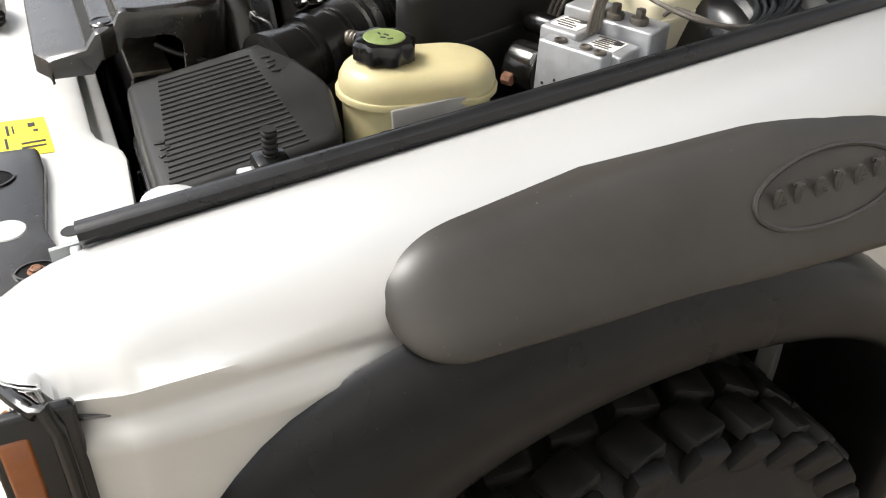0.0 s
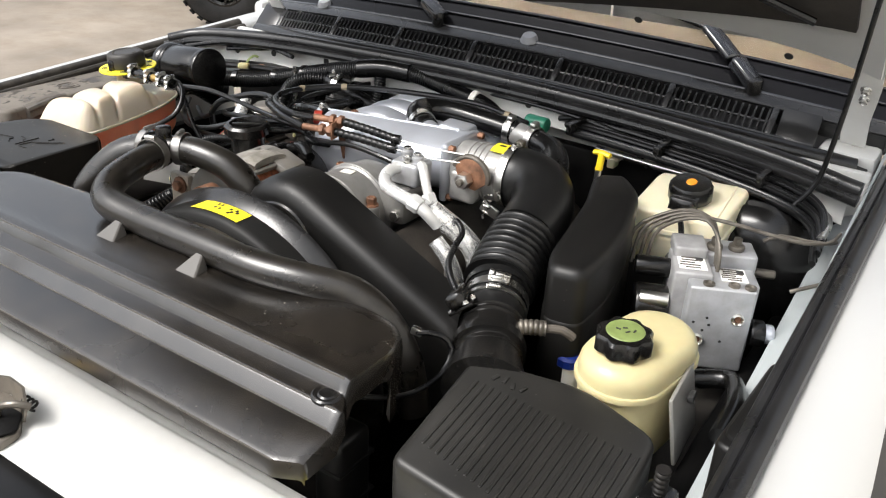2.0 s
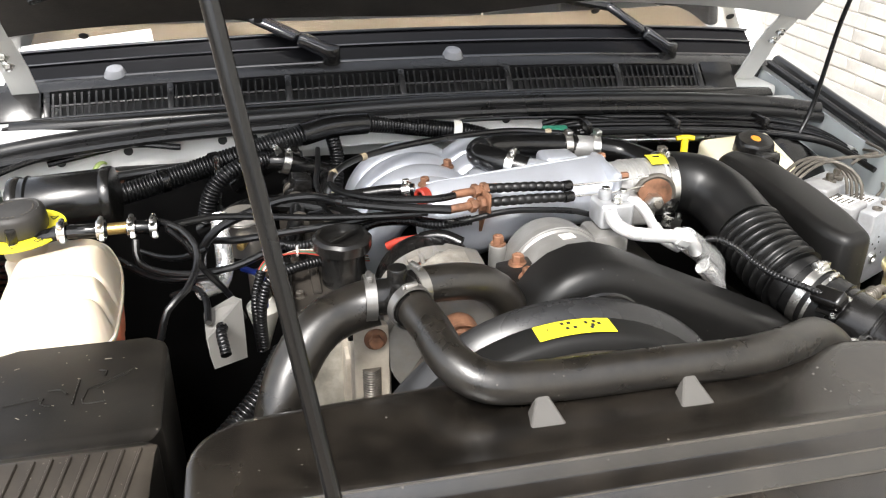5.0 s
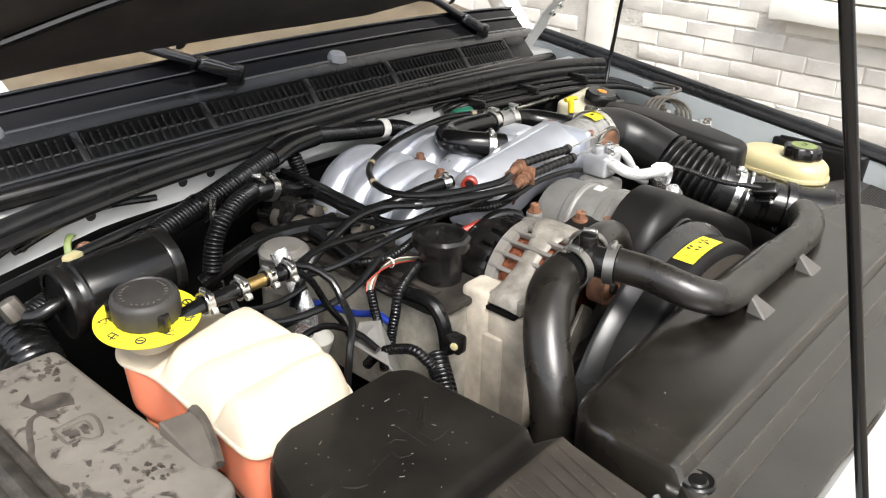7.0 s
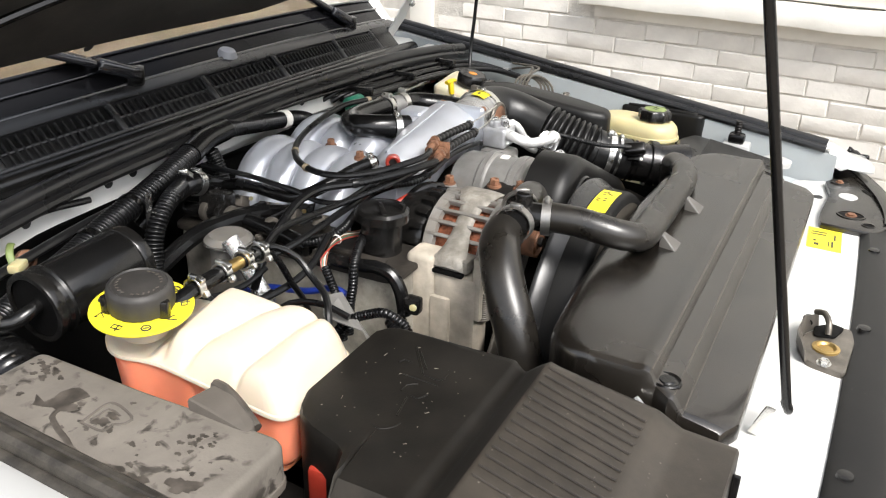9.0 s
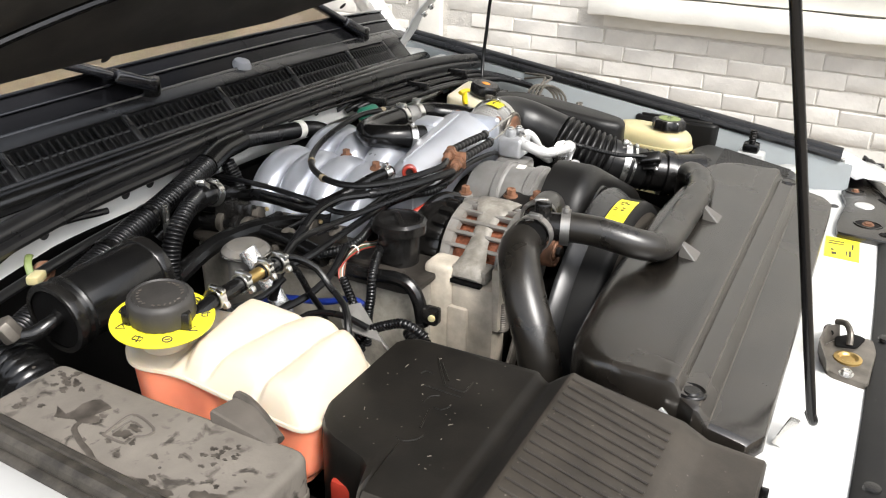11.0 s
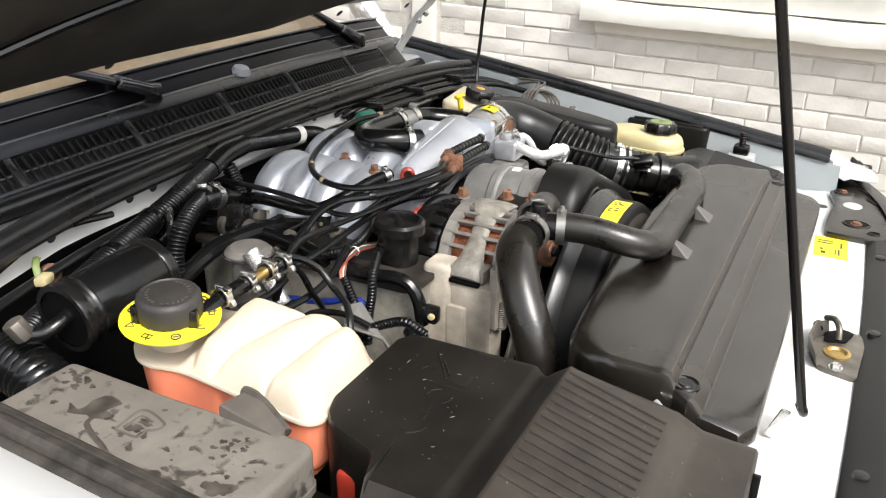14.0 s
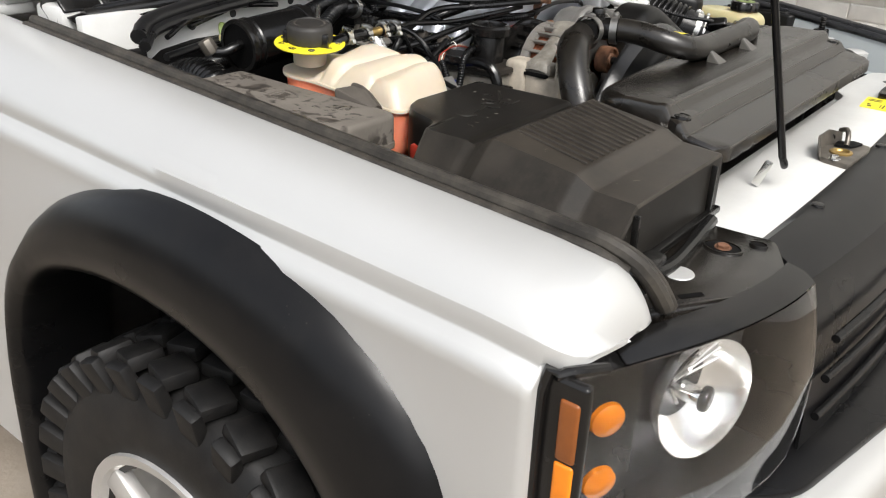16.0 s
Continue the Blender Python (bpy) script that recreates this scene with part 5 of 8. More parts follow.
put("rim", lathe([(FR - 0.001, 0.509), (FR + 0.001, 0.5105), (FR + 0.0115, 0.527), (FR + 0.0125, 0.530), (FR + 0.0125, 0.534), (FR - 0.02, 0.536)], FC, (0, 1, 0), 96, None, False), SLAT, cowl, "faded grey raised rim")
put("drum", lathe([(FR - 0.016, 0.468), (FR - 0.006, 0.4705), (FR - 0.002, 0.475), (FR, 0.482), (FR, 0.510)], FC, (0, 1, 0), 96, None, False), MATTE, cowl)
put("front_dish", lathe([(FR - 0.016, 0.4685), (FR - 0.022, 0.471), (FR - 0.06, 0.484), (0.10, 0.495), (0.02, 0.495)], FC, (0, 1, 0), 64, None, False), BEIGE_DUST, cowl, "dust-coated front face")


def cowl_patch(u, v, lift=0.0012):
    w = math.pi / 2 + 0.020 - 0.187 * u
    y = 0.478 + 0.029 * v
    return (FC.x + (FR + lift) * math.cos(w), y, FC.z + (FR + lift) * math.sin(w))


def patch(u0, u1, v0, v1, lift, parent, material, name):
    bm = sheet(6, 1, lambda u, v: cowl_patch(u0 + (u1 - u0) * u, v0 + (v1 - v0) * v, lift))
    return put(name, bm, material, parent)


lab = patch(-1.0, 1.0, 0.0, 1.0, 0.0012, cowl, YELLOW, "label")
for u, v in ((-0.25, 0.35), (-0.15, 0.7), (-0.05, 0.35), (-0.32, 0.7), (0.28, 0.6), (0.42, 0.4), (0.5, 0.65), (0.60, 0.5), (0.36, 0.25), (-0.7, 0.5)):
    patch(u, u + (0.09 if u > -0.5 else 0.03), v, v + 0.18, 0.0018, lab, INK_AND_HOLE_BLACK, "print_bar")

# engine block and drive cover
engine = thing("engine", (0, 0.8, 0.45), "dirty vee engine with silver intake manifold", "engine")
# Block is near-black: shade between the parts is put into its colour.
part("block", box((0.44, 0.52, 0.42), (0.0, 0.84, 0.74), 0.03), PIT, engine, "engine block, gap shade put into its near-black colour")
part("rocker_cover", box((0.17, 0.46, 0.10), (0.205, 0.85, 0.955), 0.022, (0, 30, 0)), CAST_DK, engine, "dirty cast rocker cover")
rocker = part("rocker_cover", slab(round_poly([(-0.292, 0.672), (-0.20, 0.672), (-0.20, 1.05), (-0.292, 1.05)], 0.022, 4), 0.86, 1.024, 0.012, seg=3), ROCKER, engine, "dust-greyed cast rocker cover")
part("cover_flange", slab(round_poly([(-0.299, 0.665), (-0.19, 0.665), (-0.19, 1.055), (-0.299, 1.055)], 0.024, 4), 1.0235, 1.032, 0.003), CAST_DK, rocker)
part("cover_rib", box((0.012, 0.30, 0.006), (-0.262, 0.85, 1.034), 0.002), CAST_DK, rocker)
for y in (0.70, 0.80, 0.90, 1.0):
    bolt((-0.285, y, 1.032), 0.006, rocker, WORN, (0, 0, 1), 0.007)
part("front_timing_cover", box((0.34, 0.10, 0.30), (0.0, 0.60, 0.80), 0.02), DARK, engine)


def stadium_xz(c0, c1, r0, y0, y1, bevel):
    bm = slab(stadium(c0, c1, r0), y0, y1, bevel, seg=4)
    for v in bm.verts:
        v.co = Vector((v.co.x, -v.co.z, v.co.y))
    return bm


guard = put("belt_guard", stadium_xz((0.068, 1.036), (0.310, 0.922), 0.089, -0.622, -0.548, 0.026), PLASTIC_MATT, engine, "smooth black plastic belt guard")
for r in (0.056, 0.044):
    put("raised_arc", tube([(0.068 + r * math.cos(w), 0.5485, 1.034 + r * math.sin(w)) for w in [0.1 + 0.19 * k for k in range(16)]], 0.0055, 10), PLASTIC, guard)

# air-conditioning compressor with its manifold block and pipes
comp = thing("compressor", (0.074, 0.69, 0.98), "grey cast compressor with rusty bolts", "compressor")
CX, CZ = 0.074, 1.038
put("body", lathe([(0.030, 0.598), (0.058, 0.600), (0.063, 0.606), (0.063, 0.640), (0.067, 0.643), (0.067, 0.662), (0.064, 0.665), (0.0635, 0.700), (0.0665, 0.703), (0.0665, 0.716), (0.0635, 0.719), (0.0625, 0.752), (0.057, 0.764), (0.03, 0.768)], (CX, 0, CZ), (0, 1, 0), 56), COMP, comp)
for y in (0.6525, 0.7095):
    put("clamp_band", lathe([(0.0672, -0.006), (0.0690, -0.005), (0.0690, 0.005), (0.0672, 0.006)], (CX, y, CZ), (0, 1, 0), 56, None, False), COMP, comp)
lab_ = put("label", box((0.019, 0.014, 0.0008), (0.076, 0.686, 1.1022), 0, (0, 0, 8)), WHITE_PL, comp, "small white label")
put("data_plate", sheet(6, 2, lambda u, v: (CX - 0.0645 * math.sin(0.2 + 0.5 * u), 0.672 + 0.022 * v, CZ + 0.0645 * math.cos(0.2 + 0.5 * u))), COMP, comp)
for x, y, z, h in ((0.005, 0.754, 1.066, 0.05), (0.135, 0.668, 1.070, 0.06)):
    put("lug", drum((x, y, z - h), (x, y, z), 0.0125, 0.003, 16), COMP, comp)
    bolt((x, y, z), 0.0080, comp, RUST, (0, 0, 1), 0.013, bay=False)
put("bracket_plate", box((0.045, 0.075, 0.012), (0.004, 0.652, 1.070), 0.004, (0, -8, 0)), DARK, comp, "dark bracket plate")
for x, y, z in ((0.007, 0.674, 1.074), (0.006, 0.628, 1.078)):
    put("washer", drum((x, y, z), (x, y, z + 0.003), 0.0125, 0.001, 18), RUST, comp)
    bolt((x, y, z + 0.003), 0.0085, comp, RUST, (0, 0, 1), 0.012, bay=False)
put("lower_flange", box((0.052, 0.060, 0.058), (0.146, 0.728, 1.062), 0.010), COMP, comp)
put("flange_bolt", drum((0.158, 0.690, 1.050), (0.158, 0.700, 1.050), 0.0085, 0.002, 6), STEEL, comp)
blk = put("manifold_block", box((0.048, 0.044, 0.036), (0.157, 0.735, 1.110), 0.006, seg=3), MACHINED, comp, "silver pipe block")
for x, y, h in ((0.147, 0.738, 0.014), (0.170, 0.732, 0.011)):
    put("port", drum((x, y, 1.126), (x, y, 1.126 + h), 0.0092, 0.002, 18), MACHINED, blk)
    put("port_cap", drum((x, y, 1.126 + h), (x, y, 1.131 + h), 0.0058, 0.002, 8), STEEL, blk)
bolt((0.158, 0.722, 1.128), 0.006, comp, STEEL, (0, 0, 1), 0.009, bay=False)
pipes = thing("refrigerant_pipe", (0.17, 0.66, 1.1), "whitish bent aluminium refrigerant pipe", "pipe")
put("pipe", tube([(0.150, 0.725, 1.118), (0.143, 0.704, 1.117), (0.145, 0.686, 1.111), (0.160, 0.671, 1.105), (0.190, 0.660, 1.104), (0.222, 0.655, 1.101), (0.240, 0.660, 1.088), (0.252, 0.668, 1.072)], 0.0090, 16), PIPE, pipes)
put("pipe", tube([(0.172, 0.735, 1.122), (0.186, 0.722, 1.126), (0.198, 0.712, 1.112), (0.210, 0.706, 1.090), (0.224, 0.704, 1.074), (0.246, 0.700, 1.062)], 0.0070, 14), PIPE, pipes)
put("union", drum((0.212, 0.655, 1.104), (0.230, 0.657, 1.097), 0.0125, 0.003, 8), PIPE, pipes)
put("union", drum((0.206, 0.708, 1.094), (0.216, 0.704, 1.080), 0.0115, 0.003, 6), PIPE, pipes)
put("foil_sleeve", tube([(0.236, 0.672, 1.090), (0.256, 0.682, 1.074), (0.276, 0.690, 1.058), (0.298, 0.694, 1.036), (0.306, 0.698, 1.0)], 0.0160, 18, 0.005), FOIL, pipes, "crinkled foil-wrapped pipe")
put("foil_sleeve", tube([(0.258, 0.655, 1.056), (0.280, 0.655, 1.034), (0.292, 0.66, 1.0), (0.296, 0.665, 0.95)], 0.0115, 14, 0.005), FOIL, pipes)

# alternator: cast housing, copper windings behind slots, big bracket arm
alt = thing("alternator", (-0.165, 0.66, 0.88), "dull cast alternator with copper windings", "alternator")
AC = Vector((-0.114, 0.0, 1.016))
part("winding", drum(AC + Vector((0, 0.588, 0)), AC + Vector((0, 0.682, 0)), 0.067, 0.004, 40), COPPER, alt, "copper windings")
bm = lathe([(0.03, 0.570), (0.064, 0.572), (0.078, 0.578), (0.079, 0.590), (0.079, 0.600), (0.070, 0.604)], AC, (0, 1, 0), 40, None, False)
part("front_housing", bm, CAST, alt)
bm = lathe([(0.070, 0.668), (0.078, 0.670), (0.079, 0.684), (0.068, 0.690), (0.02, 0.692)], AC, (0, 1, 0), 40, None, False)
part("rear_housing", bm, CAST, alt)
for k in range(24):
    w = 2 * math.pi * k / 24
    p = AC + Vector((0.0745 * math.cos(w), 0.636, 0.0745 * math.sin(w)))
    one = box((0.009, 0.098, 0.0060), (0, 0, 0), 0.0015, (0, 0, 0))
    bmesh.ops.transform(one, matrix=Matrix.Translation(p) @ Matrix.Rotation(-w, 4, "Y"), verts=one.verts)
    part("vent_rib", one, CAST, alt)
arm = [(-0.080, 1.091, 0.600, 0.682), (-0.100, 1.094, 0.600, 0.678), (-0.120, 1.092, 0.606, 0.668), (-0.140, 1.085, 0.613, 0.656), (-0.160, 1.073, 0.616, 0.650), (-0.182, 1.060, 0.612, 0.648), (-0.203, 1.051, 0.603, 0.648), (-0.220, 1.047, 0.596, 0.649), (-0.231, 1.041, 0.594, 0.650), (-0.236, 1.030, 0.594, 0.650)]
strap = [[(x + 0.004 * abs(t) ** 4, (y0 + y1) / 2 + (y1 - y0) / 2 * t, z - 0.005 * abs(t) ** 4) for t in (-1, -0.85, -0.4, 0, 0.4, 0.85, 1)] for x, z, y0, y1 in [(x, z + 0.006, (y0 + y1) / 2 - 0.40 * (y1 - y0), (y0 + y1) / 2 + 0.40 * (y1 - y0)) for x, z, y0, y1 in arm]]
part("bracket_arm", rail(strap, 0.012), ARM, alt, "dirty cast bracket arm", 50)
part("arm_foot", box((0.030, 0.054, 0.022), (-0.214, 0.621, 1.036), 0.006), ARM, alt)
part("top_lug", box((0.05, 0.045, 0.016), (-0.078, 0.672, 1.080), 0.006, (0, 18, 0)), CAST, alt)
part("mount_block", box((0.046, 0.044, 0.194), (-0.214, 0.664, 0.949), 0.010, seg=3), PALE_CAST, alt, "pale dirty cast mounting block")
part("mount_block", box((0.046, 0.064, 0.17), (-0.209, 0.612, 0.938), 0.006), PALE_CAST, alt)
part("mount_block", box((0.02, 0.030, 0.13), (-0.228, 0.632, 0.921), 0.004), PALE_CAST, alt)
# Slot shade drawn as a near-black bar.
part("mount_slot", box((0.01, 0.045, 0.006), (-0.230, 0.622, 1.0255), 0.001), PIT, alt)
part("knurled_nut", tube([(-0.211, 0.578, 0.955), (-0.211, 0.578, 1.0)], 0.012, 14, ribs=0.0035, depth=0.08), WORN, alt, "knurled steel adjuster")
part("adjuster_strap", box((0.030, 0.006, 0.16), (-0.180, 0.558, 0.955), 0.002, (0, 35, 0)), WORN, alt, "brown steel adjuster strap")
for k in range(9):
    w = radians(20 + 18 * k)
    one = box((0.014, 0.020, 0.010), (0, 0, 0), 0.002)
    bmesh.ops.transform(one, matrix=Matrix.Translation(AC + Vector((0.072 * math.cos(w), 0.700, 0.072 * math.sin(w)))) @ Matrix.Rotation(-w, 4, "Y"), verts=one.verts)
    part("cap_tooth", one, PLASTIC, alt)
part("rear_cap", drum((-0.114, 0.691, 1.016), (-0.114, 0.750, 1.016), 0.070, 0.012, 36), PLASTIC, alt, "black rear cap")
idler = put("idler_pulley", lathe([(0.006, -0.012), (0.012, -0.012), (0.014, -0.007), (0.019, -0.007), (0.021, -0.012), (0.0245, -0.012), (0.0245, 0.012), (0.018, 0.012)], (-0.096, 0.566, 1.047), (0, 1, 0), 36), RUST, alt, "rusty idler pulley")
put("pulley_bolt", drum((-0.096, 0.556, 1.047), (-0.096, 0.548, 1.047), 0.0075, 0.001, 6), DARK, idler)
put("tension_bracket", slab(round_poly([(-0.215, 0.592), (-0.172, 0.592), (-0.176, 0.606), (-0.212, 0.606)], 0.004, 2), 0.960, 1.056, 0.004), PALE_CAST, alt, "pale cast tension bracket")
put("bracket_washer", drum((-0.189, 0.592, 1.040), (-0.189, 0.588, 1.040), 0.0135, 0.001, 20), RUST, alt)
put("bracket_bolt", drum((-0.189, 0.588, 1.040), (-0.189, 0.580, 1.040), 0.0085, 0.001, 6), RUST, alt)
conn = thing("terminal_boot", (-0.10, 0.765, 1.06), "red plastic terminal boots on alternator cables", "connector")
for pts in ([(-0.142, 0.785, 1.062), (-0.129, 0.780, 1.070), (-0.111, 0.771, 1.076), (-0.096, 0.764, 1.080)], [(-0.140, 0.766, 1.060), (-0.130, 0.764, 1.066), (-0.112, 0.763, 1.071), (-0.095, 0.760, 1.075)]):
    put("boot", tube(pts, 0.0056, 14, 0.006), RED, conn)
put("black_sleeve", tube([(-0.099, 0.764, 1.078), (-0.085, 0.760, 1.083), (-0.068, 0.752, 1.084), (-0.05, 0.74, 1.078)], 0.0095, 14), RUBBER, conn)

# oil filler
oil = thing("oil_filler", (-0.24, 0.735, 0.98), "black plastic oil filler tube and cap", "oil filler")
part("tube", drum((-0.222, 0.735, 0.92), (-0.226, 0.728, 1.085), 0.029, 0.004, 28), PLASTIC, oil)
capb = lathe([(0.034, 0), (0.038, 0.003), (0.038, 0.016), (0.034, 0.020), (0.029, 0.0205), (0.027, 0.012), (0.01, 0.012)], (-0.226, 0.728, 1.080), (0.02, -0.02, 1), 28, squash=lambda w: 1 + 0.025 * math.cos(8 * w))
box((0.05, 0.008, 0.008), (-0.226, 0.728, 1.096), 0.002, (0, 0, 40), capb)
part("cap", capb, PLASTIC, oil)

# silver vacuum valve, brass tee and clips beside the coolant tank
valve = thing("vacuum_valve", (-0.332, 0.935, 1.0), "grey metal vacuum valve with a domed cap", "valve")
put("body", drum((-0.332, 0.935, 1.0), (-0.332, 0.935, 1.052), 0.027, 0.004, 32), CAST, valve)
put("cap", lathe([(0.031, 0), (0.0345, 0.003), (0.0345, 0.007), (0.032, 0.010), (0.029, 0.011), (0.026, 0.0145), (0.010, 0.0155)], (-0.332, 0.935, 1.052), (0, 0, 1), 36), CAST, valve)
put("rim", lathe([(0.0350, -0.001), (0.0362, 0.0), (0.0350, 0.001)], (-0.332, 0.935, 1.056), (0, 0, 1), 36, None, False), STEEL, valve)
put("nipple", drum((-0.332, 0.908, 1.030), (-0.338, 0.890, 1.030), 0.006, 0.001, 12), BRASS, valve)
tee = thing("brass_tee", (-0.50, 0.755, 1.11), "brass hose tee with bright clips", "hose tee")
part("tee", tube([(-0.515, 0.756, 1.123), (-0.484, 0.755, 1.1235)], 0.0075, 12), BRASS, tee)
part("hose_end", drum((-0.545, 0.755, 1.124), (-0.510, 0.756, 1.123), 0.0092, 0.001, 14), RUBBER, tee)
part("hose_end", drum((-0.488, 0.755, 1.1235), (-0.450, 0.754, 1.121), 0.0092, 0.001, 14), RUBBER, tee)
for x, y, z in ((-0.562, 0.754, 1.126), (-0.518, 0.756, 1.123), (-0.482, 0.755, 1.123), (-0.456, 0.754, 1.1215)):
    clamp((x, y, z), (1, 0, -0.03), 0.0106, tee, w=0.009)
    part("clip_ear", box((0.007, 0.010, 0.009), (x, y - 0.008, z + 0.011), 0.002, (25, 0, 0)), STEEL, tee)
    part("clip_ear", box((0.007, 0.008, 0.008), (x + 0.002, y - 0.012, z - 0.006), 0.002, (-25, 0, 0)), STEEL, tee)
cable("coolant_hose", [(-0.600, 0.762, 1.112), (-0.580, 0.755, 1.122), (-0.562, 0.754, 1.125), (-0.535, 0.755, 1.124)], 0.0088, RUBBER, "short black coolant hose on the tee", "hose")

# intake: plenum, throttle body, curved runners
mani = thing("intake_manifold", (0.0, 0.9, 1.0), "satin silver cast intake manifold with curved runners", "intake manifold")
PLEN = smooth_line([(0, -0.024, -0.112), (0, -0.040, -0.095), (0, -0.047, -0.070), (0, -0.048, -0.048), (0, -0.042, -0.026), (0, -0.024, -0.009), (0, -0.006, -0.0005), (0, 0.004, -0.001), (0, 0.020, -0.010), (0, 0.033, -0.026), (0, 0.038, -0.050), (0, 0.034, -0.085), (0, 0.02, -0.11)], 0.006)


def plenum(u, v):
    x = -0.089 + 0.277 * u ** 1.25
    q = min(1.0, (x + 0.089) / 0.022)
    end = 0.45 + 0.55 * math.sqrt(1 - (1 - q) ** 2)
    wide = lerp(x, [-0.09, 0.12], [0.82, 1.30])
    p = PLEN[round(v * (len(PLEN) - 1))]
    deep = 1.0 if x < 0.0 else lerp(x, [0.0, 0.06], [1.0, 0.80])
    return (x, 0.822 + 0.108 * (x + 0.088) + p.y * wide * end, 1.1345 + 0.045 * (x + 0.088) - 0.05 + (p.z * deep + 0.05) * end)


put("plenum", sheet(44, len(PLEN) - 1, plenum), ALU, mani, "smooth silver plenum", 60)
put("plenum_end", slab(round_poly([(-0.091, 0.800), (-0.083, 0.800), (-0.083, 0.842), (-0.091, 0.842)], 0.003, 2), 1.055, 1.112, 0.003), ALU, mani)
put("cast_ridge", tube([(-0.080, 0.8235, 1.1340), (0.03, 0.835, 1.1400), (0.165, 0.850, 1.1460)], 0.0018, 8, 0.03), ALU, mani)
put("split_line", tube([(-0.070, 0.788, 1.098), (0.03, 0.785, 1.104), (0.16, 0.794, 1.112)], 0.0010, 6, 0.03), CAST, mani)
for k in range(4):
    y = 0.897 + 0.0555 * k
    pts = [(0.030, y + 0.010, 1.020), (0.005, y + 0.008, 1.052), (-0.035, y + 0.005, 1.076), (-0.076, y, 1.081), (-0.116, y - 0.004, 1.063), (-0.142, y - 0.008, 1.020), (-0.150, y - 0.01, 0.95)]
    put("runner", tube(pts, 0.0305, 28, 0.006), ALU, mani, "bulging silver runner")
for k, y in enumerate((0.930, 0.993, 1.056)):
    pts = [(-0.005, y, 1.025), (0.012, y, 1.064), (0.052, y, 1.088), (0.105, y, 1.080), (0.150, y, 1.035), (0.165, y, 0.95)]
    put("runner", tube(pts, 0.0315, 28, 0.006), ALU, mani, "bulging silver runner")
for x, y, z in ((-0.014, 0.975, 1.097), (0.050, 0.935, 1.099), (-0.070, 0.880, 1.108)):
    put("boss", drum((x, y, z - 0.035), (x, y, z), 0.0105, 0.002, 18), ALU, mani)
    put("washer", drum((x, y, z), (x, y, z + 0.002), 0.0105, 0.0005, 18), RUST, mani)
    bolt((x, y, z + 0.002), 0.0072, mani, RUST, (0, 0, 1), 0.011, bay=False)
put("air_stub", drum((0.060, 0.892, 1.122), (0.125, 0.862, 1.116), 0.0185, 0.003, 28), ALU, mani)
put("side_block", box((0.055, 0.045, 0.040), (0.135, 0.892, 1.120), 0.008, (0, 3, 6), seg=3), ALU, mani)
tb = put("throttle_body", drum((0.188, 0.826, 1.100), (0.272, 0.829, 1.103), 0.0415, 0.005, 40), TB_CAST, mani, "ribbed cast throttle body")
for x in (0.212, 0.222, 0.232, 0.242):
    put("rib", drum((x, 0.827, 1.1009), (x + 0.004, 0.827, 1.1011), 0.0435, 0.001, 40), TB_CAST, tb)
put("flange", box((0.014, 0.098, 0.094), (0.184, 0.826, 1.099), 0.007, seg=3), ALU, tb)
for dy, dz in ((-0.041, 0.040), (0.041, 0.040), (-0.041, -0.038)):
    put("flange_bolt", drum((0.190, 0.826 + dy, 1.099 + dz), (0.200, 0.826 + dy, 1.099 + dz), 0.0055, 0.001, 6), RUST, tb)
put("outer_ring", drum((0.266, 0.829, 1.103), (0.276, 0.829, 1.103), 0.0455, 0.002, 40), TB_CAST, tb)
put("yellow_tag", sheet(6, 2, lambda u, v: (0.247 + 0.026 * v, 0.828 - 0.0462 * math.sin(-0.15 + 0.62 * u), 1.1025 + 0.0462 * math.cos(-0.15 + 0.62 * u)), 0.0006), YELLOW, tb)
put("print_bar", sheet(3, 1, lambda u, v: (0.255 + 0.010 * v, 0.828 - 0.0470 * math.sin(0.05 + 0.10 * u), 1.1025 + 0.0470 * math.cos(0.05 + 0.10 * u))), INK_AND_HOLE_BLACK, tb)
put("sensor_housing", box((0.045, 0.028, 0.048), (0.222, 0.785, 1.088), 0.007, seg=3), TB_CAST, tb)
def disc_xz(poly, y0, y1, at, bevel=0.001):
    bm = slab(poly, y0, y1, bevel)
    for v in bm.verts:
        v.co = Vector((at[0] + v.co.x, at[1] - v.co.z, at[2] + v.co.y))
    return bm


LV = (0.237, 0.788, 1.110)
sector = [(0.029 * math.cos(radians(w)), 0.029 * math.sin(radians(w))) for w in range(-10, 170, 15)] + [(-0.018, -0.016), (0.010, -0.020)]
lever = put("throttle_lever", disc_xz(sector, 0.012, 0.018, LV), RUST, tb, "rusty throttle lever")
put("lever_rim", tube([(LV[0] + 0.030 * math.cos(radians(w)), LV[1] - 0.015, LV[2] + 0.030 * math.sin(radians(w))) for w in range(-10, 170, 10)], 0.0042, 8, sharp=True), WORN, lever)
put("lever_nut", drum((LV[0] - 0.004, LV[1] - 0.018, LV[2] - 0.004), (LV[0] - 0.004, LV[1] - 0.036, LV[2] - 0.004), 0.012, 0.002, 6), STEEL, lever, "bright hexagon nut")
put("spindle", drum((LV[0] - 0.004, LV[1] + 0.03, LV[2] - 0.004), (LV[0] - 0.004, LV[1] - 0.042, LV[2] - 0.004), 0.0055, 0.001, 12), WORN, tb)
put("lever_spring", tube([(0.266 + 0.006 * math.cos(0.8 * k), 0.778 + 0.006 * math.sin(0.8 * k), 1.088 - 0.0013 * k) for k in range(30)], 0.0016, 6), STEEL, tb)
put("stop_tab", box((0.03, 0.004, 0.016), (0.272, 0.775, 1.065), 0.001, (0, 20, 0)), STEEL, tb)
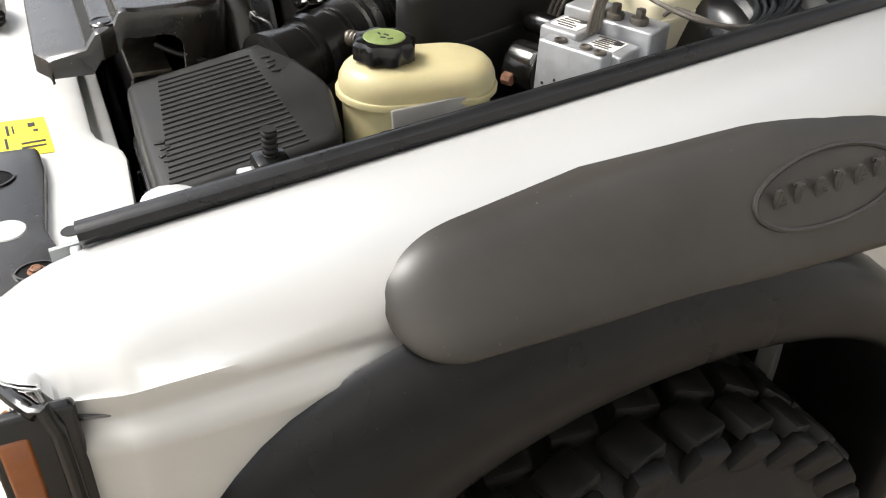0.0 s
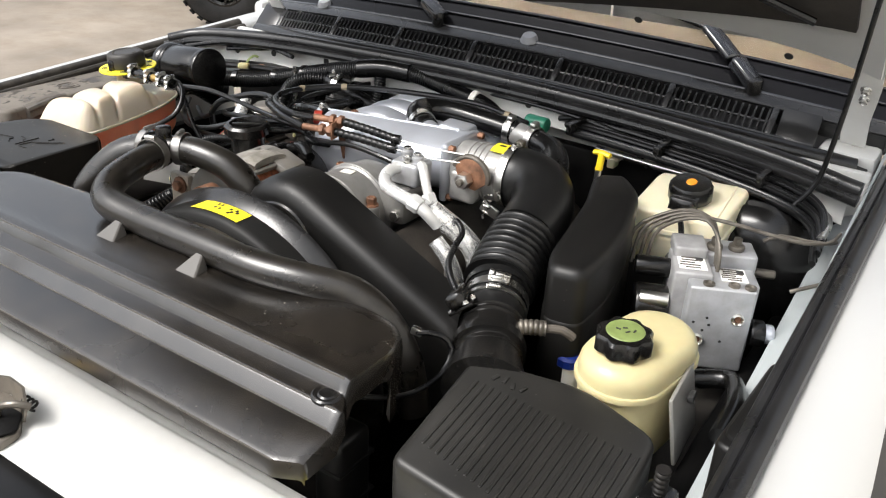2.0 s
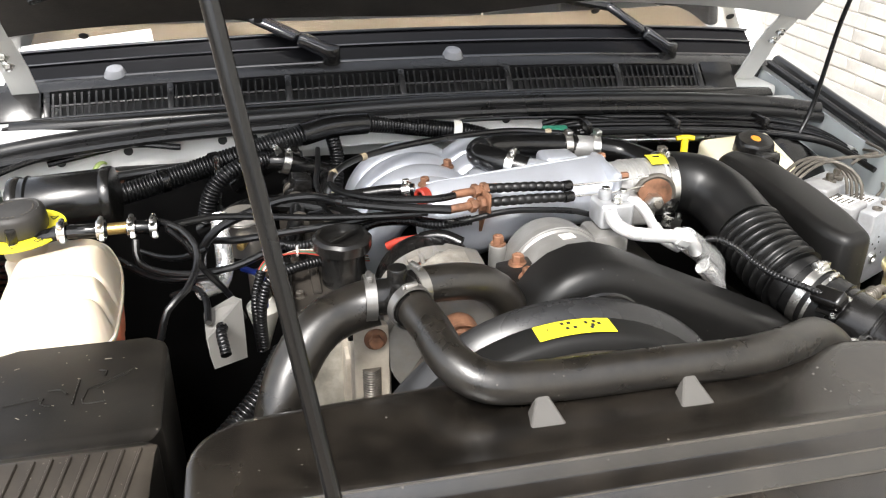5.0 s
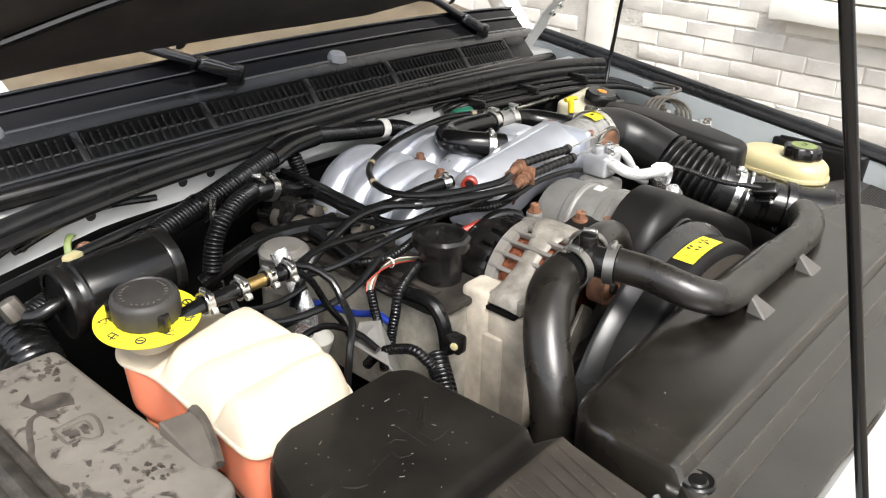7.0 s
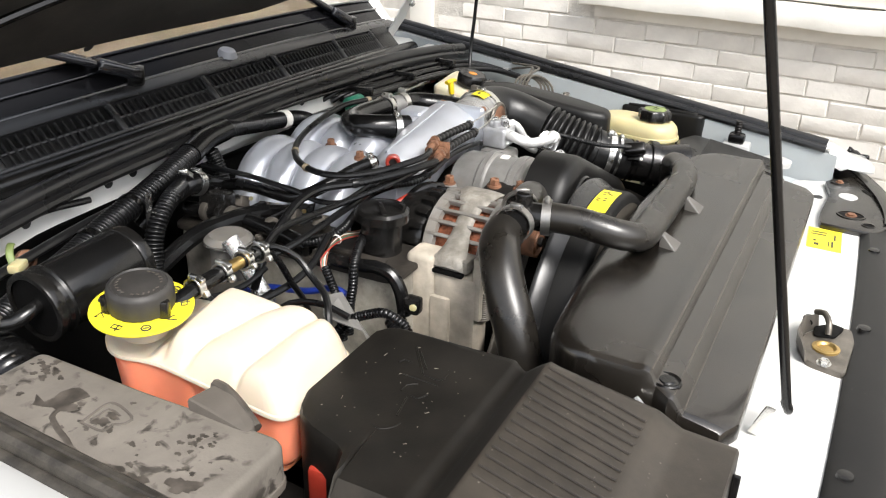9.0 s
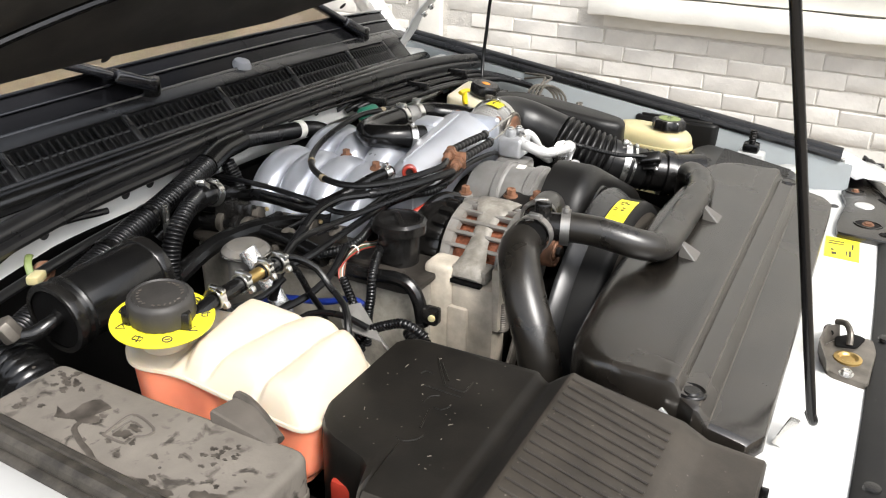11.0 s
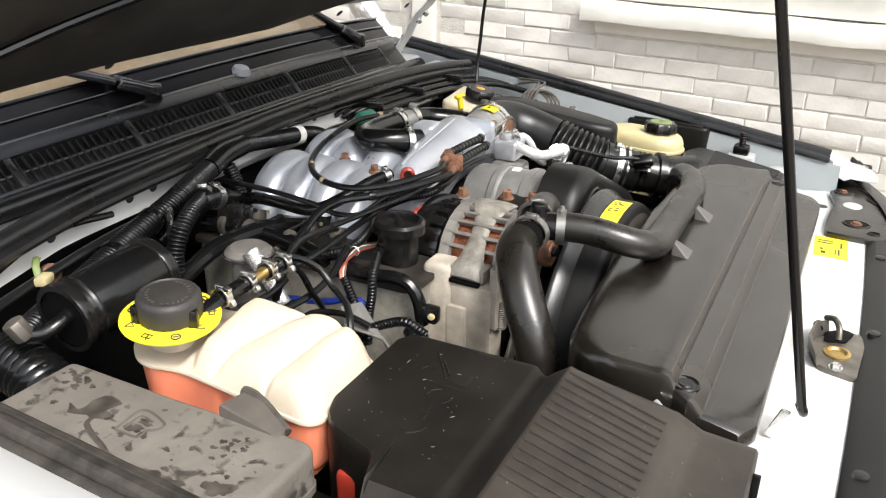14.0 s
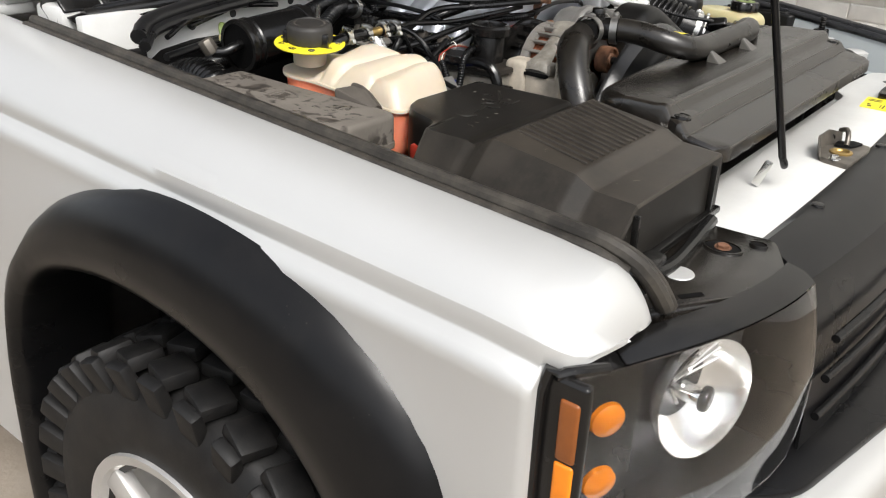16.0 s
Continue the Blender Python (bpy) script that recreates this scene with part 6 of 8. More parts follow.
red = put("red_plug", lathe([(0.0065, 0.004), (0.0065, 0.012), (0.0095, 0.0135), (0.0118, 0.012), (0.0118, 0.0)], (-0.083, 0.810, 1.1215), (-0.85, -0.5, 0.08), 24, None, False), RED, mani, "red plug ring")
put("plug_hole", drum((-0.085, 0.809, 1.1217), (-0.089, 0.8065, 1.122), 0.0075, 0.001, 16), INK_AND_HOLE_BLACK, red)
# throttle cables in their rusty bracket
cb = thing("cable_bracket", (-0.015, 0.768, 1.08), "rusty bracket that holds two throttle cables", "bracket")
put("bracket", box((0.004, 0.036, 0.028), (-0.014, 0.765, 1.128), 0.002, (0, 0, 15)), RUST, cb)
put("bracket_leg", box((0.004, 0.016, 0.050), (-0.012, 0.780, 1.100), 0.001, (20, 0, 15)), RUST, cb)
put("bracket_lip", box((0.022, 0.004, 0.010), (0.000, 0.783, 1.138), 0.001, (0, 8, 15)), RUST, cb)
for dy, dz, dx in ((0.009, 0.009, 0.0), (-0.008, -0.004, -0.008)):
    a = Vector((-0.058 + dx, 0.752 + dy, 1.131 + dz))
    b = Vector((-0.006 + dx, 0.767 + dy, 1.130 + dz))
    e = Vector((0.102, 0.763 + dy * 0.6, 1.129 + dz * 0.9))
    d = (b - a).normalized()
    put("adjuster", drum(a, b, 0.0056, 0.001, 12), RUST, cb, "rusty cable adjuster")
    for t in (0.56, 0.82):
        put("lock_nut", drum(a.lerp(b, t), a.lerp(b, t) + d * 0.008, 0.0098, 0.001, 6), RUST, cb)
    put("boot", tube([b, b.lerp(e, 0.5) + Vector((0, 0, 0.001)), e], 0.0064, 14, ribs=0.0112, depth=0.14), RUBBER_MATT, cb, "ribbed rubber boot")
    put("boot_end", drum(e - d * 0.006, e + d * 0.008, 0.0075, 0.001, 16), RUBBER, cb)
    put("inner_wire", tube([e, (0.17, 0.768 + dy * 0.5, 1.128 + dz), (0.225, 0.772, 1.132 + dz)], 0.0013, 6), STEEL, cb)

# air path: elbow, bellows, resonator, flow meter, air filter box
duct = thing("intake_duct", (0.37, 0.65, 1.0), "black rubber intake duct with bellows", "duct")
put("elbow", tube([(0.270, 0.829, 1.103), (0.302, 0.829, 1.104), (0.334, 0.814, 1.100), (0.353, 0.782, 1.089), (0.359, 0.748, 1.077), (0.361, 0.722, 1.069)], 0.0455, 32, 0.008), RUBBER_MATT, duct, "", 60)
put("bellows", tube([(0.361, 0.724, 1.070), (0.364, 0.692, 1.057), (0.369, 0.660, 1.046), (0.377, 0.628, 1.036)], 0.0455, 44, ribs=0.0122, depth=0.11), RUBBER_MATT, duct, "ribbed bellows", 70)
put("lower_neck", tube([(0.376, 0.632, 1.037), (0.384, 0.610, 1.030), (0.394, 0.586, 1.024), (0.404, 0.566, 1.019)], 0.0405, 28), RUBBER_MATT, duct, "", 60)
put("neck_bead", tube([(0.378, 0.626, 1.035), (0.382, 0.617, 1.032)], 0.0435, 28), RUBBER_MATT, duct)
clamp((0.278, 0.829, 1.1035), (1, 0, 0), 0.0468, duct, name="hose_clamp", bay=False)
put("clamp_tail", box((0.012, 0.014, 0.010), (0.279, 0.842, 1.152), 0.002), WORN, duct)
clamp((0.3885, 0.600, 1.0275), (0.40, -0.88, -0.22), 0.0418, duct, bay=False)
clamp((0.3945, 0.586, 1.0240), (0.40, -0.88, -0.22), 0.0412, duct, STEEL, "hose_clamp", 0.005, bay=False)
put("clamp_screw", box((0.020, 0.010, 0.010), (0.397, 0.600, 1.0705), 0.002, (0, 10, 20)), STEEL, duct)
put("screw_head", drum((0.386, 0.597, 1.0715), (0.380, 0.595, 1.072), 0.0055, 0.001, 6), STEEL, duct)
meter = thing("air_flow_meter", (0.43, 0.53, 1.0), "black air flow meter between duct and filter box", "air flow meter")
MA, MB = Vector((0.402, 0.571, 1.020)), Vector((0.450, 0.478, 1.004))
MD = (MB - MA).normalized()
put("barrel", lathe([(0.030, -0.002), (0.0385, 0.0), (0.0385, 0.040), (0.0385, 0.046), (0.0450, 0.047), (0.0450, 0.060), (0.0400, 0.061), (0.0410, 0.080), (0.0470, 0.105), (0.050, 0.12)], MA, MD, 44), PLASTIC, meter)
for t in (0.010, 0.020, 0.066, 0.074):
    put("ring", lathe([(0.0380, -0.0015), (0.0412, 0), (0.0380, 0.0015)], MA + MD * t, MD, 40, None, False), PLASTIC, meter)
hub = Vector((0.372, 0.541, 1.048))
put("sensor_plate", box((0.034, 0.030, 0.004), hub + Vector((0.004, 0.002, -0.002)), 0.001, (-10, -38, 25)), PLASTIC, meter)
put("sensor_cap", box((0.024, 0.042, 0.020), hub + Vector((-0.004, 0.002, 0.008)), 0.006, (-10, -38, 25), seg=3), PLASTIC, meter)
for d in (Vector((0.012, 0.010, 0.008)), Vector((-0.004, -0.012, -0.010)), Vector((0.014, -0.010, 0.010))):
    bolt(hub + d, 0.0035, meter, STEEL, (-0.5, 0.1, 0.8), 0.004, "screw", bay=False)
put("temperature_sensor", tube([(0.432, 0.560, 1.028), (0.452, 0.573, 1.030), (0.470, 0.583, 1.030)], 0.0095, 16, ribs=0.006, depth=0.12), WORN, meter, "small metal sensor with a collar")
put("sensor_lead", tube([(0.470, 0.583, 1.030), (0.488, 0.592, 1.030), (0.500, 0.60, 1.02)], 0.0055, 10), GREY_DUST, meter)
cable("sensor_cable", [(0.366, 0.546, 1.058), (0.345, 0.562, 1.064), (0.322, 0.590, 1.068), (0.308, 0.625, 1.074), (0.300, 0.655, 1.080), (0.278, 0.675, 1.084), (0.25, 0.70, 1.06)], 0.0042, WIRE, "black ribbed sensor cable", ribs=0.0045, bay=False)
res = thing("resonator_box", (0.45, 0.75, 0.93), "smooth matt black plastic resonator box", "resonator")
rp_ = round_poly([(0.388, 0.872), (0.428, 0.900), (0.470, 0.850), (0.492, 0.765), (0.498, 0.690), (0.492, 0.628), (0.446, 0.622), (0.428, 0.660), (0.420, 0.725), (0.410, 0.800)], 0.016, 4)
res_w = lambda x, y, z: (x, y, z + (0.15 * (min(y, 0.86) - 0.72) if z > 1.0 else 0))
put("shell", slab(rp_, 0.93, 1.105, 0.014, seg=4, warp=res_w), PLASTIC_MATT, res, "", 50)
put("lower_step", slab([(0.465 + (x - 0.465) * 1.04, 0.72 + (y - 0.72) * 1.02) for x, y in rp_], 0.93, 1.036, 0.008, seg=3, warp=res_w), PLASTIC_MATT, res)
pump = thing("steering_pump", (0.225, 0.72, 0.86), "grimy cast steering pump with a dark pulley", "pump")
put("body", drum((0.215, 0.690, 0.955), (0.215, 0.760, 0.955), 0.048, 0.010, 32), ARM, pump)
put("front_boss", lathe([(0.044, 0.0), (0.040, -0.012), (0.022, -0.016), (0.020, -0.030), (0.008, -0.031)], (0.215, 0.690, 0.955), (0, 1, 0), 32), CAST, pump)
put("outlet", tube([(0.235, 0.715, 0.995), (0.245, 0.705, 1.012), (0.262, 0.690, 1.010), (0.275, 0.675, 0.985)], 0.010, 12), WORN, pump)
for a in (0.4, 1.8, 3.2):
    put("bolt", drum((0.215 + 0.036 * math.cos(a), 0.682, 0.955 + 0.036 * math.sin(a)), (0.215 + 0.036 * math.cos(a), 0.672, 0.955 + 0.036 * math.sin(a)), 0.006, 0.001, 6), WORN, pump)
blue_cap = thing("washer_filler", (0.483, 0.640, 0.94), "washer filler with a bright blue screw cap", "filler")
put("cap", lathe([(0.017, 0), (0.019, 0.002), (0.019, 0.012), (0.016, 0.016), (0.004, 0.017)], (0.483, 0.640, 0.955), (0, 0, 1), 28, squash=lambda w: 1 + 0.03 * math.cos(14 * w)), BLUE, blue_cap)
put("neck", drum((0.483, 0.640, 0.90), (0.483, 0.640, 0.956), 0.015, 0.002, 20), WHITE_PL, blue_cap)
cable("corner_lead", [(0.340, 0.478, 1.030), (0.359, 0.473, 1.036), (0.382, 0.486, 1.034), (0.397, 0.488, 1.020), (0.400, 0.464, 1.000), (0.392, 0.420, 0.995), (0.378, 0.372, 1.010), (0.366, 0.35, 1.02)], 0.0034, WIRE, "thin black lead looped at the cover's corner", bay=False)
solo("lead_clip", box((0.014, 0.008, 0.010), (0.356, 0.474, 1.036), 0.002, (0, 15, 20)), STEEL, "bright clip holding a thin lead", "clip", bay=False)
air = thing("air_filter_box", (0.56, 0.40, 0.80), "black plastic air filter box with ribbed lid", "air filter")
def lid_z(x, y, z):
    return (x, y, z - 0.115 * (x - 0.446) + 0.170 * (y - 0.302))


lid_poly = round_poly([(0.446, 0.302), (0.662, 0.300), (0.654, 0.486), (0.560, 0.505), (0.438, 0.470)], [0.012, 0.014, 0.018, 0.03, 0.012], 3)
put("lid", slab(lid_poly, 0.945, 1.009, 0.008, seg=3, warp=lid_z), LID_AIR, air)
for k in range(21):
    x = 0.462 + 0.0092 * k
    y0, y1 = 0.335 - 0.0012 * k, 0.440 + 0.0006 * k
    bm = box((0.0036, y1 - y0, 0.0026), (0, 0, 0), 0.0006, seg=1)
    c = Vector(lid_z(x, (y0 + y1) / 2, 1.0092))
    bmesh.ops.transform(bm, matrix=Matrix.Translation(c) @ Matrix.Rotation(math.atan(0.170), 4, "X"), verts=bm.verts)
    put("rib", bm, LID_AIR, air)
for (x, y) in ((0.475, 0.455), (0.575, 0.316)):
    for k in range(4):
        put("embossed_mark", box((0.005, 0.010, 0.0016), lid_z(x + 0.011 * k, y + 0.003 * (k % 2), 1.0096), 0.0005, (9.6, 0, 20 * (k % 3) - 20)), LID_AIR, air)
put("body", slab([(0.56 + (x - 0.56) * 0.97, 0.40 + (y - 0.40) * 0.97) for x, y in lid_poly], 0.74, 0.938, 0.004, warp=lid_z, taper=0.05), PLASTIC, air)
put("flange", slab([(0.56 + (x - 0.56) * 1.03, 0.40 + (y - 0.40) * 1.03) for x, y in lid_poly], 0.936, 0.9445, 0.002, warp=lid_z), PLASTIC, air)
for k in range(5):
    t = k / 4
    p = Vector((0.458, 0.302, 0.90)).lerp(Vector((0.650, 0.300, 0.90)), t)
    put("stiffener", box((0.006, 0.010, 0.11), (p.x, p.y, 0.850), 0.002), PLASTIC, air)
mount = thing("wing_mount", (0.705, 0.385, 0.99), "rubber-bushed bolt on a bright steel bracket", "bracket")
part("bracket", box((0.05, 0.055, 0.03), (0.705, 0.385, 1.0), 0.004), PAINT, mount)
part("bush", box((0.034, 0.034, 0.022), (0.703, 0.387, 1.024), 0.006), RUBBER, mount)
part("stud", tube([(0.703, 0.387, 1.03), (0.703, 0.387, 1.062)], 0.007, 10, ribs=0.006, depth=0.2), DARK, mount)
part("cup", lathe([(0.028, 0), (0.030, 0.012), (0.02, 0.016)], (0.688, 0.298, 0.985), (0, 0, 1), 24), PAINT, mount, "white round cup")

# power steering reservoir
ps = thing("power_steering_reservoir", (0.60, 0.57, 0.93), "yellowed cream power steering reservoir, green-topped black cap", "reservoir")
body = stadium((0.588, 0.548), (0.598, 0.615), 0.054, 12)
part("upper_shell", slab(body, 1.032, 1.062, 0.022, seg=5), CREAM, ps, "", 60)
part("seam", slab([(0.593 + (x - 0.593) * 1.05, 0.58 + (y - 0.58) * 1.04) for x, y in body], 1.026, 1.033, 0.002), CREAM, ps)
part("lower_shell", slab([(0.593 + (x - 0.593) * 0.97, 0.58 + (y - 0.58) * 0.97) for x, y in body], 0.93, 1.026, 0.002, taper=0.06), CREAM, ps)
part("neck", drum((0.584, 0.545, 1.055), (0.584, 0.545, 1.070), 0.026, 0.003, 24), CREAM, ps)
cp = part("cap", lathe([(0.030, 0), (0.033, 0.003), (0.033, 0.018), (0.030, 0.022), (0.024, 0.023)], (0.584, 0.545, 1.063), (0, 0, 1), 48, squash=lambda w: 1 + 0.07 * math.cos(8 * w)), PLASTIC, ps, "black lobed cap")
part("cap_label", lathe([(0.023, 0), (0.022, 0.001)], (0.584, 0.545, 1.0862), (0, 0, 1), 28), GREEN, cp, "olive green cap label")
for k in range(4):
    part("print_bar", box((0.006, 0.0022, 0.0006), (0.576 + 0.006 * k, 0.545 + 0.006 * ((k % 2) - 0.5), 1.0876), 0, (0, 0, 30 * k)), INK_AND_HOLE_BLACK, cp)
part("support_plate", box((0.006, 0.09, 0.085), (0.662, 0.57, 0.995), 0.004, (0, -12, 5)), CARDBOARD, ps, "grey steel support plate")
part("slot", box((0.008, 0.018, 0.008), (0.6685, 0.57, 1.02), 0.002, (0, -12, 5)), INK_AND_HOLE_BLACK, ps)
part("hose", tube([(0.64, 0.645, 0.99), (0.69, 0.66, 1.0), (0.712, 0.60, 1.01), (0.715, 0.54, 1.005)], 0.012, 12), RUBBER, ps)
relay = thing("relay_cover", (0.70, 0.57, 0.93), "black rounded plastic cover beside the reservoir", "cover")
rl = round_poly([(0.706, 0.485), (0.736, 0.478), (0.739, 0.664), (0.716, 0.672)], 0.012, 4)
put("cap", slab(rl, 0.985, 1.040, 0.010, seg=4), PLASTIC_MATT, relay, "", 50)
put("base", slab([(0.705 + (x - 0.705) * 1.03, 0.57 + (y - 0.57) * 1.02) for x, y in rl], 0.93, 0.985, 0.003), PLASTIC_MATT, relay)
put("cap_ledge", slab([(0.724 + (x - 0.724) * 0.7, 0.575 + (y - 0.575) * 0.86) for x, y in rl], 1.039, 1.0445, 0.003), PLASTIC_MATT, relay)

# brake modulator
absu = thing("brake_modulator", (0.62, 0.82, 0.9), "bright aluminium brake modulator with steel lines", "brake modulator")
AW = radians(26)
ALONG, OUT = Vector((math.cos(AW), math.sin(AW), 0)), Vector((math.sin(AW), -math.cos(AW), 0))
A0 = Vector((0.628, 0.762, 0.0))


def on_abs(a, b, z):
    """a along the front plate, b back from it."""
    return A0 + ALONG * a - OUT * b + Vector((0, 0, z))


for name, size, a, b, z, material, label in (
        ("front_plate", (0.084, 0.026, 0.120), 0.0, 0.013, 1.001, MACHINED, "bright machined front plate"),
        ("pump_body", (0.050, 0.075, 0.115), -0.034, 0.066, 1.008, FROSTED, "frosted grey pump body"),
        ("valve_block", (0.062, 0.050, 0.100), 0.020, 0.052, 1.006, MACHINED, ""),
        ("rear_block", (0.074, 0.050, 0.080), 0.020, 0.110, 1.030, MACHINED, "bright machined rear block"),
        ("coil_cover", (0.044, 0.048, 0.020), -0.034, 0.098, 1.070, FROSTED, "")):
    put(name, box(size, on_abs(a, b, z), 0.0035, (0, 0, 26), seg=3), material, absu, label)
for a, z in ((0.024, 1.020), (-0.022, 0.985)):
    p = on_abs(a, -0.0005, z)
    put("port", lathe([(0.0085, 0), (0.0085, 0.003), (0.0068, 0.004), (0.005, 0.001), (0.004, -0.004)], p, OUT, 24), STEEL, absu)
    put("port_plug", drum(p - OUT * 0.004, p + OUT * 0.0012, 0.0045, 0.0005, 12), RUST, absu)
for a, z in ((-0.014, 1.018), (-0.010, 1.008), (-0.017, 0.999), (-0.030, 1.010), (0.008, 0.985)):
    put("mark", lathe([(0.002, 0), (0.0018, 0.0006)], on_abs(a, -0.0005, z), OUT, 8), INK_AND_HOLE_BLACK, absu)
for a, b in ((-0.018, 0.010), (0.014, 0.012), (0.034, 0.009)):
    put("top_screw", lathe([(0.0075, 0), (0.0075, 0.003), (0.005, 0.0035), (0.004, 0.001)], on_abs(a, b, 1.061), (0, 0, 1), 18), WORN, absu)
for a, b in ((0.000, 0.100), (0.030, 0.104)):
    put("top_union", drum(on_abs(a, b, 1.070), on_abs(a, b, 1.078), 0.011, 0.002, 20), WORN, absu)
    put("union_nut", drum(on_abs(a, b, 1.078), on_abs(a, b, 1.088), 0.0062, 0.001, 6), WORN, absu)
for a, b, w, d, z in ((-0.034, 0.062, 0.036, 0.044, 1.0658), (0.020, 0.052, 0.034, 0.036, 1.0565)):
    lab_ = put("data_label", box((w, d, 0.0008), on_abs(a, b, z), 0, (0, 0, 26)), PAPER, absu, "grey data label")
    for k in range(6):
        put("print_bar", box((w * (0.75 if k % 2 else 0.55), 0.003, 0.0006), on_abs(a - 0.003 * (k % 3), b - d * 0.40 + d * 0.16 * k, z + 0.0007), 0, (0, 0, 26)), GREY_DUST, lab_)
    put("print_block", box((w * 0.28, d * 0.3, 0.0006), on_abs(a + w * 0.3, b + d * 0.25, z + 0.0008), 0, (0, 0, 26)), INK_AND_HOLE_BLACK, lab_)
put("motor", drum(on_abs(-0.058, 0.050, 1.000), on_abs(-0.104, 0.050, 1.000), 0.030, 0.005, 28), PLASTIC, absu, "black motor")
put("motor_neck", drum(on_abs(-0.056, 0.076, 1.046), on_abs(-0.105, 0.078, 1.046), 0.014, 0.002, 20), RUBBER, absu)
put("silver_stub", drum(on_abs(-0.060, 0.030, 1.020), on_abs(-0.098, 0.036, 1.018), 0.0105, 0.002, 20), STEEL, absu)
put("copper_union", drum(on_abs(-0.084, 0.020, 0.990), on_abs(-0.098, 0.020, 0.990), 0.0085, 0.002, 8), RUST, absu)
put("rubber_mount", drum(on_abs(0.046, 0.020, 0.992), on_abs(0.066, 0.020, 0.992), 0.018, 0.004, 20), RUBBER, absu)
put("mount_bush", drum(on_abs(0.064, 0.020, 0.992), on_abs(0.078, 0.020, 0.992), 0.013, 0.003, 20), ALU, absu)
put("side_outlet", drum(on_abs(0.058, 0.110, 1.036), on_abs(0.090, 0.108, 1.036), 0.0065, 0.002, 12), WORN, absu)
for k in range(4):
    o_ = 0.010 * k
    cable("brake_line", [(0.606 - 0.3 * o_, 0.800 + 0.7 * o_, 1.064), (0.604 - 0.4 * o_, 0.803 + 0.8 * o_, 1.086 + 0.2 * o_), (0.592 - 0.4 * o_, 0.818 + 0.9 * o_, 1.106 + 0.1 * o_), (0.572 - 0.5 * o_, 0.836 + 0.6 * o_, 1.1145 + 0.05 * o_), (0.546 - 0.6 * o_, 0.838 + 0.7 * o_, 1.110), (0.520 - 0.8 * o_, 0.836 + 0.4 * o_, 1.094), (0.505 - o_, 0.834, 1.074), (0.502 - o_, 0.82, 1.03)], 0.0027, WORN, "thin bent steel brake line", "pipe", group="brake lines", bay=False)
for pts in ([(0.570, 0.846, 1.1145), (0.610, 0.850, 1.114), (0.650, 0.856, 1.110), (0.690, 0.872, 1.104), (0.716, 0.905, 1.100), (0.722, 0.95, 1.098)],
            [(0.690, 0.862, 1.036), (0.708, 0.872, 1.044), (0.722, 0.892, 1.046), (0.728, 0.93, 1.04)],
            [(0.640, 0.878, 1.090), (0.660, 0.876, 1.104), (0.690, 0.886, 1.102), (0.712, 0.915, 1.094), (0.72, 0.95, 1.085)]):
    cable("brake_line", pts, 0.0027, WORN, "thin bent steel brake line", "pipe", group="brake lines", bay=False)

# brake servo and fluid reservoir
servo = thing("brake_servo", (0.62, 1.03, 0.85), "black ribbed brake servo drum", "brake servo")
SV = Vector((0.615, 0.0, 0.985))
part("drum", lathe([(0.05, 0.955), (0.085, 0.965), (0.10, 0.975), (0.11, 0.99), (0.104, 0.998), (0.112, 1.006), (0.106, 1.014), (0.114, 1.024), (0.114, 1.06), (0.10, 1.10), (0.05, 1.12)], SV, (0, 1, 0), 48), RUBBER, servo)
part("master_cylinder", drum((0.535, 0.86, 1.02), (0.56, 0.97, 1.015), 0.024, 0.004, 20), CAST, servo)
brf = thing("brake_fluid_reservoir", (0.51, 0.97, 1.03), "ivory plastic brake fluid reservoir with black cap", "reservoir")
rp = round_poly([(0.436, 0.905), (0.574, 0.918), (0.580, 1.034), (0.440, 1.020)], 0.014, 3)
tilt = lambda x, y, z: (x, y, z + 0.20 * (y - 0.97))
put("upper_shell", slab(rp, 1.062, 1.090, 0.010, seg=3, warp=tilt), IVORY, brf)
put("seam", slab([(0.508 + (x - 0.508) * 1.045, 0.97 + (y - 0.97) * 1.04) for x, y in rp], 1.056, 1.063, 0.002, warp=tilt), IVORY, brf)
put("lower_shell", slab(rp, 1.000, 1.056, 0.002, taper=0.12, warp=tilt), IVORY, brf)
put("moulded_rib", box((0.004, 0.10, 0.004), (0.560, 0.975, 1.0912), 0.001, (11, 0, 1)), IVORY, brf)
bc = put("cap", lathe([(0.028, 0), (0.032, 0.003), (0.032, 0.022), (0.028, 0.028), (0.016, 0.0285)], (0.509, 0.960, 1.089), (0, -0.18, 1), 40, squash=lambda w: 1 + 0.02 * math.cos(16 * w)), PLASTIC, brf)
conn_ = put("cap_connector", box((0.036, 0.034, 0.018), (0.512, 0.924, 1.094), 0.005, (-10, 0, 0)), PLASTIC, brf)
for k in range(3):
    put("connector_rib", box((0.038, 0.002, 0.019), (0.512, 0.914 + 0.008 * k, 1.0945), 0.0005, (-10, 0, 0)), PLASTIC, conn_)
put("cap_dot", lathe([(0.0105, 0), (0.0095, 0.001)], (0.509, 0.9548, 1.1172), (0, -0.18, 1), 20, squash=lambda w: 1 - 0.25 * abs(math.sin(w))), ORANGE, bc, "orange printed mark")
cable("sensor_lead", [(0.512, 0.908, 1.092), (0.522, 0.885, 1.084), (0.535, 0.862, 1.066), (0.54, 0.84, 1.03)], 0.0042, WIRE, "black sensor lead from the reservoir cap", bay=False)

# dipstick
dip = thing("dipstick", (0.370, 0.940, 1.0), "yellow dipstick handle on a steel tube", "dipstick")
